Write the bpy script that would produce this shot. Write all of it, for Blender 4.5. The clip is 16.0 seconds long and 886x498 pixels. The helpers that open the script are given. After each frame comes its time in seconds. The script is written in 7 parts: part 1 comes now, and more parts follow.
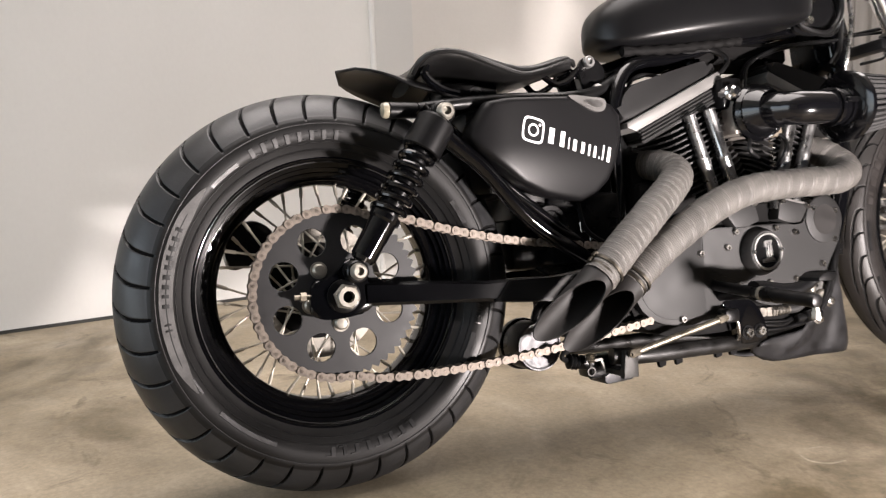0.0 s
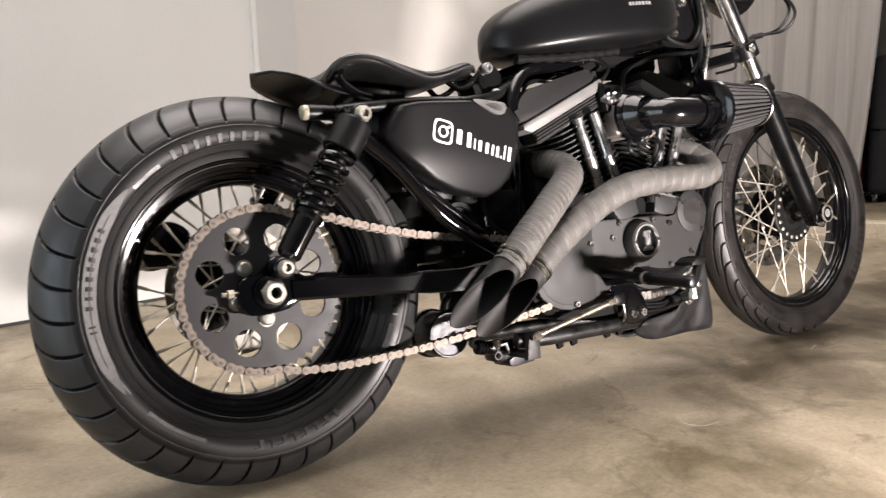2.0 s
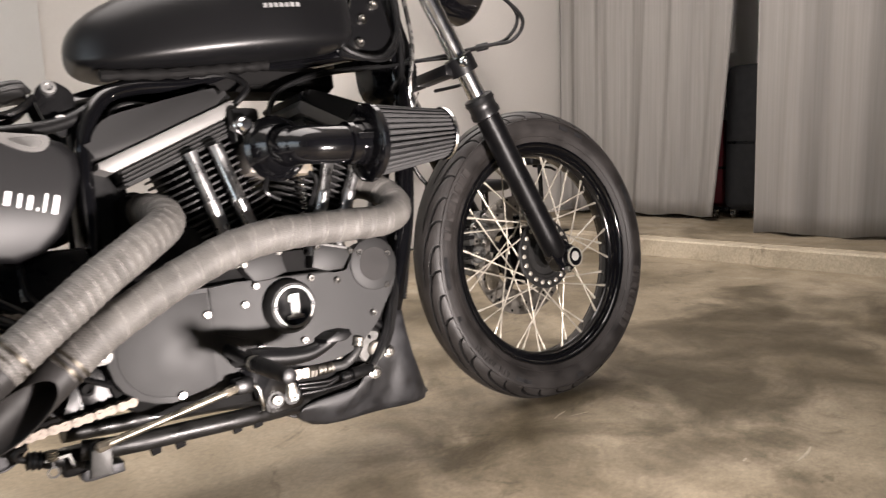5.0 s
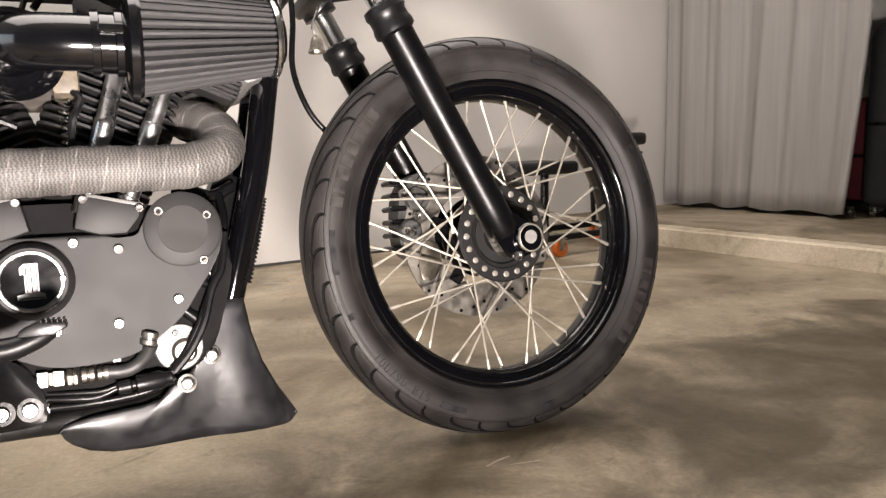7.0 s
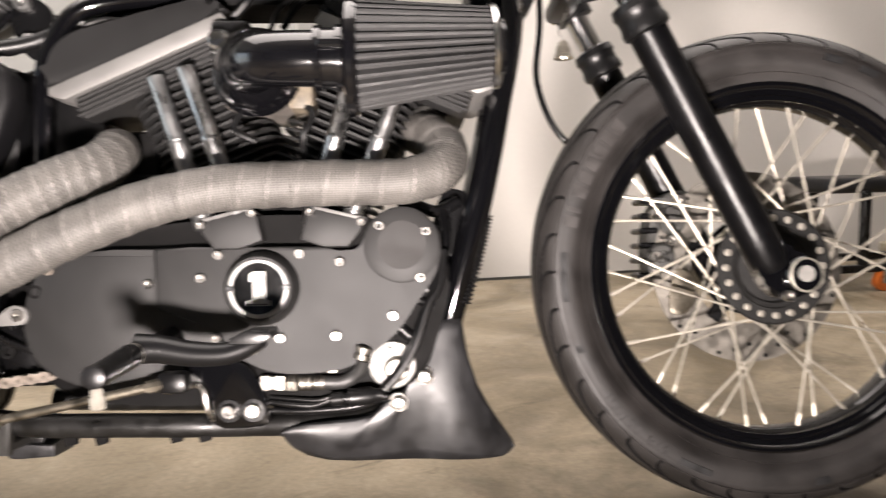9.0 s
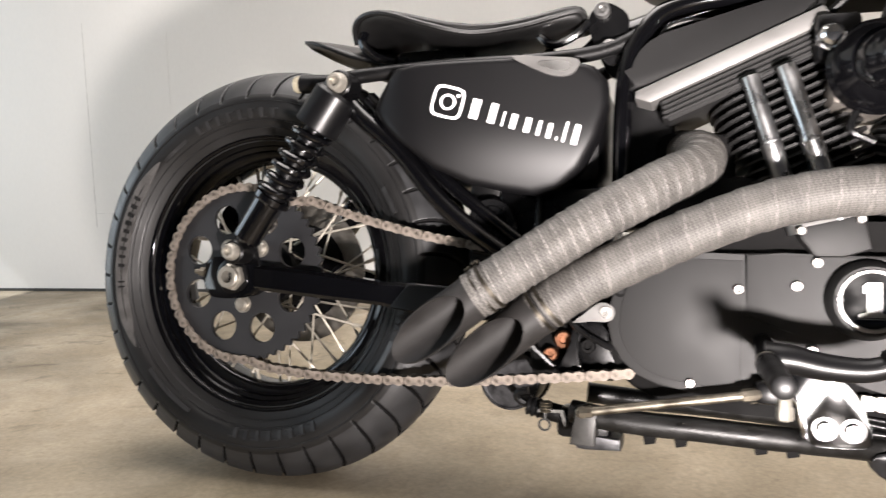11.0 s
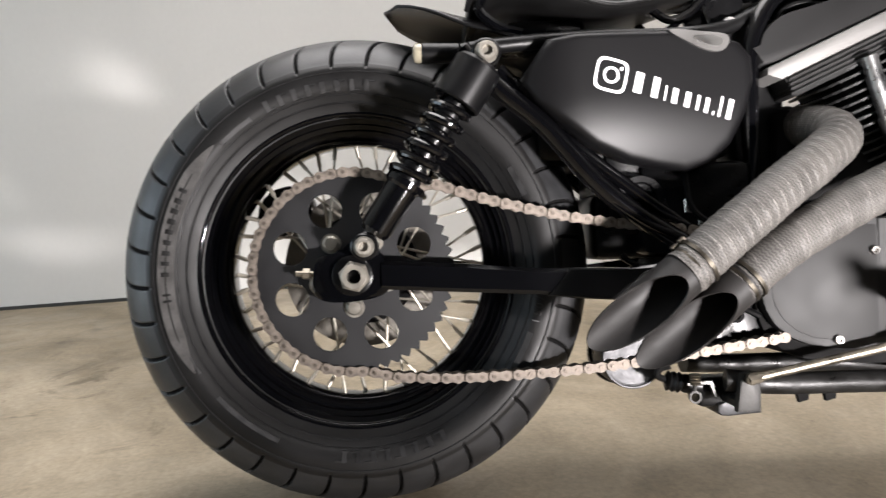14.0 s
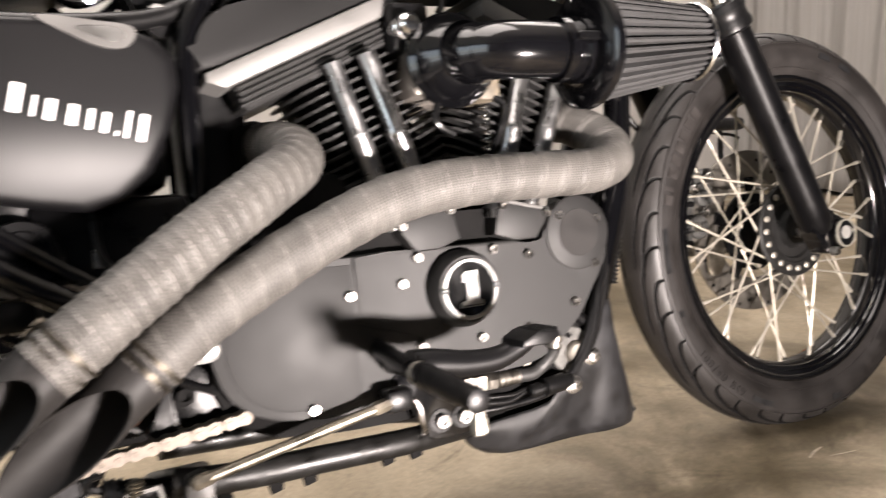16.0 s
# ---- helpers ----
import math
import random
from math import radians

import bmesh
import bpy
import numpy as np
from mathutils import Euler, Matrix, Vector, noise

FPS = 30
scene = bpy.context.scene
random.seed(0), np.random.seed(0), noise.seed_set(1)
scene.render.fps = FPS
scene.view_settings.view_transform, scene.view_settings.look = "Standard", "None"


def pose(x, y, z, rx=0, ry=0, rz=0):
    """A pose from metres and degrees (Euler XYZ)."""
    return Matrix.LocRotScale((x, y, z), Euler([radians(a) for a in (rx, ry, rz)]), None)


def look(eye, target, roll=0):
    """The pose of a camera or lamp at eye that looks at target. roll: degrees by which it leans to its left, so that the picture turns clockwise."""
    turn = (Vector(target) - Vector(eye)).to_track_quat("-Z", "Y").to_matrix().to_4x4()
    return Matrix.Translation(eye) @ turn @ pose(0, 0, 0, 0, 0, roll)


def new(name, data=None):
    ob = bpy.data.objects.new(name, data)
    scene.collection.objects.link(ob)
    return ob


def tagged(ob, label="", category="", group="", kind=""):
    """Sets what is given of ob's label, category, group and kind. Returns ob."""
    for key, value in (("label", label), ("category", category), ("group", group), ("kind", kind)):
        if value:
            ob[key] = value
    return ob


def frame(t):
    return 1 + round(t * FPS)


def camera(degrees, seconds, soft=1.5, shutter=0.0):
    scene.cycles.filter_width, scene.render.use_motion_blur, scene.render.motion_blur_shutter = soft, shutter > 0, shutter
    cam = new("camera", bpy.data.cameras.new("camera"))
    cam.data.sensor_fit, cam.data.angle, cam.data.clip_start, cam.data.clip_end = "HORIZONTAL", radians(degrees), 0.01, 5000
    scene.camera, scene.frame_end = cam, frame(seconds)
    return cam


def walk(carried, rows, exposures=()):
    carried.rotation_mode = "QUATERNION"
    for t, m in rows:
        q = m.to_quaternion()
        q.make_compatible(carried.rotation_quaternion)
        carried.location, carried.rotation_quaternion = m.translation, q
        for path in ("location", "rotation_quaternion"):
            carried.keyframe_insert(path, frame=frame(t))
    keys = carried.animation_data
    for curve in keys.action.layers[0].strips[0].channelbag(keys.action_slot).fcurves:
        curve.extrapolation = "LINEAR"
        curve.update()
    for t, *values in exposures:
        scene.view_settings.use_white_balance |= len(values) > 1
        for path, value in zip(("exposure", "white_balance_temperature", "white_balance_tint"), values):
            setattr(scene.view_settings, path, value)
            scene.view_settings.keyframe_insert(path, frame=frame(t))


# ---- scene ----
cam = camera(60.9, 16.0, 1.25, 0.4)
PATH = [
    (0, (-0.307, -1.166, 0.567), (0.473, 0.653, 0.28), -2.0),
    (0.5, (-0.395, -1.165, 0.563), (0.528, 0.586, 0.274), -2.0),
    (1, (-0.445, -1.163, 0.564), (0.56, 0.542, 0.274), -2.0),
    (1.5, (-0.472, -1.166, 0.564), (0.582, 0.507, 0.269), -2.0),
    (2, (-0.415, -1.192, 0.571), (0.672, 0.46, 0.273), -2.0),
    (2.5, (-0.332, -1.216, 0.588), (0.788, 0.414, 0.289), -2.0),
    (3, (-0.243, -1.244, 0.595), (0.909, 0.364, 0.298), -2.1),
    (3.5, (-0.191, -1.253, 0.601), (0.99, 0.333, 0.303), -2.0),
    (4, (-0.093, -1.258, 0.597), (1.109, 0.313, 0.299), -2.0),
    (4.5, (0.098, -1.247, 0.605), (1.311, 0.314, 0.302), -1.8),
    (5, (0.276, -1.237, 0.611), (1.487, 0.327, 0.312), -1.9),
    (5.2, (0.353, -1.225, 0.612), (1.557, 0.344, 0.316), -2.0),
    (7.3, (0.941, -1.074, 0.471), (1.726, 0.743, 0.183), -1.2),
    (7.5, (0.969, -1.065, 0.466), (1.686, 0.78, 0.178), -1.2),
    (8, (1.037, -1.042, 0.462), (1.58, 0.862, 0.182), -1.1),
    (8.5, (1.069, -1.027, 0.475), (1.425, 0.923, 0.21), -1.0),
    (9, (1.016, -1.02, 0.493), (1.137, 0.961, 0.242), -1.0),
    (9.5, (0.924, -1.01, 0.508), (0.753, 0.967, 0.258), -0.9),
    (10, (0.817, -1.008, 0.511), (0.42, 0.938, 0.277), -0.7),
    (10.2, (0.783, -1.014, 0.51), (0.291, 0.911, 0.282), -0.5),
    (12.3, (0.322, -1.054, 0.501), (-0.287, 0.832, 0.231), -1.6),
    (12.5, (0.281, -1.053, 0.504), (-0.252, 0.855, 0.23), -1.7),
    (13, (0.192, -1.044, 0.509), (-0.121, 0.912, 0.231), -1.8),
    (13.5, (0.101, -1.034, 0.512), (0.021, 0.944, 0.225), -1.9),
    (14, (0.045, -1.024, 0.507), (0.186, 0.95, 0.214), -2.0),
    (14.5, (0.041, -0.987, 0.5), (0.407, 0.956, 0.196), -2.0),
    (15, (0.105, -0.927, 0.495), (0.681, 0.962, 0.18), -2.0),
    (15.5, (0.242, -0.89, 0.504), (1.003, 0.931, 0.184), -1.9),
    (16, (0.405, -0.843, 0.529), (1.33, 0.898, 0.192), -1.8),
]
walk(cam, [(t, look(eye, target, roll)) for t, eye, target, roll in PATH],
     [(0, 0.07, 6350, 10), (2.5, 0.10, 6350, 10), (4.5, 0.05, 6400, 10), (7.5, 0.05, 6500, 10), (8.8, 0.08, 6500, 10), (10.1, 0.28, 6500, 10), (12.3, 0.0, 5880, 5), (13.5, 0.08, 6000, 6), (14.4, 0.18, 6080, 7), (15.3, 0.45, 6280, 9), (16, 0.30, 6520, 10)])

# ---- light ----
ROOM = pose(0, 1.66, 0, 0, 0, math.degrees(math.atan(0.15)))  # x along the back wall, y into it
world = bpy.data.worlds.new("daylight")
scene.world = world
world.use_nodes = True
sky = world.node_tree.nodes.new("ShaderNodeTexSky")
sky.sky_type, sky.sun_disc = "NISHITA", False
sky.sun_elevation, sky.sun_rotation = radians(46), radians(-82)
world.node_tree.links.new(sky.outputs[0], world.node_tree.nodes["Background"].inputs[0])
world.node_tree.nodes["Background"].inputs[1].default_value = 0.10


def area_lamp(name, m, size_x, size_y, watts, colour, spread=180):
    data = bpy.data.lights.new(name, "AREA")
    data.shape, data.size, data.size_y, data.energy, data.color = "RECTANGLE", size_x, size_y, watts, colour
    data.spread = radians(spread)
    ob = new(name, data)
    ob.matrix_world = m
    return ob


sun_data = bpy.data.lights.new("sun", "SUN")
sun_data.energy, sun_data.angle, sun_data.color = 5.0, radians(0.5), (0.97, 0.98, 1.0)
sun = new("sun", sun_data)
sun.matrix_world = ROOM @ look((-4.15, -0.6, 2.36), (-1.90, -0.34, 0.0))
# a work light on the floor beside the machine, two unseen overhead fill lamps, and the sky in the doorway
area_lamp("work_light", look((0.94, -1.32, 0.15), (0.98, 0.4, 1.75)), 0.15, 0.11, 96, (1.0, 0.885, 0.835), 140)
# overhead lamps are added fill for the floor; no fixture is known
area_lamp("overhead_fill", look((0.2, 0.20, 2.55), (0.2, 0.25, 0.0)), 2.0, 1.9, 42, (1.0, 0.905, 0.86), 118)
area_lamp("overhead_fill", look((2.40, 0.90, 2.55), (2.40, 0.95, 0.0)), 1.8, 1.5, 40, (1.0, 0.905, 0.86), 145)
area_lamp("door_light", ROOM @ look((-3.90, -1.8, 1.05), (0.0, -1.8, 1.0)), 2.9, 2.0, 52, (0.86, 0.94, 1.0))

# ---- materials ----
def material(name, colour, rough=0.5, metal=0.0, coat=0.0, vary=0.12, scale=12.0, grain=120.0, bump=0.1, depth=0.002,
             rough_vary=0.1, second=None, spec=0.5, stretch=(1, 1, 1)):
    """A painted or natural surface: colour mottled at two scales, uneven gloss, fine relief."""
    m = bpy.data.materials.new(name)
    m.use_nodes = True
    nt = m.node_tree
    b = nt.nodes["Principled BSDF"]
    tc = nt.nodes.new("ShaderNodeTexCoord")
    mp = nt.nodes.new("ShaderNodeMapping")
    mp.inputs["Scale"].default_value = stretch
    nt.links.new(tc.outputs["Object"], mp.inputs[0])
    n1, n2 = nt.nodes.new("ShaderNodeTexNoise"), nt.nodes.new("ShaderNodeTexNoise")
    for n, s, d in ((n1, scale, 4), (n2, grain, 3)):
        n.inputs["Scale"].default_value, n.inputs["Detail"].default_value = s, d
        nt.links.new(mp.outputs[0], n.inputs["Vector"])
    mix = nt.nodes.new("ShaderNodeMix")
    mix.data_type = "RGBA"
    ramp = nt.nodes.new("ShaderNodeMapRange")
    ramp.inputs[1].default_value, ramp.inputs[2].default_value = 0.3, 0.7
    nt.links.new(n1.outputs[0], ramp.inputs[0])
    nt.links.new(ramp.outputs[0], mix.inputs[0])
    dark = tuple(c * (1 - vary) for c in colour)
    light = second or tuple(min(1.0, c * (1 + vary)) for c in colour)
    mix.inputs[6].default_value, mix.inputs[7].default_value = (*dark, 1), (*light, 1)
    fine = nt.nodes.new("ShaderNodeMix")
    fine.data_type, fine.blend_type = "RGBA", "MULTIPLY"
    fine.inputs[0].default_value = min(1.0, vary * 1.5)
    nt.links.new(mix.outputs[2], fine.inputs[6])
    nt.links.new(n2.outputs[0], fine.inputs[7])
    nt.links.new(fine.outputs[2], b.inputs["Base Color"])
    rr = nt.nodes.new("ShaderNodeMapRange")
    rr.inputs[1].default_value, rr.inputs[2].default_value = 0.3, 0.7
    rr.inputs[3].default_value, rr.inputs[4].default_value = max(0.02, rough - rough_vary), min(1.0, rough + rough_vary)
    nt.links.new(n1.outputs[0], rr.inputs[0])
    nt.links.new(rr.outputs[0], b.inputs["Roughness"])
    b.inputs["Metallic"].default_value, b.inputs["Coat Weight"].default_value = metal, coat
    b.inputs["Coat Roughness"].default_value = 0.06
    b.inputs["Specular IOR Level"].default_value = spec
    if bump:
        bp = nt.nodes.new("ShaderNodeBump")
        bp.inputs["Strength"].default_value, bp.inputs["Distance"].default_value = bump, depth
        nt.links.new(n2.outputs[0], bp.inputs["Height"])
        nt.links.new(bp.outputs[0], b.inputs["Normal"])
    return m


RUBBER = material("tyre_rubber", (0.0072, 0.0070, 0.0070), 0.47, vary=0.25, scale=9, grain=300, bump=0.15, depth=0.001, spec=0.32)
TREAD = material("tread_face_rubber", (0.0175, 0.0178, 0.0190), 0.44, vary=0.25, scale=22, grain=300, spec=0.5)
RUBBER_MARK = material("moulded_rubber", (0.0095, 0.0096, 0.0102), 0.42, vary=0.25, scale=60, grain=400, spec=0.4)
GLOSS = material("gloss_black_paint", (0.0018, 0.0018, 0.0022), 0.10, coat=0.15, vary=0.2, scale=6, bump=0.02, rough_vary=0.04, spec=0.45)
SATIN = material("satin_black_paint", (0.0026, 0.0026, 0.0029), 0.34, vary=0.1, scale=5, grain=500, bump=0.03, depth=0.0004, rough_vary=0.03, spec=0.24)
COVER_PAINT = material("matte_black_cover_paint", (0.0027, 0.0026, 0.0030), 0.45, vary=0.1, scale=5, grain=500, bump=0.03, depth=0.0004, rough_vary=0.03, spec=0.21)
FORK_PAINT = material("gloss_black_fork_paint", (0.0020, 0.0020, 0.0023), 0.31, vary=0.3, scale=30, grain=300, bump=0.03, rough_vary=0.05, spec=0.13)
WRINKLE = material("wrinkle_black_coating", (0.0088, 0.0086, 0.0086), 0.60, vary=0.10, scale=20, grain=1100, bump=0.30, depth=0.0005, rough_vary=0.04, spec=0.35)
BLACK = material("black_steel", (0.0026, 0.0026, 0.0029), 0.30, metal=0.0, vary=0.25, scale=18, grain=200, bump=0.08, spec=0.25)
PLASTIC = material("black_plastic", (0.0032, 0.0032, 0.0034), 0.36, vary=0.2, scale=15, grain=300, bump=0.1, spec=0.24)
LEATHER = material("black_leather", (0.0032, 0.0031, 0.0031), 0.42, vary=0.15, scale=12, grain=450, bump=0.3, depth=0.0006, spec=0.4)
CHROME = material("chrome", (0.78, 0.78, 0.78), 0.17, metal=1.0, vary=0.08, scale=20, bump=0.0, rough_vary=0.05)
STEEL = material("zinc_plated_steel", (0.45, 0.435, 0.41), 0.27, metal=1.0, vary=0.15, scale=60, grain=400, bump=0.05, rough_vary=0.08)
ALU = material("brushed_aluminium", (0.34, 0.337, 0.33), 0.42, metal=1.0, vary=0.1, scale=40, grain=300, bump=0.06)
SPOKE = material("stainless_spoke", (0.44, 0.41, 0.35), 0.45, metal=0.65, vary=0.15, scale=40, bump=0.0)
CHAIN = material("nickel_chain", (0.225, 0.192, 0.162), 0.62, metal=0.5, vary=0.35, scale=120, grain=400, bump=0.1)
# inner plates and rivets are simply darker than the outer plates
CHAIN_INNER = material("dark_inner_plate", (0.165, 0.139, 0.115), 0.62, metal=0.5, vary=0.35, scale=120, grain=400, bump=0.1)
CHAIN_PIN = material("dark_rivet", (0.15, 0.127, 0.106), 0.5, metal=0.8, vary=0.35, scale=150)
ROLLER = material("oiled_chain_roller", (0.20, 0.16, 0.13), 0.4, metal=1.0, vary=0.3, scale=90)
COPPER = material("copper_seal", (0.20, 0.095, 0.055), 0.45, metal=1.0, vary=0.3, scale=60)
WHITE_INK = material("white_vinyl", (0.80, 0.80, 0.80), 0.5, vary=0.03, scale=30, bump=0.0)
BAND = material("burnished_rubber", (0.014, 0.014, 0.0145), 0.40, vary=0.25, scale=80, grain=500, bump=0.2, spec=0.65)
DUSTY = material("dusty_tyre_rubber", (0.0135, 0.0117, 0.0110), 0.55, vary=0.45, scale=18, grain=300, bump=0.15, depth=0.001, spec=0.35)
GREY_INK = material("silver_grey_print", (0.13, 0.13, 0.13), 0.5, vary=0.05, scale=30, bump=0.0)
ORANGE = material("orange_rubber", (0.75, 0.17, 0.02), 0.5, vary=0.15, scale=30)
LENS = material("amber_clear_lens", (0.27, 0.245, 0.18), 0.12, coat=0.5, vary=0.15, scale=120, grain=400, bump=0.3)
RED_CLOTH = material("dark_red_fabric", (0.10, 0.005, 0.012), 0.7, vary=0.2, scale=30, grain=400)
BLACK_CLOTH = material("black_nylon", (0.010, 0.010, 0.011), 0.8, vary=0.2, scale=20, grain=400, bump=0.3)
# matte black of hidden parts; also painted as shade in grooves and holes
INSIDE = material("matte_black_and_shade", (0.0034, 0.0032, 0.0032), 0.75, vary=0.3, scale=20, spec=0.10)
TIP = material("heat_dulled_black_steel", (0.0132, 0.0122, 0.0118), 0.58, vary=0.3, scale=35, grain=400, bump=0.06, spec=0.24)
# this rubber is black; its pale grey colour stands for reflected light
PANEL = material("sheen_sidewall_panel", (0.085, 0.082, 0.080), 0.40, vary=0.3, scale=50, grain=400, bump=0.1)
BAND_METAL = material("bead_blasted_aluminium", (0.128, 0.125, 0.121), 0.58, metal=0.5, vary=0.08, scale=30, grain=400, bump=0.08)
CAST = material("polished_cast_block", (0.034, 0.034, 0.036), 0.40, metal=0.6, vary=0.4, scale=70, grain=250, bump=0.12)
NUT = material("dull_cream_plated_steel", (0.33, 0.31, 0.27), 0.42, metal=0.7, vary=0.12, scale=60, grain=300, bump=0.05)
BRASSY = material("dull_clamp_steel", (0.26, 0.235, 0.19), 0.42, metal=1.0, vary=0.3, scale=50, grain=300, bump=0.05)
CLAMP = material("heat_browned_clamp", (0.060, 0.053, 0.042), 0.45, metal=0.9, vary=0.4, scale=50, grain=300, bump=0.05)
LETTER = material("moulded_letter_rubber", (0.0115, 0.0115, 0.012), 0.42, vary=0.25, scale=60, grain=400, spec=0.5)
IRON_DARK = material("dark_oiled_iron", (0.030, 0.029, 0.027), 0.5, metal=0.4, vary=0.35, scale=60, grain=300, bump=0.15, spec=0.35)
LID = material("dark_wrinkle_coating", (0.0046, 0.0045, 0.0046), 0.60, vary=0.10, scale=20, grain=1100, bump=0.30, depth=0.0005, rough_vary=0.04, spec=0.24)
SLEEVE = material("dusty_black_tube_paint", (0.0060, 0.0058, 0.0055), 0.42, vary=0.4, scale=45, grain=300, bump=0.25, depth=0.0015, rough_vary=0.15, spec=0.35)
PALE = material("pale_enamel", (0.17, 0.165, 0.155), 0.5, vary=0.15, scale=80, bump=0.0)
IRON = material("grey_cast_iron", (0.11, 0.108, 0.102), 0.5, metal=0.5, vary=0.25, scale=60, grain=300, bump=0.1)

# ---- building helpers ----
def box(bm, lo, hi, bevel=0.0, seg=1, m=None):
    """A box from corner to corner, edges rounded; m turns it."""
    before = set(bm.verts)
    made = bmesh.ops.create_cube(bm, size=1.0)["verts"]
    lo, hi = Vector(lo), Vector(hi)
    for v in made:
        v.co = Vector(((lo[i] + hi[i]) / 2 + v.co[i] * (hi[i] - lo[i]) for i in range(3)))
    if bevel:
        edges = list({e for v in made for e in v.link_edges})
        bmesh.ops.bevel(bm, geom=edges, offset=bevel, segments=seg, profile=0.5, affect="EDGES")
    fresh = [v for v in bm.verts if v not in before]
    if m is not None:
        bmesh.ops.transform(bm, matrix=m, verts=fresh)
    return fresh


def lathe(bm, profile, centre, axis, steps=24, closed=False):
    """Turns (along, radius) pairs round an axis through centre."""
    axis = Vector(axis).normalized()
    u = axis.orthogonal().normalized()
    w = axis.cross(u)
    rings = []
    for a, r in profile:
        c = Vector(centre) + axis * a
        rings.append([bm.verts.new(c + (u * math.cos(2 * math.pi * k / steps) + w * math.sin(2 * math.pi * k / steps)) * r) for k in range(steps)])
    pairs = list(zip(rings, rings[1:])) + ([(rings[-1], rings[0])] if closed else [])
    for p, q in pairs:
        for k in range(steps):
            bm.faces.new((p[k], p[(k + 1) % steps], q[(k + 1) % steps], q[k]))
    if not closed:
        if profile[0][1] > 1e-5:
            bm.faces.new(list(reversed(rings[0])))
        if profile[-1][1] > 1e-5:
            bm.faces.new(rings[-1])
    return [v for r in rings for v in r]


def rod(bm, a, b, r, steps=12, r2=None):
    a, b = Vector(a), Vector(b)
    n = (b - a).length
    return lathe(bm, [(0, r), (n, r if r2 is None else r2)], a, b - a, steps)


def bolt_shape(bm, at, axis, r, h, socket=True, steps=12):
    """A round-headed cap screw: domed rim and a hexagon socket."""
    at, axis = Vector(at), Vector(axis).normalized()
    lathe(bm, [(0, r * 0.98), (h * 0.75, r), (h, r * 0.86)] + ([(h, r * 0.5), (h * 0.45, r * 0.45), (h * 0.45, 0.0004)] if socket else [(h * 1.12, r * 0.3)]), at, axis, steps)


def spline(points, n):
    """Catmull-Rom through the points, n steps a span."""
    pts = [Vector(p) for p in points]
    pts = [pts[0] * 2 - pts[1]] + pts + [pts[-1] * 2 - pts[-2]]
    out = []
    for i in range(1, len(pts) - 2):
        p0, p1, p2, p3 = pts[i - 1 : i + 3]
        for k in range(n):
            t = k / n
            out.append(0.5 * (2 * p1 + (p2 - p0) * t + (2 * p0 - 5 * p1 + 4 * p2 - p3) * t * t + (3 * p1 - p0 - 3 * p2 + p3) * t**3))
    return out + [pts[-2]]


def sweep(bm, path, radii, steps=12, caps=True, squash=None):
    """A tube along a path; radii: one for all or one for each point."""
    if not hasattr(radii, "__len__"):
        radii = [radii] * len(path)
    up, rings = None, []
    for i, p in enumerate(path):
        d = (path[min(i + 1, len(path) - 1)] - path[max(i - 1, 0)]).normalized()
        u = d.orthogonal() if up is None else up - d * up.dot(d)
        up = u.normalized()
        w = d.cross(up)
        rings.append([bm.verts.new(p + (up * math.cos(2 * math.pi * k / steps) + w * math.sin(2 * math.pi * k / steps)) * radii[i]) for k in range(steps)])
    for a, b in zip(rings, rings[1:]):
        for k in range(steps):
            bm.faces.new((a[k], a[(k + 1) % steps], b[(k + 1) % steps], b[k]))
    if caps:
        bm.faces.new(list(reversed(rings[0])))
        bm.faces.new(rings[-1])
    return rings


def plate(bm, outline, y0, y1, bevel=0.0, seg=2):
    """A plate from an outline in x and z, between two depths; its front edge (y0) rounded."""
    area = sum(a[0] * b[1] - b[0] * a[1] for a, b in zip(outline, outline[1:] + outline[:1]))
    if area < 0:
        outline = outline[::-1]
    front = [bm.verts.new((x, y0, z)) for x, z in outline]
    back = [bm.verts.new((x, y1, z)) for x, z in outline]
    n = len(outline)
    face = bm.faces.new(front)
    bm.faces.new(back[::-1])
    for k in range(n):
        bm.faces.new((front[(k + 1) % n], front[k], back[k], back[(k + 1) % n]))
    if bevel:
        bmesh.ops.bevel(bm, geom=list(face.edges), offset=bevel, segments=seg, profile=0.5, affect="EDGES")
    return front + back


def closed_curve(points, n=6):
    """A smooth closed outline through points in x and z."""
    out, k = [], len(points)
    for i in range(k):
        p0, p1, p2, p3 = (np.array(points[(i + j - 1) % k], float) for j in range(4))
        for s in range(n):
            t = s / n
            out.append(tuple(0.5 * (2 * p1 + (p2 - p0) * t + (2 * p0 - 5 * p1 + 4 * p2 - p3) * t * t + (3 * p1 - p0 - 3 * p2 + p3) * t**3)))
    return out


def finish(name, bm, mat, smooth=True, angle=35):
    me = bpy.data.meshes.new(name)
    bmesh.ops.recalc_face_normals(bm, faces=bm.faces)
    if smooth:
        for f in bm.faces:
            f.smooth = True
        lim = radians(angle)
        for e in bm.edges:
            if len(e.link_faces) == 2 and e.calc_face_angle(0) > lim:
                e.smooth = False
    bm.to_mesh(me)
    bm.free()
    for one in mat if isinstance(mat, (list, tuple)) else (mat,):
        me.materials.append(one)
    return me


def part(name, bm, mat, parent, label="", smooth=True, angle=35):
    """One mesh object under a thing or under a part."""
    ob = new(name, finish(name, bm, mat, smooth, angle))
    ob.parent = parent
    return tagged(ob, label) if label else ob


def shared(name, mesh, parent, m=None):
    ob = new(name, mesh)
    ob.parent = parent
    if m is not None:
        ob.matrix_basis = m
    return ob


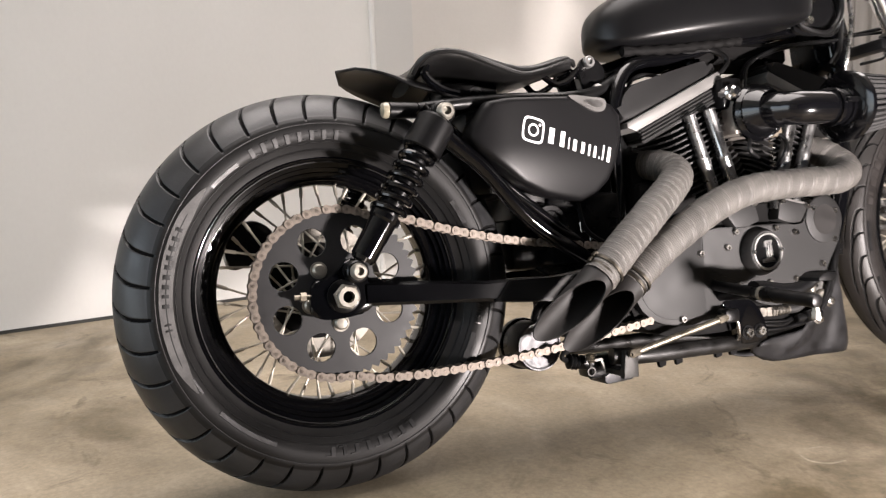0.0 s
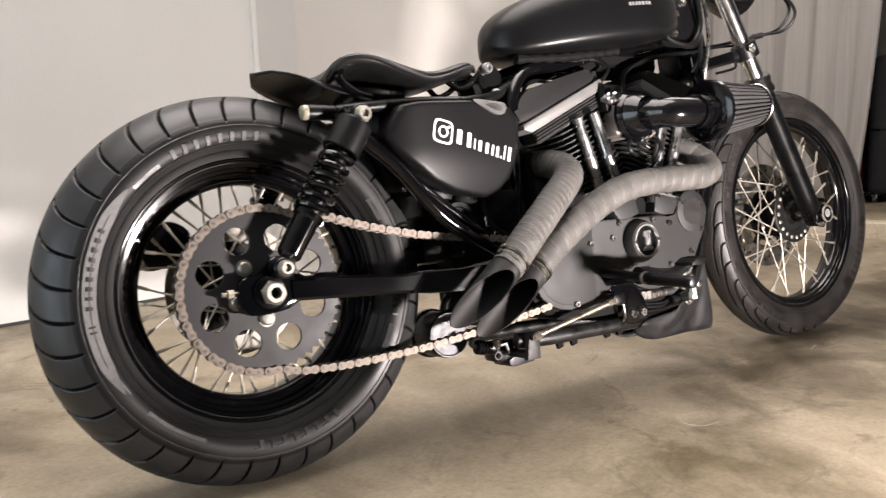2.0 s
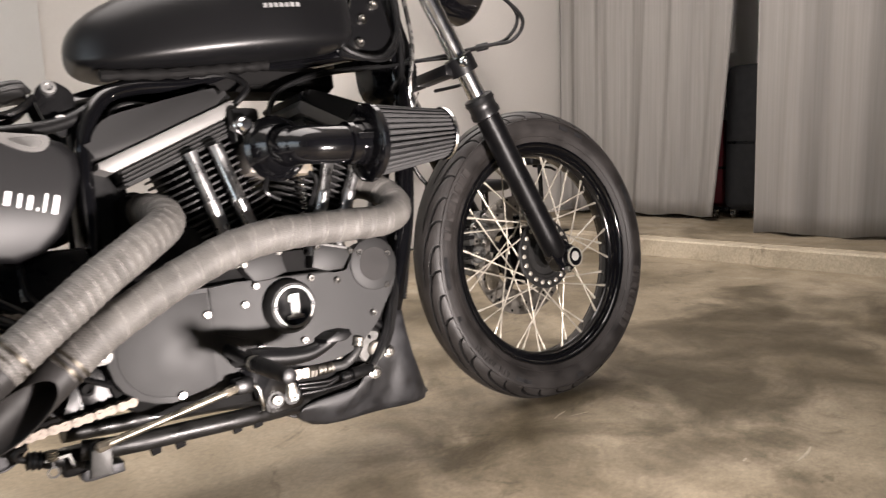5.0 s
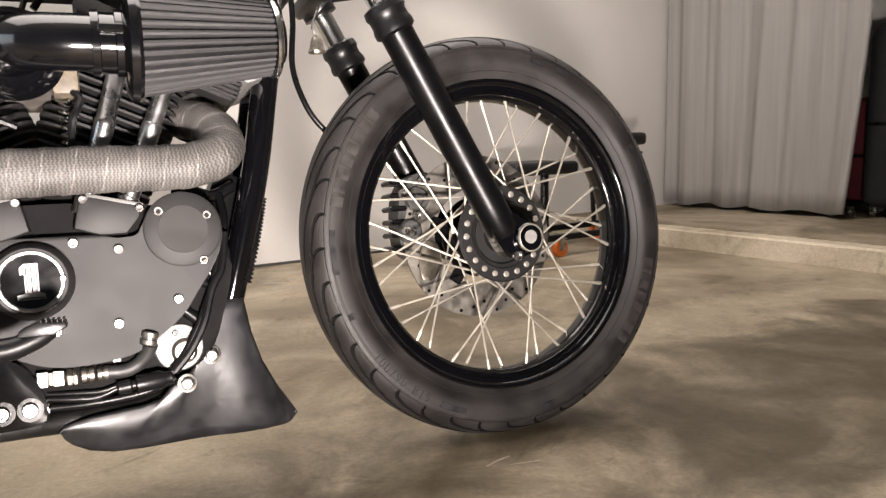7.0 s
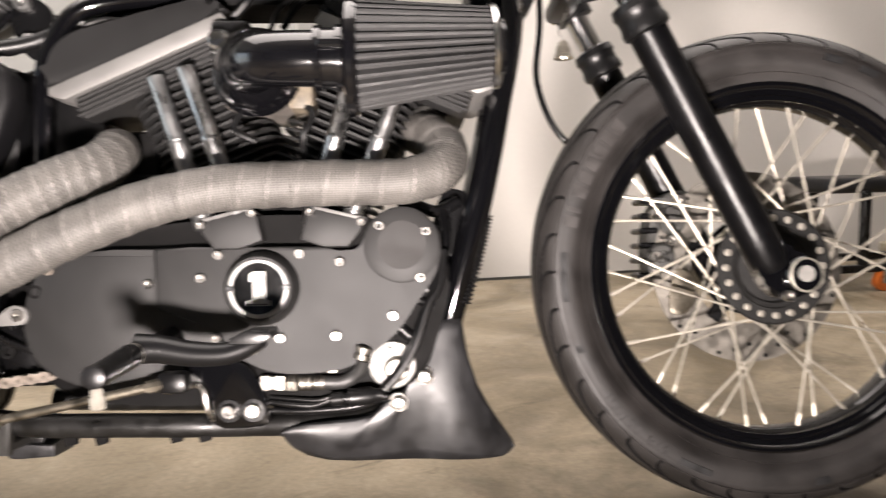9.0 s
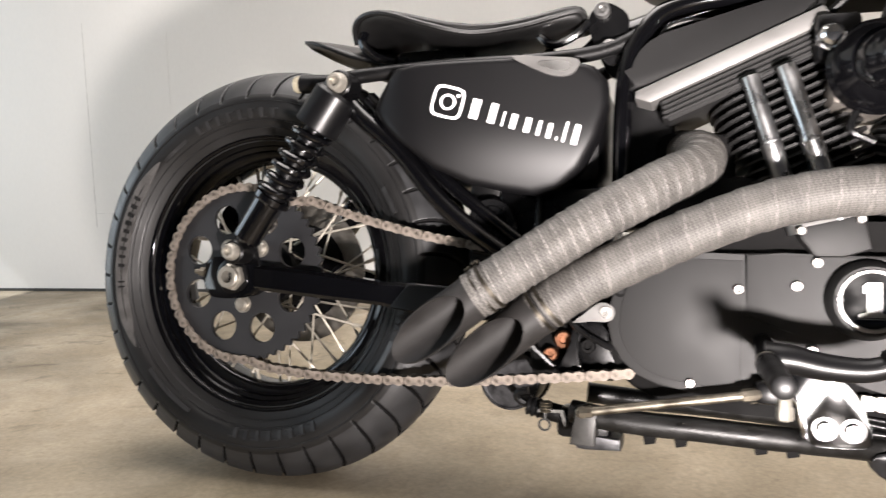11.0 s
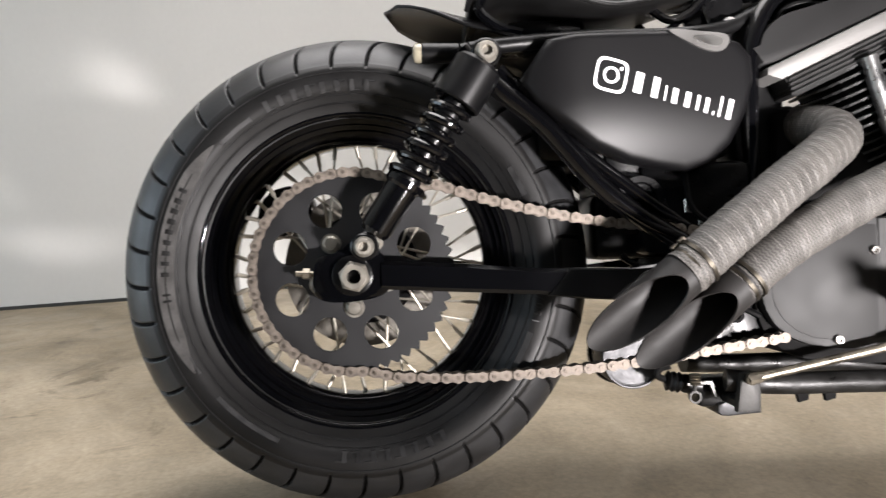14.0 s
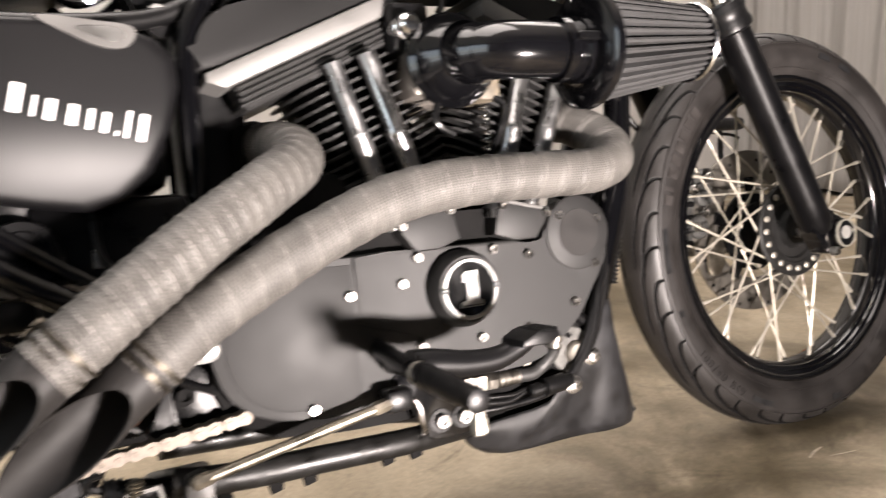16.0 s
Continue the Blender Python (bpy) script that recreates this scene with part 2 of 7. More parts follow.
def thing(name, label, category, at=None, group="", kind=""):
    ob = new(name)
    ob.empty_display_size = 0.1
    if at is not None:
        ob.matrix_world = at
    return tagged(ob, label, category, group, kind)


def solid(name, bm, mat, label, category, kind="", group="", smooth=True, angle=35):
    return tagged(new(name, finish(name, bm, mat, smooth, angle)), label, category, group, kind)


# ---- the garage ----
CEIL, WEST, EAST, SOUTH, STEP = 2.6, -3.95, 4.66, -6.0, 3.15


def in_room(bm):
    bmesh.ops.transform(bm, matrix=ROOM, verts=bm.verts)


def structure(name, boxes, mat, label, category, bevel=0.0):
    bm = bmesh.new()
    for lo, hi in boxes:
        box(bm, lo, hi, bevel)
    in_room(bm)
    return solid(name, bm, mat, label, category, "structure", smooth=False)


def concrete(name, dark, light, rough, stains=()):
    """Trowelled concrete: broad brown clouds, small blotches, pale scuffs, fine grit."""
    m = bpy.data.materials.new(name)
    m.use_nodes = True
    nt = m.node_tree
    b = nt.nodes["Principled BSDF"]
    tc = nt.nodes.new("ShaderNodeTexCoord")

    def noise_node(scale, detail, rgh=0.55, distort=0.0):
        n = nt.nodes.new("ShaderNodeTexNoise")
        n.inputs["Scale"].default_value, n.inputs["Detail"].default_value = scale, detail
        n.inputs["Roughness"].default_value, n.inputs["Distortion"].default_value = rgh, distort
        nt.links.new(tc.outputs["Object"], n.inputs["Vector"])
        return n

    def spread(n, lo, hi, a=0.0, z=1.0):
        r = nt.nodes.new("ShaderNodeMapRange")
        r.inputs[1].default_value, r.inputs[2].default_value, r.inputs[3].default_value, r.inputs[4].default_value = lo, hi, a, z
        nt.links.new(n.outputs[0], r.inputs[0])
        return r

    def blend(fac, a, c, mode="MIX"):
        x = nt.nodes.new("ShaderNodeMix")
        x.data_type, x.blend_type = "RGBA", mode
        if isinstance(fac, float):
            x.inputs[0].default_value = fac
        else:
            nt.links.new(fac.outputs[0], x.inputs[0])
        for slot, v in ((6, a), (7, c)):
            if isinstance(v, tuple):
                x.inputs[slot].default_value = (*v, 1)
            else:
                nt.links.new(v, x.inputs[slot])
        return x

    clouds, blotch, grit, scuff = noise_node(1.7, 6, 0.6, 0.9), noise_node(7, 5, 0.6, 0.5), noise_node(95, 6, 0.75), noise_node(3.2, 7, 0.7, 2.5)
    edge = noise_node(4.0, 5, 0.60, 0.6)
    base = blend(spread(clouds, 0.36, 0.64), dark, light)
    mid = tuple((d + 2 * l) / 3 * 1.12 for d, l in zip(dark, light))
    two = blend(spread(blotch, 0.45, 0.72, 0.0, 0.55), base.outputs[2], mid)
    stain = blend(spread(scuff, 0.57, 0.67, 0.0, 0.6), two.outputs[2], tuple(0.55 * d for d in dark))
    pale = blend(spread(noise_node(11, 8, 0.75, 3.0), 0.66, 0.76, 0.0, 0.26), stain.outputs[2], tuple(min(1, 1.7 * l) for l in light))
    last = pale
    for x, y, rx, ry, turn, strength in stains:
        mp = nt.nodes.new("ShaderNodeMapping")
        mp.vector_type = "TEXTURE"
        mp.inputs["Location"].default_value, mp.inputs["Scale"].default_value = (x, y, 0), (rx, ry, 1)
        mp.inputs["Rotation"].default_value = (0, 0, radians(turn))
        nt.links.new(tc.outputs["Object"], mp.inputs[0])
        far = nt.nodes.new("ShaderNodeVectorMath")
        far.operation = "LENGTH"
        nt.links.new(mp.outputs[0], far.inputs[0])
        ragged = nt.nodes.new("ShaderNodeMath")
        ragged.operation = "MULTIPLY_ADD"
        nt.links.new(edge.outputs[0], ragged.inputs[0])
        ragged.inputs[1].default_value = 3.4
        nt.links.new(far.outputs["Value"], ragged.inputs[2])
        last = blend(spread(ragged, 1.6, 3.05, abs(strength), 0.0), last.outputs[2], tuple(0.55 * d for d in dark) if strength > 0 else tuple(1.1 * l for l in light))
    pores = spread(noise_node(24, 9, 0.72, 1.2), 0.36, 0.64, 0.0, 1.0)
    worn = blend(pores, tuple(0.90 for _ in dark), tuple(1.0 for _ in dark))
    last = blend(1.0, last.outputs[2], worn.outputs[2], "MULTIPLY")
    fine = blend(0.55, last.outputs[2], grit.outputs[0], "OVERLAY")
    nt.links.new(fine.outputs[2], b.inputs["Base Color"])
    b.inputs["Specular IOR Level"].default_value = 0.3
    rr = spread(blotch, 0.3, 0.7, rough - 0.12, rough + 0.14)
    nt.links.new(rr.outputs[0], b.inputs["Roughness"])
    bp = nt.nodes.new("ShaderNodeBump")
    bp.inputs["Strength"].default_value, bp.inputs["Distance"].default_value = 0.16, 0.002
    nt.links.new(grit.outputs[0], bp.inputs["Height"])
    bp2 = nt.nodes.new("ShaderNodeBump")
    bp2.inputs["Strength"].default_value, bp2.inputs["Distance"].default_value = 0.10, 0.012
    nt.links.new(blotch.outputs[0], bp2.inputs["Height"])
    nt.links.new(bp.outputs[0], bp2.inputs["Normal"])
    nt.links.new(bp2.outputs[0], b.inputs["Normal"])
    return m


# some ovals are stains; others correct lamp brightness through the slab's colour
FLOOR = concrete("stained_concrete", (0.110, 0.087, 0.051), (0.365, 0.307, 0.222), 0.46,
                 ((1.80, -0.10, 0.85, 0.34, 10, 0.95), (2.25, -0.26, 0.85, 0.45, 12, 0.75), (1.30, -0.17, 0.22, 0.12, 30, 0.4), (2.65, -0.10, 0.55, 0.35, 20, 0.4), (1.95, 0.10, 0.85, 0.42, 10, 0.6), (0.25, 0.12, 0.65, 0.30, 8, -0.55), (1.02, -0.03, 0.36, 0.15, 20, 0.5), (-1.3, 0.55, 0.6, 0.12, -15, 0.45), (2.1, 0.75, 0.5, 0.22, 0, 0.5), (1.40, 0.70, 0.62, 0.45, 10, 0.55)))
CONCRETE = concrete("raw_concrete_edge", (0.33, 0.275, 0.195), (0.56, 0.49, 0.375), 0.7)
WALL = material("white_wall_paint", (0.70, 0.69, 0.665), 0.42, vary=0.035, scale=1.6, grain=90, bump=0.05, depth=0.002, rough_vary=0.08, stretch=(1, 1, 0.6))
TRIM = material("grey_white_trim_paint", (0.55, 0.545, 0.525), 0.45, vary=0.03, scale=3, grain=90, bump=0.04)
CEILING = material("ceiling_paint", (0.40, 0.39, 0.37), 0.8, vary=0.04, scale=2)
GAP = material("dark_floor_joint", (0.05, 0.05, 0.045), 0.8, vary=0.3, scale=20)

def floor_z(x, y):
    """The slab sags by two centimetres in a broad hollow under the engine and the front wheel."""
    u = min(1.0, max(0.0, (x - 0.15) / 0.65)) * min(1.0, max(0.0, (3.0 - x) / 1.1))
    v = min(1.0, max(0.0, (1.35 - abs(y + 0.35)) / 0.7))
    return -0.0205 * u * u * (3 - 2 * u) * v * v * (3 - 2 * v)


bm = bmesh.new()
span_x = [-9.0, -7.0, -5.0, -3.5, -2.0, -1.0, -0.4] + [0.1 * k for k in range(31)] + [STEP]
span_y = [SOUTH, -5.0, -4.4] + [-3.9 + 0.1 * k for k in range(40)]
sheet = [[bm.verts.new((x, y, 0.0)) for y in span_y] for x in span_x]
for p, q in zip(sheet, sheet[1:]):
    for k in range(len(span_y) - 1):
        bm.faces.new((p[k], q[k], q[k + 1], p[k + 1]))
rim = sheet[0] + [row[-1] for row in sheet[1:]] + sheet[-1][-2::-1] + [row[0] for row in sheet[-2:0:-1]]
under = [bm.verts.new((v.co.x, v.co.y, -0.25)) for v in rim]
for k in range(len(rim)):
    j = (k + 1) % len(rim)
    bm.faces.new((rim[k], rim[j], under[j], under[k]))
bm.faces.new(under)
in_room(bm)
for row in sheet:
    for v in row:
        v.co.z = floor_z(v.co.x, v.co.y)
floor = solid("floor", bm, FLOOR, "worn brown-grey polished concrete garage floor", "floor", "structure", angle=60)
structure("step", [((STEP, SOUTH, -0.25), (EAST, 0.0, 0.082))], CONCRETE, "rough raised concrete floor edge", "step", 0.008)
structure("platform", [((STEP + 0.10, SOUTH, 0.080), (EAST, 0.0, 0.0845))], FLOOR, "raised concrete floor behind the step", "floor")
structure("wall_north", [((-9, 0.0, -0.25), (EAST + 0.2, 0.2, CEIL))], WALL, "white painted garage wall with faint stains", "wall")
structure("wall_east", [((EAST, SOUTH, -0.25), (EAST + 0.2, 0.0, CEIL))], WALL, "plain white end wall", "wall")
# unseen closing wall; its dark blue is chosen to reflect in the black paint
structure("unseen_wall_south", [((WEST, SOUTH - 0.2, -0.25), (EAST + 0.2, SOUTH, CEIL))], material("reflection_blue_wall_paint", (0.048, 0.060, 0.098), 0.7, vary=0.1, scale=2), "unseen blue-grey wall, coloured for its reflections", "wall")
structure("wall_west", [((WEST - 0.2, -0.05, 0.0), (WEST, 0.0, CEIL)), ((WEST - 0.2, SOUTH, 0.0), (WEST, -3.3, CEIL)), ((WEST - 0.2, -3.3, 2.36), (WEST, -0.05, CEIL))], WALL, "white wall with an open garage doorway", "wall")
# unseen ceiling keeps the sun out; greyed to weaken its bounce
structure("ceiling", [((WEST - 0.2, SOUTH - 0.2, CEIL), (EAST + 0.2, 0.2, CEIL + 0.15))], CEILING, "unseen grey ceiling closing the room", "ceiling")
# added thin sheet; its greyer tone paints the machine's shadow on the wall
structure("wall_shade_sheet", [((0.862, -0.003, 0.0), (EAST, 0.0, CEIL))], material("shadowed_wall_paint", (0.62, 0.595, 0.56), 0.46, vary=0.045, scale=1.4, grain=90, bump=0.05, rough_vary=0.08), "wall face beside the strip, greyed for the machine's shadow", "wall")
structure("wall_trim", [((0.690, -0.012, 0.0), (0.862, 0.0, CEIL))], TRIM, "flat painted vertical strip on the wall", "trim", 0.001)
bm = bmesh.new()
lathe(bm, [(0, 0.011), (CEIL, 0.011)], (0.680, -0.008, 0), (0, 0, 1), 16)
in_room(bm)
solid("corner_bead", bm, WALL, "bright rounded bead along the wall strip", "trim", "structure")
# a thin dark strip stands for the gap at the wall's foot
structure("baseboard", [((WEST, -0.004, 0.0), (STEP, 0.0, 0.011))], GAP, "dark joint along the foot of the wall", "baseboard")
JOINT = material("filled_wall_joint", (0.655, 0.648, 0.622), 0.5, vary=0.12, scale=25, grain=120)
structure("wall_joint_1", [((-1.594, -0.0008, 0.26), (-1.590, 0.0, 1.05))], JOINT, "faint filled joint line in the white wall", "joint")
structure("wall_joint_2", [((-1.256, -0.0010, 0.34), (-1.246, 0.0, 1.0))], WALL, "faint raised joint line on the white wall", "joint")
structure("wall_joint_3", [((-1.585, -0.0008, 0.312), (-1.50, 0.0, 0.314))], JOINT, "faint scratch line in the white wall", "joint")
bm = bmesh.new()
box(bm, (-2.42, -0.075, 0.0), (-2.34, -0.004, 0.165), 0.004)
in_room(bm)
solid("door_track", bm, TRIM, "grey metal door track foot against the wall", "track", "structure")

# pale scuffs on the floor
SCUFF = material("pale_scuff", (0.46, 0.40, 0.31), 0.6, vary=0.3, scale=60, grain=300)
for pts, w in (([(0.785, -0.225), (0.780, -0.252), (0.800, -0.275), (0.835, -0.280)], 0.006), ([(0.81, -0.212), (0.845, -0.218), (0.860, -0.230)], 0.004), ([(-1.16, 1.02), (-1.08, 1.03), (-1.00, 1.06)], 0.006),
               ([(1.62, -0.575), (1.665, -0.57), (1.70, -0.56)], 0.006), ([(1.545, -0.508), (1.562, -0.505)], 0.005), ([(1.44, -0.118), (1.465, -0.108), (1.492, -0.102)], 0.005), ([(1.475, -0.13), (1.50, -0.135), (1.53, -0.14)], 0.003)):
    bm = bmesh.new()
    path = spline([(x, y, floor_z(x, y)) for x, y in pts], 8)
    left, right = [], []
    for k, p in enumerate(path):
        d = (path[min(k + 1, len(path) - 1)] - path[max(k - 1, 0)]).normalized()
        n = Vector((-d.y, d.x, 0)) * w * (0.4 + 0.6 * math.sin(math.pi * (k + 0.5) / len(path))) / 2
        left.append(bm.verts.new(p + n + Vector((0, 0, 0.0007))))
        right.append(bm.verts.new(p - n + Vector((0, 0, 0.0007))))
    for k in range(len(path) - 1):
        bm.faces.new((left[k], left[k + 1], right[k + 1], right[k]))
    part("floor_scuff", bm, SCUFF, floor)

# ---- curtains and what stands behind them ----
FABRIC = bpy.data.materials.new("grey_woven_curtain")
FABRIC.use_nodes = True
nt = FABRIC.node_tree
b = nt.nodes["Principled BSDF"]
tc = nt.nodes.new("ShaderNodeTexCoord")
streak, weave = nt.nodes.new("ShaderNodeTexNoise"), nt.nodes.new("ShaderNodeTexNoise")
for node, sc, scale in ((streak, (60, 60, 1.2), 1.0), (weave, (260, 260, 420), 1.0)):
    mp = nt.nodes.new("ShaderNodeMapping")
    mp.inputs["Scale"].default_value = sc
    nt.links.new(tc.outputs["Object"], mp.inputs[0])
    nt.links.new(mp.outputs[0], node.inputs["Vector"])
    node.inputs["Scale"].default_value, node.inputs["Detail"].default_value = scale, 4
mix = nt.nodes.new("ShaderNodeMix")
mix.data_type = "RGBA"
mix.inputs[6].default_value, mix.inputs[7].default_value = (0.21, 0.197, 0.183, 1), (0.34, 0.321, 0.301, 1)
nt.links.new(streak.outputs[0], mix.inputs[0])
nt.links.new(mix.outputs[2], b.inputs["Base Color"])
b.inputs["Roughness"].default_value = 0.9
bp = nt.nodes.new("ShaderNodeBump")
bp.inputs["Strength"].default_value, bp.inputs["Distance"].default_value = 0.35, 0.001
nt.links.new(weave.outputs[0], bp.inputs["Height"])
nt.links.new(bp.outputs[0], b.inputs["Normal"])


def curtain(x0, y0, x1, y1, z0, folds, seed, label, pull=0.0):
    """A hanging cloth with uneven folds that open towards the hem."""
    rnd = random.Random(seed)
    amp = [rnd.uniform(0.6, 1.4) for _ in range(folds + 2)]
    bm = bmesh.new()
    n, rows = folds * 24, []
    d = Vector((x1 - x0, y1 - y0, 0))
    side = Vector((-d.y, d.x, 0)).normalized()
    for j in range(25):
        v = j / 24
        z = CEIL - 0.01 - (CEIL - 0.01 - z0) * v
        row = []
        for k in range(n + 1):
            u = k / n
            q = u * folds
            a = amp[int(q)] * (1 - q % 1) + amp[int(q) + 1] * (q % 1)
            wave = math.sin(2 * math.pi * q + 0.8 * math.sin(3 * v + seed))
            crease = abs(math.sin(math.pi * (q * 1.37 + 0.21 * seed))) ** 0.6
            off = 0.020 * a * wave + 0.016 * a * crease + 0.012 * math.sin(2.9 * q + 2 * v) + 0.003 * math.sin(17 * q + 3 * v)
            p = Vector((x0, y0, 0)) + d * u * (1 - pull * v * v) + side * off * (0.55 + 0.55 * v)
            row.append(bm.verts.new((p.x, p.y, z + (0.008 * math.sin(5 * q + seed) if j == 24 else 0))))
        rows.append(row)
    for p, q in zip(rows, rows[1:]):
        for k in range(n):
            bm.faces.new((p[k], p[k + 1], q[k + 1], q[k]))
    in_room(bm)
    ob = solid("curtain", bm, FABRIC, label, "curtain", group="curtains hung from the ceiling", angle=80)
    sol = ob.modifiers.new("thickness", "SOLIDIFY")
    sol.thickness = 0.003
    return ob


curtain(4.00, -0.02, 3.93, -1.22, 0.105, 5, 1, "grey woven curtain hanging beside the white wall", 0.10)
curtain(3.53, -1.47, 3.70, -4.4, 0.092, 10, 5, "grey woven curtain hanging down to the step", 0.0)


def suitcase(x, y, w, d, h, mat, label):
    s = thing("suitcase", label, "suitcase", ROOM @ pose(x, y, 0.0845))
    bm = bmesh.new()
    box(bm, (-w / 2, -d / 2, 0.045), (w / 2, d / 2, h), 0.05, 3)
    part("shell", bm, mat, s)
    bm = bmesh.new()
    box(bm, (-w / 2 - 0.003, -d / 2 + 0.02, h * 0.5 - 0.008), (w / 2 + 0.003, d / 2 - 0.02, h * 0.5 + 0.008), 0.003)
    part("zip_band", bm, BLACK, s)
    for sx in (-1, 1):
        for sy in (-1, 1):
            bm = bmesh.new()
            lathe(bm, [(-0.011, 0.016), (-0.009, 0.022), (0.009, 0.022), (0.011, 0.016)], (sx * (w / 2 - 0.05), sy * (d / 2 - 0.05), 0.022), (0, 1, 0), 16)
            box(bm, (sx * (w / 2 - 0.05) - 0.012, sy * (d / 2 - 0.05) - 0.014, 0.022), (sx * (w / 2 - 0.05) + 0.012, sy * (d / 2 - 0.05) + 0.014, 0.050))
            part("castor", bm, STEEL, s, "bright castor")
    return s


suitcase(4.22, -1.31, 0.30, 0.44, 0.86, BLACK_CLOTH, "tall black fabric suitcase between the curtains")
suitcase(4.36, -0.97, 0.24, 0.36, 0.56, RED_CLOTH, "dark red suitcase behind the curtain")

# a wheeled rack whose foot shows under the curtain
rack = thing("wheeled_rack", "black wheeled rack standing behind the grey curtain", "rack", ROOM @ pose(4.06, -0.62, 0.0845))
bm = bmesh.new()
rod(bm, (0, -0.52, 0.055), (0, 0.50, 0.055), 0.014, 12)
part("base_rail", bm, BLACK, rack)
for y in (-0.40, 0.38):
    bm = bmesh.new()
    rod(bm, (0.02, y, 0.055), (0.02, y, 1.6), 0.013, 12)
    part("upright", bm, BLACK, rack)
for y in (-0.45, 0.44):
    bm = bmesh.new()
    lathe(bm, [(-0.010, 0.016), (-0.008, 0.024), (0.008, 0.024), (0.010, 0.016)], (-0.01, y, 0.024), (0, 1, 0), 18)
    box(bm, (-0.022, y - 0.013, 0.02), (0.004, y + 0.013, 0.056), 0.003)
    part("castor", bm, STEEL, rack, "grey castor")

# ---- rolling mechanic's seat behind the front wheel ----
seat_at = ROOM @ pose(2.855, -0.48, 0.0)
stool = thing("mechanic_seat", "black padded rolling workshop seat on orange castors by the wall", "workshop seat", seat_at)
bm = bmesh.new()
box(bm, (-0.463, -0.13, 0.336), (-0.115, 0.13, 0.388), 0.018, 3)
part("seat_pad", bm, material("black_vinyl", (0.009, 0.009, 0.010), 0.42, vary=0.2, scale=30, grain=300, bump=0.2, spec=0.3), stool, "black vinyl pad")
bm = bmesh.new()
box(bm, (0.06, -0.13, 0.445), (0.305, 0.13, 0.500), 0.018, 3)
part("back_pad", bm, bpy.data.materials["black_vinyl"], stool, "black vinyl pad")
bm = bmesh.new()
sweep(bm, spline([(0.16, -0.06, 0.437), (0.22, -0.07, 0.430), (0.27, -0.09, 0.422), (0.30, -0.10, 0.408)], 5), 0.007, 8)
part("lever", bm, BLACK, stool)
for y in (-0.13, 0.13):
    bm = bmesh.new()
    box(bm, (-0.33, y - 0.012, 0.085), (-0.30, y + 0.012, 0.345), 0.003)
    part("post", bm, BLACK, stool)
    bm = bmesh.new()
    box(bm, (-0.42, y - 0.015, 0.066), (0.36, y + 0.015, 0.092), 0.004)
    part("base_rail", bm, BLACK, stool)
    bm = bmesh.new()
    rod(bm, (0.20, y * 0.7, 0.085), (0.17, y * 0.7, 0.455), 0.012, 10)
    part("strut", bm, BLACK, stool)
for x in (-0.24, 0.26):
    for y in (-0.14, 0.14):
        bm = bmesh.new()
        lathe(bm, [(-0.012, 0.012), (-0.013, 0.016), (-0.014, 0.030), (-0.011, 0.036), (0.011, 0.036), (0.014, 0.030), (0.013, 0.016), (0.012, 0.012)], (x, y, 0.036), (0, 1, 0), 28)
        castor = part("castor", bm, ORANGE, stool, "orange rubber castor wheel")
        bm = bmesh.new()
        box(bm, (x - 0.014, y - 0.019, 0.028), (x + 0.014, y - 0.015, 0.080), 0.001)
        box(bm, (x - 0.014, y + 0.015, 0.028), (x + 0.014, y + 0.019, 0.080), 0.001)
        box(bm, (x - 0.022, y - 0.022, 0.074), (x + 0.022, y + 0.022, 0.080))
        rod(bm, (x, y - 0.021, 0.036), (x, y + 0.021, 0.036), 0.006, 10)
        part("fork", bm, STEEL, castor)

# ---- the motorcycle: x ahead, y to its left, z up, leaning to its left ----
bike = thing("motorcycle", "matte and gloss black custom bobber motorcycle parked on the concrete floor", "motorcycle",
             pose(0, 0.012, 0, 0, 0, -1.4) @ pose(0, 0, 0, -8.3, 0, 0))
RIGHT = (0, -1, 0)


def tyre_section(crown, width, rim_r, drop=0.36, wrap=0.90):
    """Rows of (share across the tread or None, radius, y) from sidewall to sidewall."""
    h = width / 2
    tread = []
    for k in range(81):
        s = -1 + k / 40
        tread.append((s, crown - drop * width * (1 - math.sqrt(max(0.0, 1 - (wrap * s) ** 2))), h * 0.95 * s))
    top = tread[0][1]
    span = top - rim_r
    side = [(top - 0.07 * span, 0.985), (top - 0.16 * span, 1.005), (top - 0.20 * span, 0.995), (top - 0.22 * span, 1.0), (top - 0.45 * span, 0.985), (top - 0.62 * span, 0.94),
            (top - 0.66 * span, 0.90), (top - 0.80 * span, 0.84), (rim_r + 0.006, 0.77), (rim_r, 0.72), (rim_r - 0.012, 0.64)]
    return [(None, r, -h * w) for r, w in reversed(side)] + tread + [(None, r, h * w) for r, w in side]


def tyre_geometry(rows, n, groove, repeats):
    verts, faces, slots, deep = [], [], [], []
    for i in range(n):
        a = 2 * math.pi * i / n
        for s, r, y in rows:
            g = 0.0 if s is None else groove(i / n * repeats, s)
            deep.append(g)
            r -= 0.0060 * g
            verts.append((r * math.sin(a), y, r * math.cos(a)))
    m = len(rows)
    for i in range(n):
        j = (i + 1) % n
        for k in range(m - 1):
            faces.append((i * m + k, i * m + k + 1, j * m + k + 1, j * m + k))
            # uncut faces count as worn; cut faces take near-black, painting the grooves' shade
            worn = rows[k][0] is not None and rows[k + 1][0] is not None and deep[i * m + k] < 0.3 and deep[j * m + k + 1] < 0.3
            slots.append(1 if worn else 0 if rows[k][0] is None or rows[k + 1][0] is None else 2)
    return verts, faces, slots


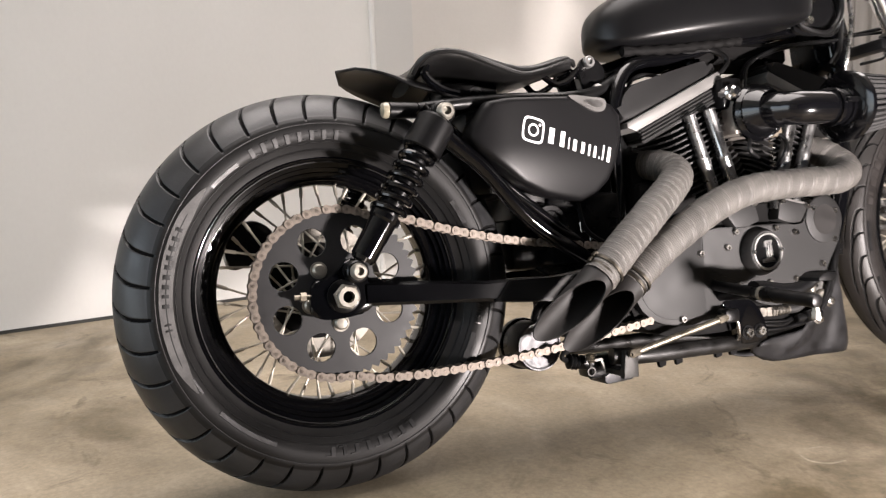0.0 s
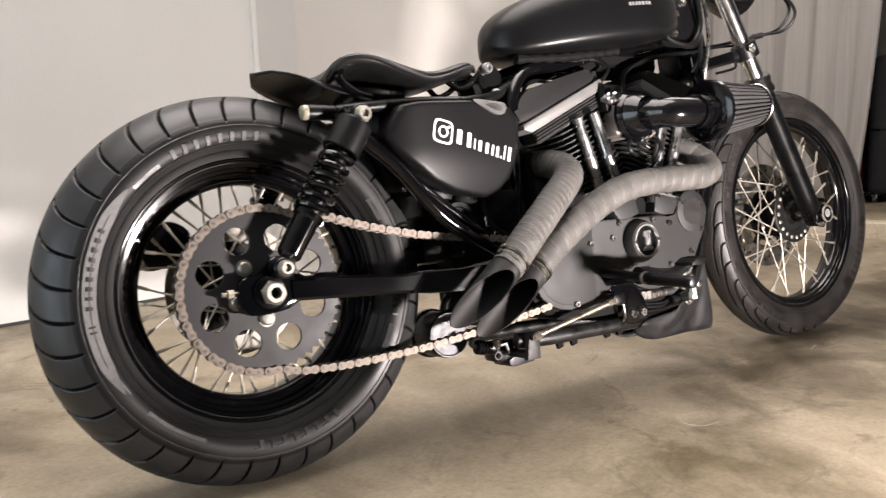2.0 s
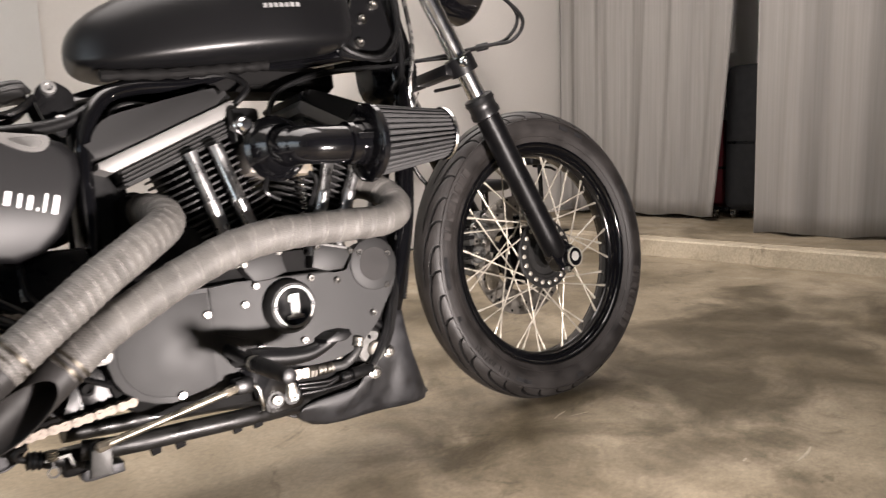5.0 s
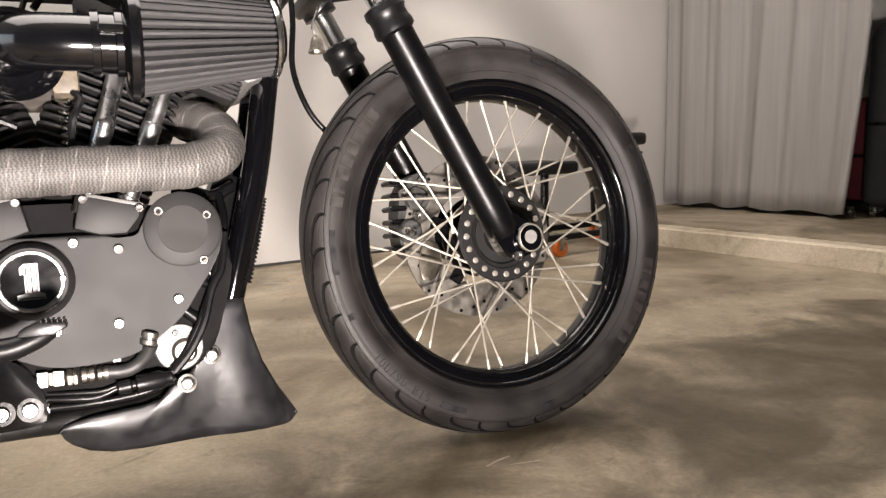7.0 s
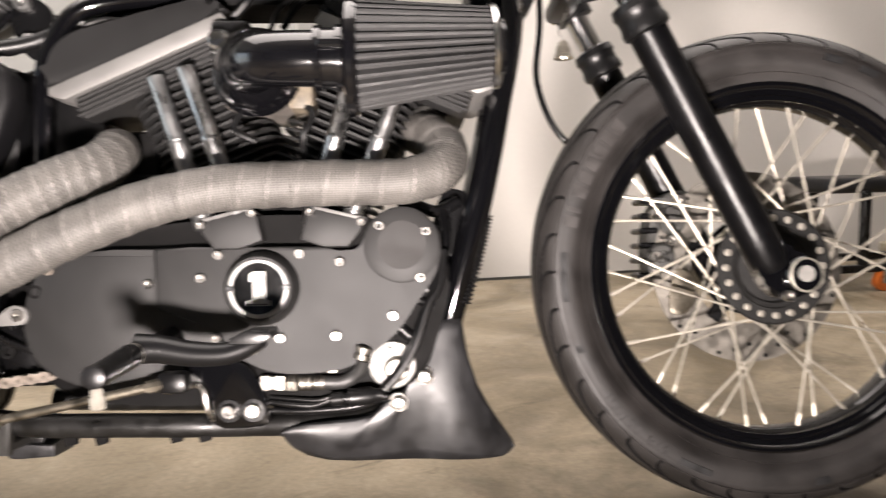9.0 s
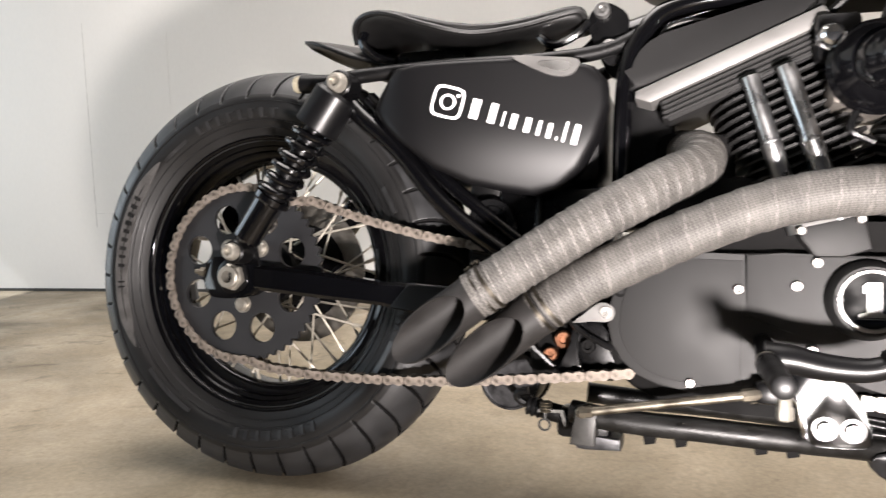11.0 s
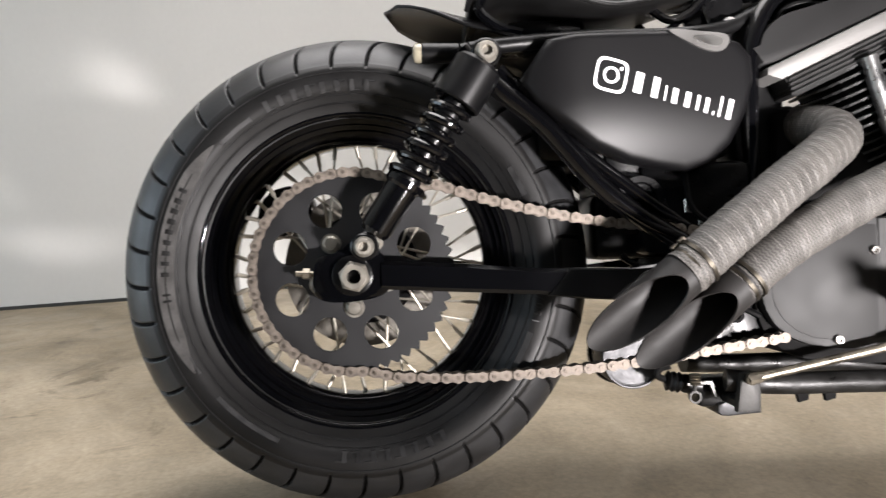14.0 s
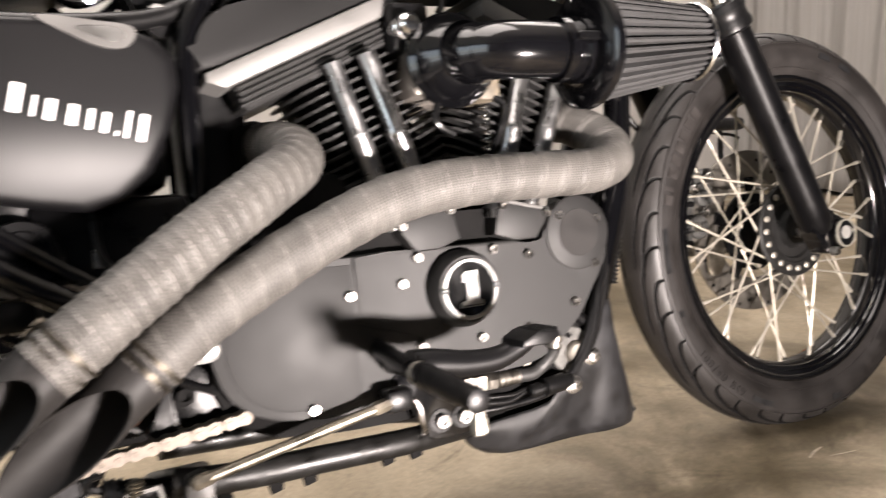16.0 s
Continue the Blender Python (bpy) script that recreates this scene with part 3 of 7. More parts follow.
def raw(name, verts, faces, mat, parent, label="", slots=None):
    me = bpy.data.meshes.new(name)
    me.from_pydata(verts, [], faces)
    me.polygons.foreach_set("use_smooth", [True] * len(me.polygons))
    for one in mat if isinstance(mat, tuple) else (mat,):
        me.materials.append(one)
    if slots:
        me.polygons.foreach_set("material_index", slots)
    ob = new(name, me)
    ob.parent = parent
    return tagged(ob, label) if label else ob


def cut(d, half):
    return min(1.0, max(0.0, (half - d) / (0.40 * half)))


def slash(u, q, start, end, shift, run, power, pitch, half_width, half):
    """Depth of a slash that leaves the shoulder straight across and bends along the tread."""
    if not end < q < start:
        return 0.0
    v = (start - q) / (start - end)
    slope = run * power * v ** (power - 1) / (start - end) * pitch / half_width
    d = abs((u - shift - run * v**power + 0.5) % 1.0 - 0.5) * pitch / math.sqrt(1 + slope * slope)
    return cut(d, half) * min(1.0, (start - q) / 0.03, (q - end) / 0.03)


def rear_groove(u, s):
    """Long curved slashes that sweep from each shoulder over the crown, by turns."""
    return max(slash(u, s * side, 1.06, -0.16, shift, 1.05, 1.7, 0.0557, 0.075, 0.0030) for side, shift in ((1, 0.0), (-1, 0.5)))


def front_groove(u, s):
    """Hooked slashes from both shoulders, a long one and a short one by turns."""
    return max(slash(u / 2, s * side, 0.99, end, shift, run, 2.6, 0.1098, 0.049, 0.0018)
               for side, end, shift, run in ((1, 0.28, 0.0, -1.25), (1, 0.58, 0.5, -0.85), (-1, 0.28, 0.25, -1.25), (-1, 0.58, 0.75, -0.85)))


def wall_y(rows, r):
    """The right sidewall's y at a radius."""
    side = [(rr, y) for s, rr, y in rows if s is None and y < 0]
    for (r0, y0), (r1, y1) in zip(side, side[1:]):
        if r0 <= r <= r1:
            return y0 + (y1 - y0) * (r - r0) / (r1 - r0)
    return side[-1][1]


def arc_bar(bm, rows, r0, r1, a0, a1, lift=0.0013, lean=0.0):
    """A raised bar on the right sidewall between two radii and two angles (degrees, from the top, to the front)."""
    n = max(2, int(abs(a1 - a0) / 1.5))
    layers = []
    for k in range(n + 1):
        a = radians(a0 + (a1 - a0) * k / n)
        ring = []
        for r, up in ((r0, -0.0006), (r0 + 0.0005, lift + lean), ((r0 + r1) / 2, lift + lean * 0.62), (r1 - 0.0005, lift), (r1, -0.0006)):
            ring.append(bm.verts.new((r * math.sin(a), wall_y(rows, r) - up, r * math.cos(a))))
        layers.append(ring)
    for p, q in zip(layers, layers[1:]):
        for k in range(4):
            bm.faces.new((p[k], p[k + 1], q[k + 1], q[k]))
    bm.faces.new(layers[0])
    bm.faces.new(layers[-1][::-1])


def letters(text, rows, r, a0, step, size, mat, parent):
    """Moulded figures round the right sidewall, tops towards the hub."""
    for k, ch in enumerate(text):
        if ch == " ":
            continue
        cu = bpy.data.curves.new("moulded_figure", "FONT")
        cu.body, cu.size, cu.extrude, cu.align_x = ch, size, 0.0006, "CENTER"
        cu.materials.append(mat)
        ob = new("moulded_figure", cu)
        ob.parent = parent
        ob.matrix_basis = pose(0, 0, 0, 0, a0 + k * step, 0) @ pose(0, wall_y(rows, r - 0.004) - 0.0012, r, 90, 0, 0) @ pose(0, 0, 0, 0, 0, 180)


def rim_mesh(bm, r_out, r_in, width):
    """A spoked rim: flanges, stepped wells and the spoke bed."""
    h = width / 2
    prof = [(-h + 0.004, r_out), (-h - 0.002, r_out - 0.001), (-h - 0.003, r_out - 0.006), (-h, r_out - 0.010), (-h * 0.90, r_out - 0.0115), (-h * 0.86, r_out - 0.018), (-h * 0.74, r_out - 0.019),
            (-h * 0.70, r_out - 0.025), (-h * 0.56, r_out - 0.026), (-h * 0.50, r_in + 0.006), (-h * 0.40, r_in + 0.001), (-h * 0.2, r_in)]
    prof = prof + [(-a, r) for a, r in reversed(prof)] + [(h * 0.8, r_out - 0.004), (0, r_in + 0.012), (-h * 0.8, r_out - 0.004)]
    lathe(bm, prof, (0, 0, 0), (0, 1, 0), 120, closed=True)


def add_spokes(w, count, r_hub, y_hub, r_rim, lead):
    """Laced spokes: pairs that lean forwards and back, from both flanges to the rim."""
    kinds = []
    for side in (-1, 1):
        for way in (-1, 1):
            a = radians(lead) * way
            foot = Vector((r_hub * math.sin(a), side * y_hub + side * way * 0.003, r_hub * math.cos(a)))
            tip = Vector((0, side * 0.010, r_rim + 0.002))
            d = (tip - foot).normalized()
            bm = bmesh.new()
            rod(bm, foot, tip, 0.0019, 6)
            rod(bm, tip - d * 0.019, tip, 0.0030, 8)
            rod(bm, foot - d * 0.004, foot + d * 0.006, 0.0030, 6)
            kinds.append(finish("spoke", bm, SPOKE))
    near_back, near_ahead, far_back, far_ahead = kinds
    order = (far_ahead, near_ahead, far_back, near_back)
    for k in range(count):
        shared("spoke", order[k % 4], w, pose(0, 0, 0, 0, 360 * k / count, 0))


def wheel(name, label, at, crown, width, r_out, r_in, rim_w, groove, repeats, steps, wall, tread, drop, wrap):
    bm = bmesh.new()
    rim_mesh(bm, r_out, r_in, rim_w)
    w = part(name, bm, GLOSS, bike, label, angle=50)
    w.matrix_basis = at
    rows = tyre_section(crown, width, r_out, drop, wrap)
    verts, faces, slots = tyre_geometry(rows, steps, groove, repeats)
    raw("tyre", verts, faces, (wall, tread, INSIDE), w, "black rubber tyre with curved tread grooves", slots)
    return w, rows


REAR = pose(0.0, 0.004, 0.325)
FRONT = pose(1.552, 0.022, 0.327) @ pose(0, 0, 0, 0, 0, -0.8)
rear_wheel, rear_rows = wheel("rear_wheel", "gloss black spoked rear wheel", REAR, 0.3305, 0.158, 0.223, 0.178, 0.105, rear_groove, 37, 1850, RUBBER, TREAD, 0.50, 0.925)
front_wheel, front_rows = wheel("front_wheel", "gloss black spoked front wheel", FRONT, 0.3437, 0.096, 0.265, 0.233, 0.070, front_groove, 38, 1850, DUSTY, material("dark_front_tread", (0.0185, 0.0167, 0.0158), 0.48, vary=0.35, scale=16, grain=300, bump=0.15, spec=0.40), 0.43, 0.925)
add_spokes(rear_wheel, 40, 0.050, 0.040, 0.178, 46)
add_spokes(front_wheel, 40, 0.070, 0.026, 0.233, 62)

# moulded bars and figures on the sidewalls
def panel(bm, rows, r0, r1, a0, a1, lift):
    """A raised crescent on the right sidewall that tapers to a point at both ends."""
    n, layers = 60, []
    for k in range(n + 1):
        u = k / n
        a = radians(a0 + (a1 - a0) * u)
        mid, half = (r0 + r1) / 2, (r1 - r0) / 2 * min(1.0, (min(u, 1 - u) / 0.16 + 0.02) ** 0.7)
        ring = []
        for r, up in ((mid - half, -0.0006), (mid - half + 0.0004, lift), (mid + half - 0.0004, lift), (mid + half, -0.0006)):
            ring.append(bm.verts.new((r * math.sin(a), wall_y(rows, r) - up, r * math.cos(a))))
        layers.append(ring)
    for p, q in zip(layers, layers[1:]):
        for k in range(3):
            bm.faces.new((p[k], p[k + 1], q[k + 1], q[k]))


for r0, r1 in ((0.2695, 0.2712), (0.2405, 0.2420), (0.2300, 0.2325)):
    bm = bmesh.new()
    arc_bar(bm, rear_rows, r0, r1, -180, 180, 0.0012)
    part("moulded_ridge", bm, RUBBER_MARK, rear_wheel)
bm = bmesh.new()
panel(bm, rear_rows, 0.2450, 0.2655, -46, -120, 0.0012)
part("sidewall_panel", bm, PANEL, rear_wheel, "crescent panel on the tyre wall, its sheen painted pale")
for k, w in enumerate((2.0, 2.4, 2.6, 2.6, 2.3, 2.4, 2.3, 1.9, 2.1, 0.0, 1.0, 1.0)):
    if w:
        bm = bmesh.new()
        a = -62 - k * 3.25 if k < 10 else -94.5 - (k - 10) * 1.9
        arc_bar(bm, rear_rows, 0.2500, 0.2605, a, a - w * 0.62, 0.0020)
        part("moulded_letter", bm, RUBBER, rear_wheel)
for a0, span, r0, r1 in ((-44.5, 12, 0.2455, 0.2525), (-153, 23, 0.2475, 0.2545), (58, 10, 0.246, 0.255), (112, 12, 0.246, 0.255), (-121, 6, 0.248, 0.252)):
    bm = bmesh.new()
    arc_bar(bm, rear_rows, r0, r1, a0, a0 + span, 0.0016)
    part("moulded_plate", bm, BAND, rear_wheel)
for start in (-27, 154):
    for k in range(8):
        bm = bmesh.new()
        a = start + k * 4.5
        arc_bar(bm, rear_rows, 0.2440, 0.2600, a, a + 1.5, 0.0020)
        part("moulded_letter", bm, LETTER, rear_wheel)
        bm = bmesh.new()
        arc_bar(bm, rear_rows, 0.2570 if k % 2 else 0.2440, 0.2600 if k % 2 else 0.2470, a + 1.5, a + 3.2, 0.0020)
        part("moulded_letter", bm, LETTER, rear_wheel)
letters("150/80", rear_rows, 0.258, 108, -2.4, 0.015, BAND, rear_wheel)
letters("100/90 B19", front_rows, 0.312, -125.5, -2.3, 0.020, DUSTY, front_wheel)
for a0, span in ((-98, 13), (-112, 2), (62, 14), (14, 5), (24, 5), (-160, 9), (168, 4)):
    bm = bmesh.new()
    arc_bar(bm, front_rows, 0.300, 0.310, a0, a0 + span)
    part("moulded_plate", bm, RUBBER_MARK, front_wheel)
WALL_MARK = material("raised_dusty_letters", (0.021, 0.0185, 0.0175), 0.45, vary=0.3, scale=60, grain=400, bump=0.1, spec=0.45)
for r in (0.2765, 0.3172):
    bm = bmesh.new()
    arc_bar(bm, front_rows, r, r + 0.0013, -180, 180, 0.0012)
    part("moulded_ridge", bm, WALL_MARK, front_wheel)
for start in (-78, 103):
    for k in range(8):
        bm = bmesh.new()
        a = start + k * 4.1
        arc_bar(bm, front_rows, 0.290, 0.311, a, a + (1.2 if k == 1 else 2.9))
        part("moulded_letter", bm, WALL_MARK, front_wheel)

# hubs and brake discs
DISC = material("worn_disc_steel", (0.24, 0.225, 0.20), 0.46, metal=1.0, vary=0.2, scale=60, grain=300, bump=0.05)
bm = bmesh.new()
lathe(bm, [(-0.052, 0.030), (-0.050, 0.052), (-0.040, 0.055), (-0.036, 0.036), (0.036, 0.036), (0.040, 0.055), (0.050, 0.052), (0.060, 0.030)], (0, 0, 0), (0, 1, 0), 36)
part("hub", bm, BLACK, rear_wheel, "black rear wheel hub")
bm = bmesh.new()
lathe(bm, [(-0.040, 0.018), (-0.038, 0.030), (-0.026, 0.034), (-0.025, 0.049), (-0.029, 0.052), (-0.030, 0.058), (-0.032, 0.060), (-0.032, 0.080), (-0.029, 0.083), (-0.022, 0.081), (-0.020, 0.030), (0.036, 0.030), (0.040, 0.052), (0.050, 0.050), (0.056, 0.020)], (0, 0, 0), (0, 1, 0), 40)
part("hub", bm, material("charcoal_hub_coating", (0.0058, 0.0056, 0.0054), 0.55, vary=0.2, scale=40, grain=500, bump=0.15, spec=0.3), front_wheel, "charcoal front hub with polished studs")
bm = bmesh.new()
lathe(bm, [(0.0, 0.0054), (0.002, 0.0054), (0.0034, 0.0036), (0.0036, 0.0003)], (0, -0.0312, 0.0695), RIGHT, 12)
stud = finish("stud", bm, NUT)
for k in range(20):
    shared("stud", stud, front_wheel, pose(0, 0, 0, 0, 18 * k, 0))


def brake_disc(parent, y, r0, r1, label):
    bm = bmesh.new()
    n = 72
    verts = []
    for yy in (y - 0.0022, y + 0.0022):
        for r in (r0, r1):
            verts.append([bm.verts.new((r * math.sin(2 * math.pi * k / n), yy, r * math.cos(2 * math.pi * k / n))) for k in range(n)])
    a, b, c, d = verts
    for k in range(n):
        j = (k + 1) % n
        for p, q in ((a, b), (d, c), (b, d), (c, a)):
            bm.faces.new((p[k], p[j], q[j], q[k]))
    disc = part("brake_disc", bm, DISC, parent, label)
    return disc


def disc_carrier(parent, y, r):
    bm = bmesh.new()
    lathe(bm, [(0, 0.05), (0.0, r), (0.004, r), (0.006, 0.05)], (0, y, 0), (0, 1, 0), 40)
    part("disc_carrier", bm, BLACK, parent)


# black dots laid on the disc paint the dark of drilled holes
bm = bmesh.new()
lathe(bm, [(0, 0.0034), (0.0006, 0.0030)], (0, 0, 0), RIGHT, 8)
drilling = finish("hole_shade_dot", bm, INSIDE)
for k in range(36):
    a = 2 * math.pi * k / 36
    rr = (0.120, 0.130, 0.140)[k % 3]
    shared("hole_shade_dot", drilling, front_wheel, pose(rr * math.sin(a), 0.0596, rr * math.cos(a)))
brake_disc(front_wheel, 0.062, 0.088, 0.147, "drilled steel front brake disc")
disc_carrier(front_wheel, 0.058, 0.074)
brake_disc(rear_wheel, 0.072, 0.085, 0.120, "steel rear brake disc")
disc_carrier(rear_wheel, 0.070, 0.088)
for k in range(5):
    bm = bmesh.new()
    box(bm, (-0.012, 0.057, 0.066), (0.012, 0.061, 0.098), 0.003)
    bmesh.ops.transform(bm, matrix=pose(0, 0, 0, 0, 72 * k, 0), verts=bm.verts)
    part("disc_arm", bm, BLACK, front_wheel)

# ---- rear sprocket, chain and roller ----
SPR = Vector((-0.003, 0.0, 0.325))
PITCH, TEETH = 0.015875, 52
R_P = PITCH / (2 * math.sin(math.pi / TEETH))
CHAIN_Y = -0.095


def sprocket_mesh(bm, y0, y1):
    """A toothed plate with eight round windows, made sector by sector."""
    n, hole_r, hole_at = 16, 0.0225, 0.088
    outline = []
    for k in range(TEETH * 6):
        ph = k / 6 % 1
        r = R_P + (-0.0050 + 0.0078 * max(0.0, 1 - abs(ph - 0.5) / 0.40) ** 0.55)
        outline.append((r, 2 * math.pi * k / (TEETH * 6)))
    polys = {}
    for side, y in ((0, y0), (1, y1)):
        rim = [bm.verts.new((SPR.x + r * math.sin(a), y, SPR.z + r * math.cos(a))) for r, a in outline]
        mid = [bm.verts.new((SPR.x + 0.118 * math.sin(a), y, SPR.z + 0.118 * math.cos(a))) for _, a in outline]
        core = [bm.verts.new((SPR.x + 0.026 * math.sin(2 * math.pi * k / 32), y, SPR.z + 0.026 * math.cos(2 * math.pi * k / 32))) for k in range(32)]
        m = len(outline)
        for k in range(m):
            j = (k + 1) % m
            bm.faces.new((rim[k], rim[j], mid[j], mid[k]))
        holes = []
        for h in range(8):
            ha = radians(22.5 + 45 * h)
            holes.append([bm.verts.new((SPR.x + hole_at * math.sin(ha) + hole_r * math.cos(2 * math.pi * q / 20), y, SPR.z + hole_at * math.cos(ha) + hole_r * math.sin(2 * math.pi * q / 20))) for q in range(20)])
        polys[side] = (rim, mid, core, holes)
        edges = []
        for loop in (mid, core, *holes):
            edges += [bm.edges.get((p, q)) or bm.edges.new((p, q)) for p, q in zip(loop, loop[1:] + loop[:1])]
        bmesh.ops.triangle_fill(bm, use_beauty=True, edges=edges)
    rims = [(polys[0][0], polys[1][0]), (polys[0][2], polys[1][2])] + list(zip(polys[0][3], polys[1][3]))
    for a, b in rims:
        for k in range(len(a)):
            j = (k + 1) % len(a)
            bm.faces.new((a[k], a[j], b[j], b[k]))


bm = bmesh.new()
sprocket_mesh(bm, CHAIN_Y - 0.0035, CHAIN_Y + 0.0035)
sprocket = part("rear_sprocket", bm, material("powder_black_steel", (0.0098, 0.0098, 0.0110), 0.52, vary=0.12, scale=20, grain=500, bump=0.05, spec=0.45), bike, "matte black chain sprocket with round lightening holes", angle=30)
for k in range(5):
    a = radians(180 + 72 * k)
    bm = bmesh.new()
    at = SPR + Vector((0.047 * math.sin(a), CHAIN_Y - 0.0035, 0.047 * math.cos(a)))
    lathe(bm, [(0, 0.0135), (0.002, 0.0135), (0.002, 0.0105), (0.006, 0.0105), (0.009, 0.008), (0.0095, 0.004)], at, RIGHT, 16)
    part("sprocket_bolt", bm, NUT, sprocket, "chrome dome bolt")


def chain_path():
    """Points a chain pitch apart, from the engine's top run round the sprocket and back along the bottom."""
    top = [(0.578, 0.345), (0.545, 0.349), (0.436, 0.364), (0.321, 0.380), (0.245, 0.396), (0.177, 0.414), (0.110, 0.436)]
    arc = []
    for deg in range(34, -187, -4):
        a = radians(deg)
        arc.append((SPR.x + R_P * math.sin(a), SPR.z + R_P * math.cos(a)))
    low = [(0.047, 0.184), (0.122, 0.179), (0.198, 0.179), (0.274, 0.181), (0.351, 0.186), (0.429, 0.194), (0.507, 0.203), (0.555, 0.209), (0.573, 0.2115)]
    dense = spline([(x, 0, z) for x, z in top], 12) + [Vector((x, 0, z)) for x, z in arc] + spline([(x, 0, z) for x, z in low], 12)
    out, want, run = [dense[0]], PITCH, 0.0
    for p, q in zip(dense, dense[1:]):
        d = (q - p).length
        while d > 1e-9 and run + d >= want:
            out.append(p + (q - p) * ((want - run) / d))
            want += PITCH
        run += d
    return out


def link_mesh(outer):
    """One chain link along x, between two pins: two waisted plates, and pins or rollers."""
    bm = bmesh.new()
    h, gap = (0.0072, 0.0088) if outer else (0.0068, 0.0064)
    for y in (-gap, gap):
        pts = []
        for k in range(16):
            a = math.pi / 2 + math.pi * k / 7 if k < 8 else -math.pi / 2 + math.pi * (k - 8) / 7
            pts.append(((0 if k < 8 else PITCH) + h * math.cos(a), h * math.sin(a)))
        pts.insert(8, (PITCH / 2, -h * 0.70))
        pts.append((PITCH / 2, h * 0.70))
        plate(bm, pts, y - 0.0011, y + 0.0011)
    for x in (0, PITCH):
        if outer:
            lathe(bm, [(0, 0.0026), (0.0225, 0.0026)], (x, 0.01125, 0), RIGHT, 8)
        else:
            lathe(bm, [(0, 0.0051), (0.0106, 0.0051)], (x, 0.0053, 0), RIGHT, 10)
    me = finish("chain_link", bm, (CHAIN if outer else CHAIN_INNER, CHAIN_PIN), angle=30)
    for f in me.polygons:
        near_pin = min(math.hypot(f.center.x - x, f.center.z) for x in (0, PITCH))
        if near_pin < 0.0029 and abs(f.center.y) > gap + 0.0012:
            f.material_index = 1
    return me


bm = bmesh.new()
pins = chain_path()
for p in pins[:-1:2]:
    rod(bm, (p.x, CHAIN_Y - 0.005, p.z), (p.x, CHAIN_Y + 0.005, p.z), 0.0045, 8)
chain = part("drive_chain", bm, ROLLER, bike, "bare nickel-coloured drive chain")
LINKS = (link_mesh(False), link_mesh(True))
for k, (p, q) in enumerate(zip(pins, pins[1:])):
    shared("chain_link", LINKS[k % 2], chain, pose(p.x, CHAIN_Y, p.z, 0, -math.degrees(math.atan2(q.z - p.z, q.x - p.x)), 0))

bm = bmesh.new()
lathe(bm, [(0.0, 0.012), (0.0, 0.0440), (0.004, 0.0462), (0.060, 0.0462), (0.064, 0.0500), (0.072, 0.0510), (0.078, 0.0495), (0.078, 0.012)], (0.394, 0.0, 0.178), (0, 1, 0), 44)
roller = part("chain_roller", bm, BLACK, bike, "black round drum with a worn bright rim")
bm = bmesh.new()
lathe(bm, [(0, 0.0425), (0.0006, 0.0420), (-0.004, 0.020), (-0.005, 0.0004)], (0.394, -0.0008, 0.178), RIGHT, 40)
part("drum_face", bm, CAST, roller, "worn grey drum face")
bm = bmesh.new()
lathe(bm, [(0, 0.0435), (0.0022, 0.0455), (0.0036, 0.0445), (0.0036, 0.0425), (0.001, 0.0420)], (0.394, -0.0005, 0.178), RIGHT, 40, closed=True)
part("rim_ring", bm, CAST, roller, "bright worn rim")
bm = bmesh.new()
sweep(bm, spline([(0.40, 0.03, 0.20), (0.41, 0.02, 0.245), (0.44, 0.01, 0.270), (0.49, 0.0, 0.28)], 6), 0.010)
part("roller_arm", bm, BLACK, roller)

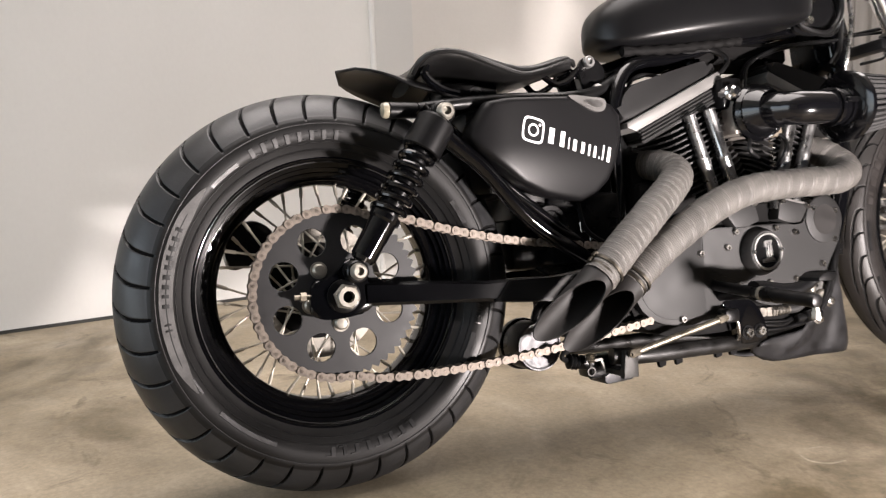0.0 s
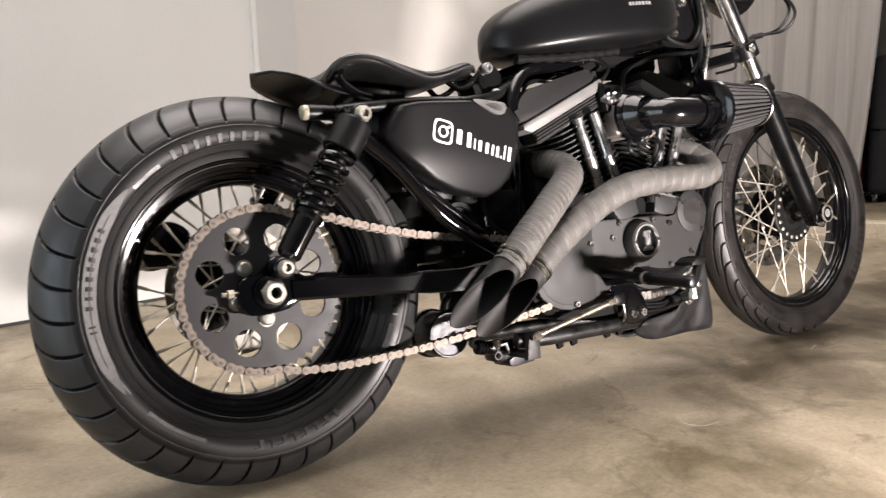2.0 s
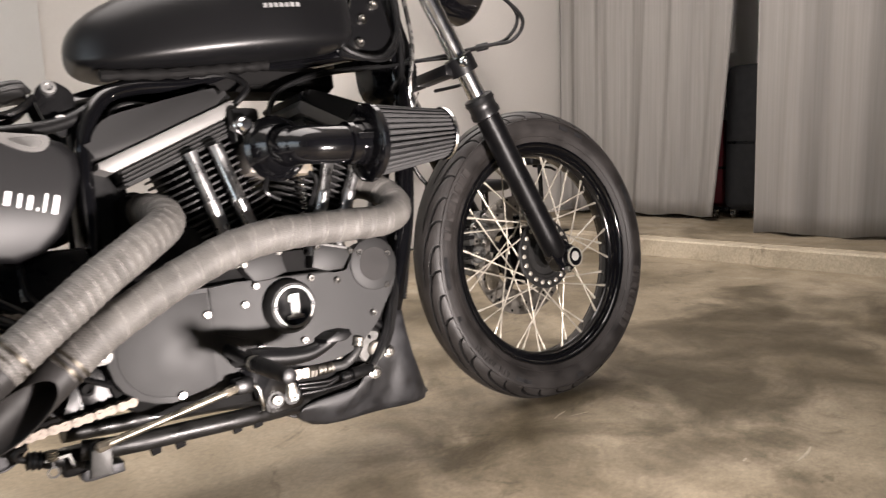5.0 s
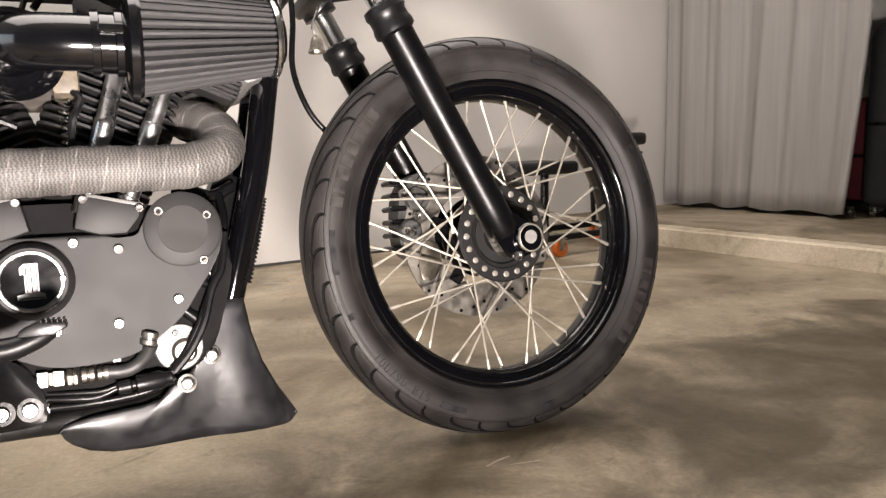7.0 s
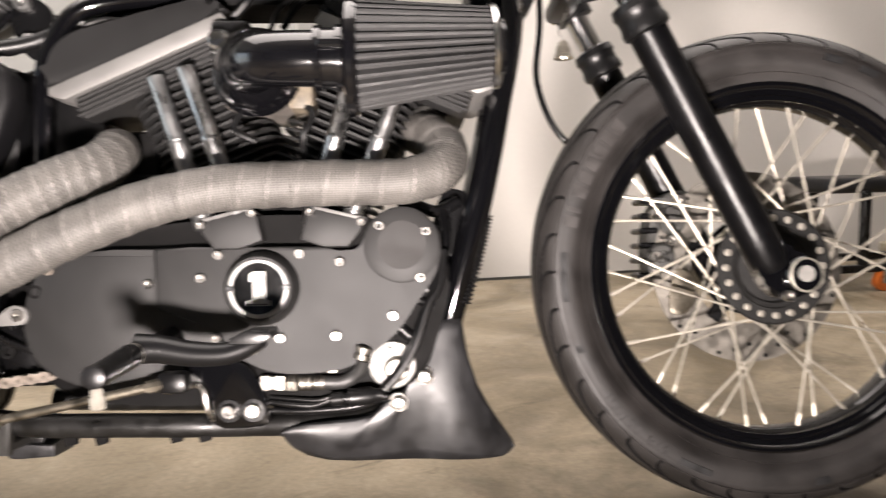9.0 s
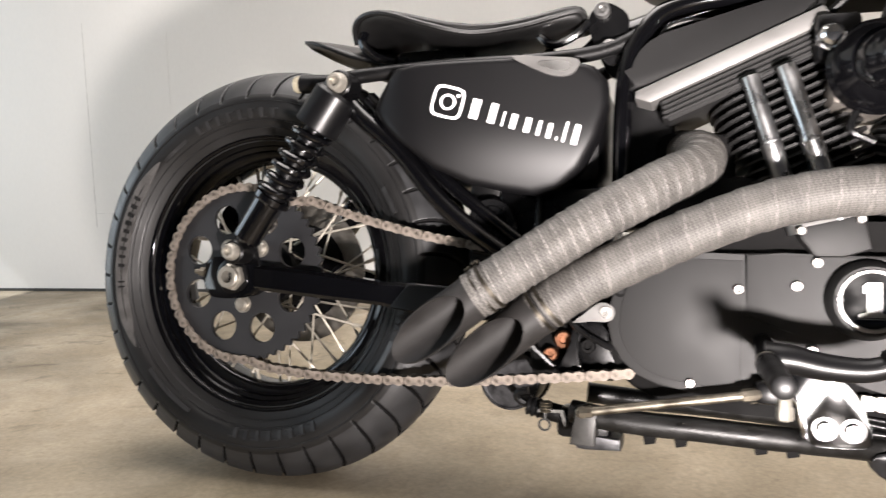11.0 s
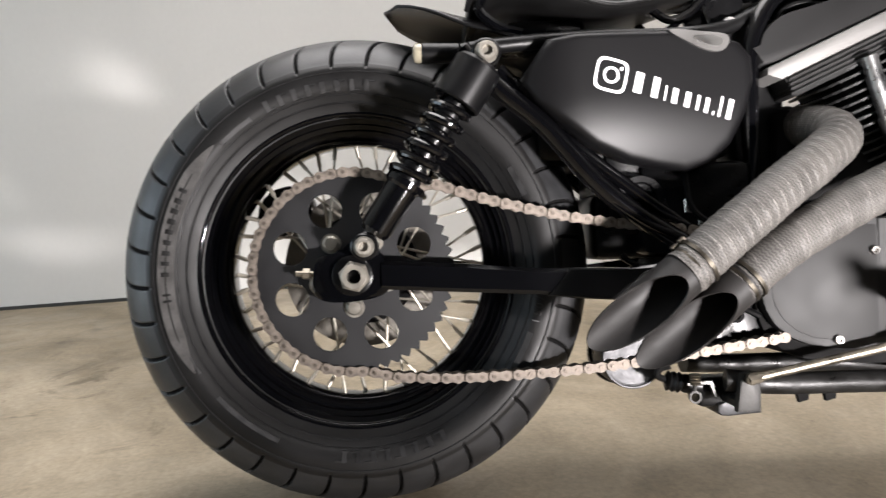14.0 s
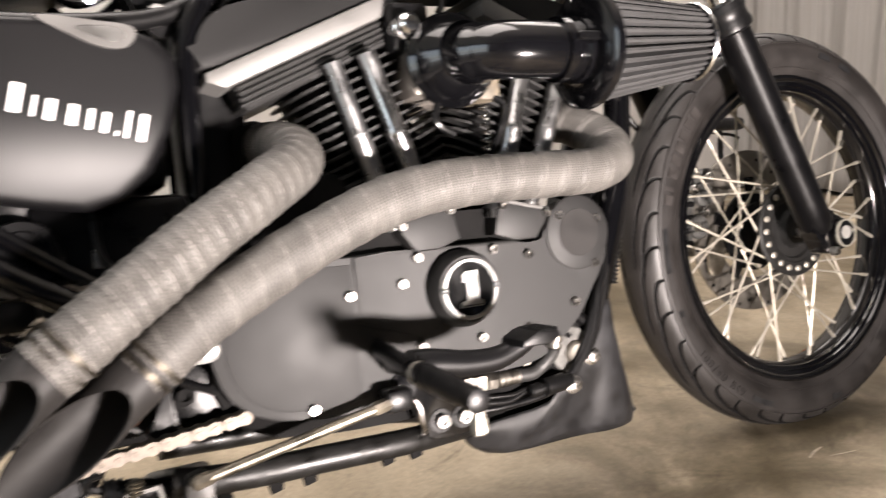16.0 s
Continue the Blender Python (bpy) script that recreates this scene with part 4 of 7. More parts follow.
# ---- swing arm, axle and adjusters ----
for side in (-1, 1):
    bm = bmesh.new()
    prof = [(0.035, 0.320, 0.0185), (0.145, 0.3115, 0.0185), (0.238, 0.3030, 0.0165), (0.285, 0.2990, 0.0200), (0.36, 0.294, 0.0215), (0.47, 0.300, 0.026)]
    rings = []
    for x, z, h in prof:
        yo, yi = side * 0.131, side * 0.098
        b = 0.005
        rings.append([bm.verts.new((x, y, zz)) for y, zz in ((yo, z - h + b), (yo, z + h - b), (yo - side * b, z + h), (yi, z + h), (yi, z - h), (yo - side * b, z - h))])
    for p, q in zip(rings, rings[1:]):
        for k in range(6):
            bm.faces.new((p[k], p[(k + 1) % 6], q[(k + 1) % 6], q[k]))
    bm.faces.new(rings[0][::-1])
    bm.faces.new(rings[-1])
    arm = part("swing_arm", bm, GLOSS, bike, "gloss black steel swing arm")
    bm = bmesh.new()
    y = side * 0.134
    plate(bm, [(0.2500, 0.2840), (0.2790, 0.3180), (0.3600, 0.3140), (0.4700, 0.3180), (0.4700, 0.2770), (0.3600, 0.2740)], min(y, y - side * 0.012), max(y, y - side * 0.012), 0.002)
    part("pivot_plate", bm, PLASTIC, arm)
    bm = bmesh.new()
    y = side * 0.128
    outline = closed_curve([(-0.052, 0.322), (-0.050, 0.296), (-0.020, 0.287), (0.035, 0.294), (0.050, 0.318), (0.036, 0.344), (0.028, 0.372), (0.010, 0.376), (-0.006, 0.362), (-0.020, 0.350), (-0.045, 0.346)], 5)
    plate(bm, outline, min(y, y - side * 0.012), max(y, y - side * 0.012), 0.003 if side < 0 else 0)
    part("axle_plate", bm, GLOSS, arm)
    bm = bmesh.new()
    lathe(bm, [(0, 0.026), (0.004, 0.026), (0.005, 0.024)], (-0.002, side * 0.128, 0.321), (0, side, 0), 32)
    part("axle_washer", bm, BLACK, arm)
    bm = bmesh.new()
    lathe(bm, [(0, 0.0100), (0, 0.0205), (0.010, 0.0205), (0.013, 0.0178), (0.013, 0.0100)], (0.001, side * 0.131, 0.320), (0, side, 0), 6, closed=True)
    lathe(bm, [(0.012, 0.0165), (0.018, 0.0162), (0.019, 0.0150), (0.019, 0.0090), (-0.005, 0.0088), (-0.005, 0.0165)], (0.001, side * 0.131, 0.320), (0, side, 0), 24, closed=True)
    part("axle_nut", bm, NUT, arm, "dull cream plated steel axle nut")
    bm = bmesh.new()
    rod(bm, (-0.075, side * 0.118, 0.326), (-0.045, side * 0.118, 0.324), 0.004, 10)
    rod(bm, (-0.066, side * 0.118, 0.3255), (-0.057, side * 0.118, 0.325), 0.0075, 6)
    part("adjuster", bm, BRASSY, arm, "bright threaded chain adjuster")
bm = bmesh.new()
rod(bm, (0.0, 0.11, 0.321), (0.0, -0.11, 0.321), 0.0095, 16)
part("rear_axle", bm, STEEL, bike)
bm = bmesh.new()
rod(bm, (0.47, -0.125, 0.30), (0.47, 0.125, 0.30), 0.034, 24)
part("swing_arm_pivot", bm, BLACK, bike)


# ---- rear shock absorbers ----
def shock(side):
    y = side * 0.144
    top, foot = Vector((0.178, y, 0.5935)), Vector((0.016, y, 0.357))
    d = (foot - top).normalized()
    n = (foot - top).length
    bm = bmesh.new()
    lathe(bm, [(0.188, 0.0255), (0.196, 0.0255), (0.200, 0.022), (0.262, 0.0205), (0.268, 0.016)], top, d, 28)
    s = part("shock_absorber", bm, GLOSS, bike, "gloss black rear shock absorber with a coil spring")
    bm = bmesh.new()
    lathe(bm, [(0.010, 0.010), (0.012, 0.027), (0.017, 0.0315), (0.070, 0.0325), (0.072, 0.030), (0.068, 0.026)], top, d, 28)
    part("spring_cover", bm, SATIN, s, "satin black upper cover")
    bm = bmesh.new()
    lathe(bm, [(0.05, 0.015), (0.2, 0.015)], top, d, 16)
    for a in (0.083, 0.103, 0.123, 0.143, 0.163, 0.178):
        lathe(bm, [(a, 0.013), (a + 0.003, 0.0185), (a + 0.009, 0.0185), (a + 0.012, 0.013)], top, d, 16)
    part("damper", bm, BLACK, s)
    bm = bmesh.new()
    u = d.orthogonal().normalized()
    w = d.cross(u)
    coil = []
    for k in range(161):
        a = 2 * math.pi * 6.6 * k / 160
        coil.append(top + d * (0.068 + 0.124 * k / 160) + (u * math.cos(a) + w * math.sin(a)) * 0.0245)
    sweep(bm, coil, 0.0054, 10)
    part("spring", bm, GLOSS, s, "black coil spring")
    for name, at, r in (("upper_bolt", top, 0.0165), ("lower_bolt", foot, 0.0150)):
        bm = bmesh.new()
        lathe(bm, [(-0.022, r * 1.15), (0.014, r * 1.15), (0.016, r * 1.0)], at, (0, side, 0), 24)
        part("eye", bm, BLACK, s)
        bm = bmesh.new()
        lathe(bm, [(0.014, r * 0.86), (0.018, r * 0.88), (0.020, r * 0.80), (0.026, r * 0.77), (0.029, r * 0.62), (0.029, r * 0.40), (0.022, r * 0.36), (0.022, 0.0004)], at, (0, side, 0), 24)
        part(name, bm, NUT, s, "bright cap bolt")
    return s


shock(-1)
shock(1)

# ---- frame ----
def tube(name, pts, r, mat=GLOSS, parent=None, label="", n=8, steps=14):
    bm = bmesh.new()
    sweep(bm, spline(pts, n), r, steps)
    return part(name, bm, mat, parent or bike, label)


bm = bmesh.new()
sweep(bm, spline([(0.53, 0, 0.665), (0.70, 0, 0.715), (0.90, 0, 0.76), (1.10, 0, 0.80)], 8), 0.026, 16)
frame_part = part("frame", bm, GLOSS, bike, "gloss black tubular steel frame")
for side in (-1, 1):
    tube("rear_tube", [(0.150, side * 0.125, 0.606), (0.195, side * 0.125, 0.556), (0.255, side * 0.122, 0.505), (0.318, side * 0.118, 0.432), (0.375, side * 0.112, 0.385), (0.47, side * 0.105, 0.325)], 0.0135, GLOSS, frame_part)
    tube("inner_tube", [(0.20, side * 0.10, 0.585), (0.30, side * 0.098, 0.480), (0.40, side * 0.095, 0.400), (0.47, side * 0.095, 0.35)], 0.010, GLOSS, frame_part)
    tube("top_rail", [(0.150, side * 0.118, 0.606), (0.20, side * 0.120, 0.612), (0.32, side * 0.108, 0.622), (0.44, side * 0.085, 0.628), (0.53, side * 0.055, 0.645), (0.60, side * 0.04, 0.680)], 0.0105, PLASTIC, frame_part)
    tube("seat_post", [(0.555, side * 0.062, 0.40), (0.556, side * 0.064, 0.56), (0.566, side * 0.064, 0.632), (0.598, side * 0.060, 0.684), (0.650, side * 0.052, 0.703), (0.735, side * 0.045, 0.711), (0.81, side * 0.04, 0.729), (0.91, side * 0.035, 0.748), (1.06, side * 0.03, 0.775)], 0.0125, GLOSS, frame_part)
    tube("down_tube", [(1.165, side * 0.022, 0.80), (1.178, side * 0.030, 0.68), (1.155, side * 0.045, 0.552), (1.128, side * 0.058, 0.43), (1.088, side * 0.046, 0.280), (1.062, side * 0.030, 0.190), (1.010, side * 0.034, 0.144)], 0.0190, GLOSS, frame_part)
    tube("lower_rail", [(1.020, side * 0.034, 0.149), (0.93, side * 0.040, 0.132), (0.870, side * 0.046, 0.132), (0.820, side * 0.066, 0.137), (0.758, side * 0.086, 0.142), (0.65, side * 0.090, 0.146), (0.595, side * 0.090, 0.147), (0.54, side * 0.088, 0.150), (0.498, side * 0.080, 0.154)], 0.0155, SLEEVE, frame_part)
bm = bmesh.new()
lathe(bm, [(-0.10, 0.030), (-0.095, 0.036), (-0.07, 0.036), (-0.065, 0.030), (0.065, 0.030), (0.07, 0.036), (0.095, 0.036), (0.10, 0.030)], (1.165, 0, 0.83), (-0.447, 0, 0.894), 24)
part("steering_head", bm, GLOSS, frame_part)
for side in (-1, 1):
    bm = bmesh.new()
    outline = closed_curve([(1.035, 0.775), (1.055, 0.83), (1.085, 0.895), (1.125, 0.90), (1.150, 0.84), (1.155, 0.775), (1.11, 0.762), (1.06, 0.762)], 5)
    y = side * 0.052
    plate(bm, outline, y - 0.004, y + 0.004)
    part("neck_gusset", bm, SATIN, frame_part)
bm = bmesh.new()
plate(bm, closed_curve([(1.125, 0.700), (1.195, 0.690), (1.222, 0.730), (1.215, 0.790), (1.198, 0.850), (1.185, 0.930), (1.120, 0.935), (1.115, 0.80)], 4), -0.034, 0.034, 0.006)
part("neck_cover", bm, BLACK, frame_part, "black cover round the steering head")
bm = bmesh.new()
sweep(bm, spline([(1.158, -0.050, 0.935), (1.165, -0.052, 0.86), (1.178, -0.050, 0.80), (1.172, -0.046, 0.735), (1.150, -0.040, 0.70)], 8), 0.0075, 10)
part("neck_loom", bm, PLASTIC, frame_part, "black cable loom beside the steering head")
for x, z in ((1.090, 0.838), (1.078, 0.792), (1.118, 0.868)):
    bm = bmesh.new()
    bolt_shape(bm, (x, -0.056, z), RIGHT, 0.0095, 0.008)
    part("gusset_bolt", bm, STEEL, frame_part, "plated cap screw")
# bracket under the tank and the seat pivot bolts
for at, r in (((0.524, -0.045, 0.702), 0.0115), ((0.535, -0.05, 0.650), 0.0100)):
    bm = bmesh.new()
    bolt_shape(bm, at, RIGHT, r, 0.010)
    part("seat_bolt", bm, ALU, frame_part, "bright cap screw")
for side in (-1, 1):
    bm = bmesh.new()
    outline = closed_curve([(0.504, 0.690), (0.520, 0.713), (0.540, 0.710), (0.560, 0.688), (0.550, 0.636), (0.534, 0.628), (0.516, 0.650)], 5)
    plate(bm, outline, side * 0.040 - 0.004, side * 0.040 + 0.004)
    part("seat_bracket", bm, BLACK, frame_part)

# ---- side cover over the oil tank ----
COVER = [(0.257, 0.611), (0.232, 0.576), (0.224, 0.558), (0.240, 0.536), (0.264, 0.514), (0.313, 0.476), (0.362, 0.455), (0.405, 0.446), (0.448, 0.440), (0.480, 0.449), (0.508, 0.476),
         (0.528, 0.516), (0.541, 0.560), (0.540, 0.590), (0.522, 0.609), (0.490, 0.617), (0.430, 0.621), (0.345, 0.618), (0.290, 0.616)]


def cover_y(x, z):
    """The cover's face: it stands out most at the rear, and rolls in at the lower edge."""
    y = -0.158 + 0.22 * 0.035 * math.log(1 + math.exp((x - 0.335) / 0.035))
    return y + 2.2 * max(0.0, 0.540 - z) ** 2 + 3.0 * max(0.0, 0.300 - x) ** 2


def domed_cover(bm, outline, n_rings, depth, inset=0.045):
    cx = sum(p[0] for p in outline) / len(outline)
    cz = sum(p[1] for p in outline) / len(outline)
    fine = []
    for k in range(len(outline)):
        a, b = outline[k], outline[(k + 1) % len(outline)]
        fine += [(a[0] + (b[0] - a[0]) * t / 3, a[1] + (b[1] - a[1]) * t / 3) for t in range(3)]
    rings = []
    for k in range(n_rings + 1):
        s = k / n_rings
        ring = []
        for x, z in fine:
            px, pz = cx + (x - cx) * (1 - s), cz + (z - cz) * (1 - s)
            edge = min(1.0, s / 0.10)
            ring.append(bm.verts.new((px, cover_y(px, pz) + 0.006 * (1 - math.sqrt(1 - (1 - edge) ** 2)), pz)) if s < 1 else None)
        rings.append(ring)
    rings[-1] = bm.verts.new((cx, cover_y(cx, cz), cz))
    back = [bm.verts.new((cx + (x - cx) * 0.985, cover_y(x, z) + depth, cz + (z - cz) * 0.985)) for x, z in fine]
    m = len(fine)
    for k in range(m):
        j = (k + 1) % m
        bm.faces.new((back[k], back[j], rings[0][j], rings[0][k]))
        for p, q in zip(rings[:-2], rings[1:-1]):
            bm.faces.new((p[k], p[j], q[j], q[k]))
        bm.faces.new((rings[-2][k], rings[-2][j], rings[-1]))
    bm.faces.new(back)


bm = bmesh.new()
domed_cover(bm, COVER, 30, 0.045)
side_cover = part("side_cover", bm, COVER_PAINT, bike, "matte black side cover with white vinyl lettering", angle=60)
# white sticker: a rounded camera outline and a row of bars in place of a name
def on_cover(bm, outline, lift=0.0012):
    verts = [bm.verts.new((x, cover_y(x, z) - lift, z)) for x, z in outline]
    low = [bm.verts.new((x, cover_y(x, z) + 0.002, z)) for x, z in outline]
    m = len(outline)
    bm.faces.new(verts)
    for k in range(m):
        bm.faces.new((verts[k], verts[(k + 1) % m], low[(k + 1) % m], low[k]))


def ring_on_cover(bm, outer, inner):
    m = len(outer)
    a = [bm.verts.new((x, cover_y(x, z) - 0.0012, z)) for x, z in outer]
    b = [bm.verts.new((x, cover_y(x, z) - 0.0012, z)) for x, z in inner]
    for k in range(m):
        bm.faces.new((a[k], a[(k + 1) % m], b[(k + 1) % m], b[k]))


def turned(cx, cz, ang, pts):
    c, s = math.cos(radians(ang)), math.sin(radians(ang))
    return [(cx + x * c - z * s, cz + x * s + z * c) for x, z in pts]


def squircle(r, k=4.5, n=40):
    out = []
    for i in range(n):
        a = 2 * math.pi * i / n
        c, s = math.cos(a), math.sin(a)
        out.append((r * math.copysign(abs(c) ** (2 / k), c), r * math.copysign(abs(s) ** (2 / k), s)))
    return out


LX, LZ, LANG = 0.3365, 0.5615, -14.5
bm = bmesh.new()
ring_on_cover(bm, turned(LX, LZ, LANG, squircle(0.0215)), turned(LX, LZ, LANG, squircle(0.0180)))
circle = [(math.cos(2 * math.pi * k / 32), math.sin(2 * math.pi * k / 32)) for k in range(32)]
ring_on_cover(bm, turned(LX, LZ, LANG, [(0.0108 * x, 0.0108 * z) for x, z in circle]), turned(LX, LZ, LANG, [(0.0076 * x, 0.0076 * z) for x, z in circle]))
on_cover(bm, turned(LX, LZ, LANG, [(0.0118 + 0.0023 * x, 0.0112 + 0.0023 * z) for x, z in circle[::3]]))
part("sticker_outline", bm, WHITE_INK, side_cover, "white rounded square sticker outline")
bar_x = 0.0265
for w, h in ((0.0225, 0.0265), (0.0185, 0.0265), (0.0045, 0.0195), (0.0155, 0.0195), (0.0150, 0.0195), (0.0085, 0.0195), (0.0115, 0.0195), (0.0040, 0.0045), (0.0065, 0.0265), (0.0145, 0.0265)):
    bm = bmesh.new()
    lo, hi = bar_x + 0.26 * w, bar_x + 0.74 * w
    pts = [(lo, -0.0135), (hi, -0.0135), (hi, h - 0.0135), (lo, h - 0.0135)]
    dense = []
    for p, q in zip(pts, pts[1:] + pts[:1]):
        dense += [(p[0] + (q[0] - p[0]) * t / 3, p[1] + (q[1] - p[1]) * t / 3) for t in range(3)]
    on_cover(bm, turned(LX, LZ, LANG, dense))
    part("sticker_bar", bm, WHITE_INK, side_cover)
    bar_x += w + 0.0034
bm = bmesh.new()
badge = closed_curve([(0.418, 0.6215), (0.470, 0.6205), (0.500, 0.6180), (0.504, 0.6080), (0.494, 0.5960), (0.474, 0.5945), (0.450, 0.6030)], 4)
top = [bm.verts.new((x, cover_y(x, z) - 0.005 + 0.20 * (z - 0.594), z)) for x, z in badge]
low = [bm.verts.new((x, cover_y(x, z) + 0.006, z)) for x, z in badge]
bm.faces.new(top)
for k in range(len(badge)):
    bm.faces.new((top[k], top[(k + 1) % len(badge)], low[(k + 1) % len(badge)], low[k]))
part("key_plate", bm, BAND_METAL, side_cover, "small satin metal teardrop plate")
bm = bmesh.new()
drop = closed_curve([(0.452, 0.6120), (0.475, 0.6150), (0.490, 0.6135), (0.494, 0.6060), (0.484, 0.6005), (0.470, 0.6030)], 4)
top = [bm.verts.new((x, cover_y(x, z) - 0.0066 + 0.20 * (z - 0.594), z)) for x, z in drop]
low = [bm.verts.new((x, cover_y(x, z) - 0.002, z)) for x, z in drop]
bm.faces.new(top)
for k in range(len(drop)):
    bm.faces.new((top[k], top[(k + 1) % len(drop)], low[(k + 1) % len(drop)], low[k]))
part("key_flap", bm, ALU, side_cover, "polished teardrop lock flap")
bm = bmesh.new()
box(bm, (0.25, -0.070, 0.46), (0.53, 0.13, 0.615), 0.02, 2)
part("oil_tank", bm, SATIN, bike, "black oil tank")
bm = bmesh.new()
box(bm, (0.39, -0.085, 0.33), (0.545, 0.11, 0.455), 0.012, 2)
part("battery_tray", bm, BLACK, bike)
bm = bmesh.new()
box(bm, (0.345, -0.075, 0.36), (0.40, 0.10, 0.62), 0.012, 2)
box(bm, (0.335, -0.040, 0.325), (0.43, 0.090, 0.42), 0.012, 2)
part("inner_fender", bm, PLASTIC, bike)
bm = bmesh.new()
lathe(bm, [(0, 0.030), (0.006, 0.034), (0.012, 0.032), (0.012, 0.024), (0.008, 0.022), (0.008, 0.0004)], (0.385, -0.088, 0.405), RIGHT, 32)
part("horn", bm, BLACK, bike, "round black horn")
for x, z, r in ((0.560, 0.318, 0.010), (0.505, 0.330, 0.012), (0.470, 0.345, 0.008), (0.492, 0.292, 0.009)):
    bm = bmesh.new()
    bolt_shape(bm, (x, -0.09, z), RIGHT, r, 0.009)
    part("mount_bolt", bm, INSIDE, bike)
for pts in ([(0.41, -0.09, 0.42), (0.43, -0.10, 0.37), (0.47, -0.095, 0.33), (0.50, -0.09, 0.27), (0.55, -0.08, 0.24)], [(0.45, -0.088, 0.44), (0.455, -0.10, 0.39), (0.50, -0.10, 0.36), (0.56, -0.085, 0.35)], [(0.36, -0.08, 0.33), (0.40, -0.085, 0.30), (0.43, -0.08, 0.25), (0.47, -0.07, 0.21)]):
    tube("cable", pts, 0.0045, BLACK, bike, n=6, steps=8)
bm = bmesh.new()
for k in range(3):
    box(bm, (0.445 + 0.018 * k, -0.098, 0.385 - 0.03 * k), (0.455 + 0.018 * k, -0.092, 0.405 - 0.03 * k), 0.001)
part("cable_clip", bm, STEEL, bike)

# ---- engine ----
CRANK = Vector((0.86, 0, 0.30))
bm = bmesh.new()
outline = closed_curve([(0.545, 0.30), (0.560, 0.36), (0.62, 0.385), (0.76, 0.405), (0.86, 0.41), (0.97, 0.405), (1.05, 0.385), (1.085, 0.335), (1.068, 0.25), (1.03, 0.185), (0.90, 0.170), (0.70, 0.168), (0.59, 0.185), (0.55, 0.23)], 4)
plate(bm, outline, -0.082, 0.115, 0.008)
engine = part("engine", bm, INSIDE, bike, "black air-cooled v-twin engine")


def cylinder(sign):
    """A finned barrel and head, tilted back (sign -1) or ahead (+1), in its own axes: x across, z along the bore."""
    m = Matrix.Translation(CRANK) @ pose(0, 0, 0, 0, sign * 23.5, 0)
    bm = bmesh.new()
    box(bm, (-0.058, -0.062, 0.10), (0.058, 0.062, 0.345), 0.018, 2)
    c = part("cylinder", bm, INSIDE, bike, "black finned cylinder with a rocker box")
    c.matrix_basis = m
    for k in range(16):
        z = 0.142 + k * 0.0118
        grow = 0.0 if k < 10 else 0.008
        cx = -0.006 * sign if k < 10 else -0.015 * sign
        bm = bmesh.new()
        w, d, r = 0.082 + grow, 0.078 + grow * 0.6, 0.03
        pts = []
        for q in range(24):
            a = 2 * math.pi * q / 24
            ca, sa = math.cos(a), math.sin(a)
            pts.append((cx + w * math.copysign(abs(ca) ** 0.55, ca), d * math.copysign(abs(sa) ** 0.55, sa)))
        lo = [bm.verts.new((x, y, z)) for x, y in pts]
        hi = [bm.verts.new((x, y, z + 0.0034)) for x, y in pts]
        bm.faces.new(lo[::-1])
        bm.faces.new(hi)
        for q in range(24):
            bm.faces.new((lo[q], lo[(q + 1) % 24], hi[(q + 1) % 24], hi[q]))
        part("fin", bm, WRINKLE, c, smooth=False)
    # the rocker box: a lower tray with grooves, a machined band and a lid that slopes down towards the middle of the engine
    x0, x1 = (-0.150, 0.093) if sign < 0 else (-0.093, 0.150)

    def way(pts):
        return [(x if sign < 0 else -x, z) for x, z in pts]

    for k in range(4):
        bm = bmesh.new()
        box(bm, (x0 + 0.016 + k * 0.002, -0.080, 0.322 + k * 0.0065), (x1 - 0.016, 0.080, 0.3265 + k * 0.0065), 0.0015)
        part("tray_rib", bm, WRINKLE, c)
    bm = bmesh.new()
    box(bm, (x0 + 0.020, -0.076, 0.318), (x1 - 0.020, 0.076, 0.350), 0.003)
    part("rocker_tray", bm, WRINKLE, c, "black ribbed rocker tray")
    bm = bmesh.new()
    plate(bm, way([(-0.140, 0.348), (0.086, 0.348), (0.094, 0.356), (0.090, 0.371), (-0.152, 0.371), (-0.156, 0.362)]), -0.086, 0.086, 0.003)
    part("rocker_band", bm, BAND_METAL, c, "bead-blasted aluminium band")
    bm = bmesh.new()
    lid = closed_curve(way([(-0.150, 0.372), (-0.146, 0.398), (-0.128, 0.418), (-0.098, 0.427), (-0.055, 0.422), (0.020, 0.411), (0.070, 0.402), (0.088, 0.391), (0.092, 0.372), (0.0, 0.370)]), 4)
    plate(bm, lid, -0.078, 0.078, 0.010, 3)
    part("rocker_lid", bm, LID, c, "wrinkle-black rocker lid")
    for x in (x0 + 0.022, x1 - 0.022):
        bm = bmesh.new()
        bolt_shape(bm, (x, -0.045, 0.404), (0, 0, 1), 0.007, 0.007)
        part("lid_bolt", bm, BLACK, c)
    return c


rear_cylinder = cylinder(-1)
front_cylinder = cylinder(1)
bm = bmesh.new()
lathe(bm, [(-0.02, 0.016), (0, 0.0165), (0.004, 0.0135), (0.012, 0.0130), (0.016, 0.009), (0.0165, 0.003)], (0.800, -0.112, 0.628), RIGHT, 20)
part("head_bolt", bm, CHROME, engine, "polished dome bolt")
bm = bmesh.new()
box(bm, (0.785, -0.105, 0.600), (0.835, -0.06, 0.660), 0.008, 2)
part("head_bracket", bm, BLACK, engine)

bm = bmesh.new()
box(bm, (0.548, -0.030, 0.40), (0.625, 0.060, 0.665), 0.012, 2)
part("battery_cover", bm, PLASTIC, bike, "black battery cover")

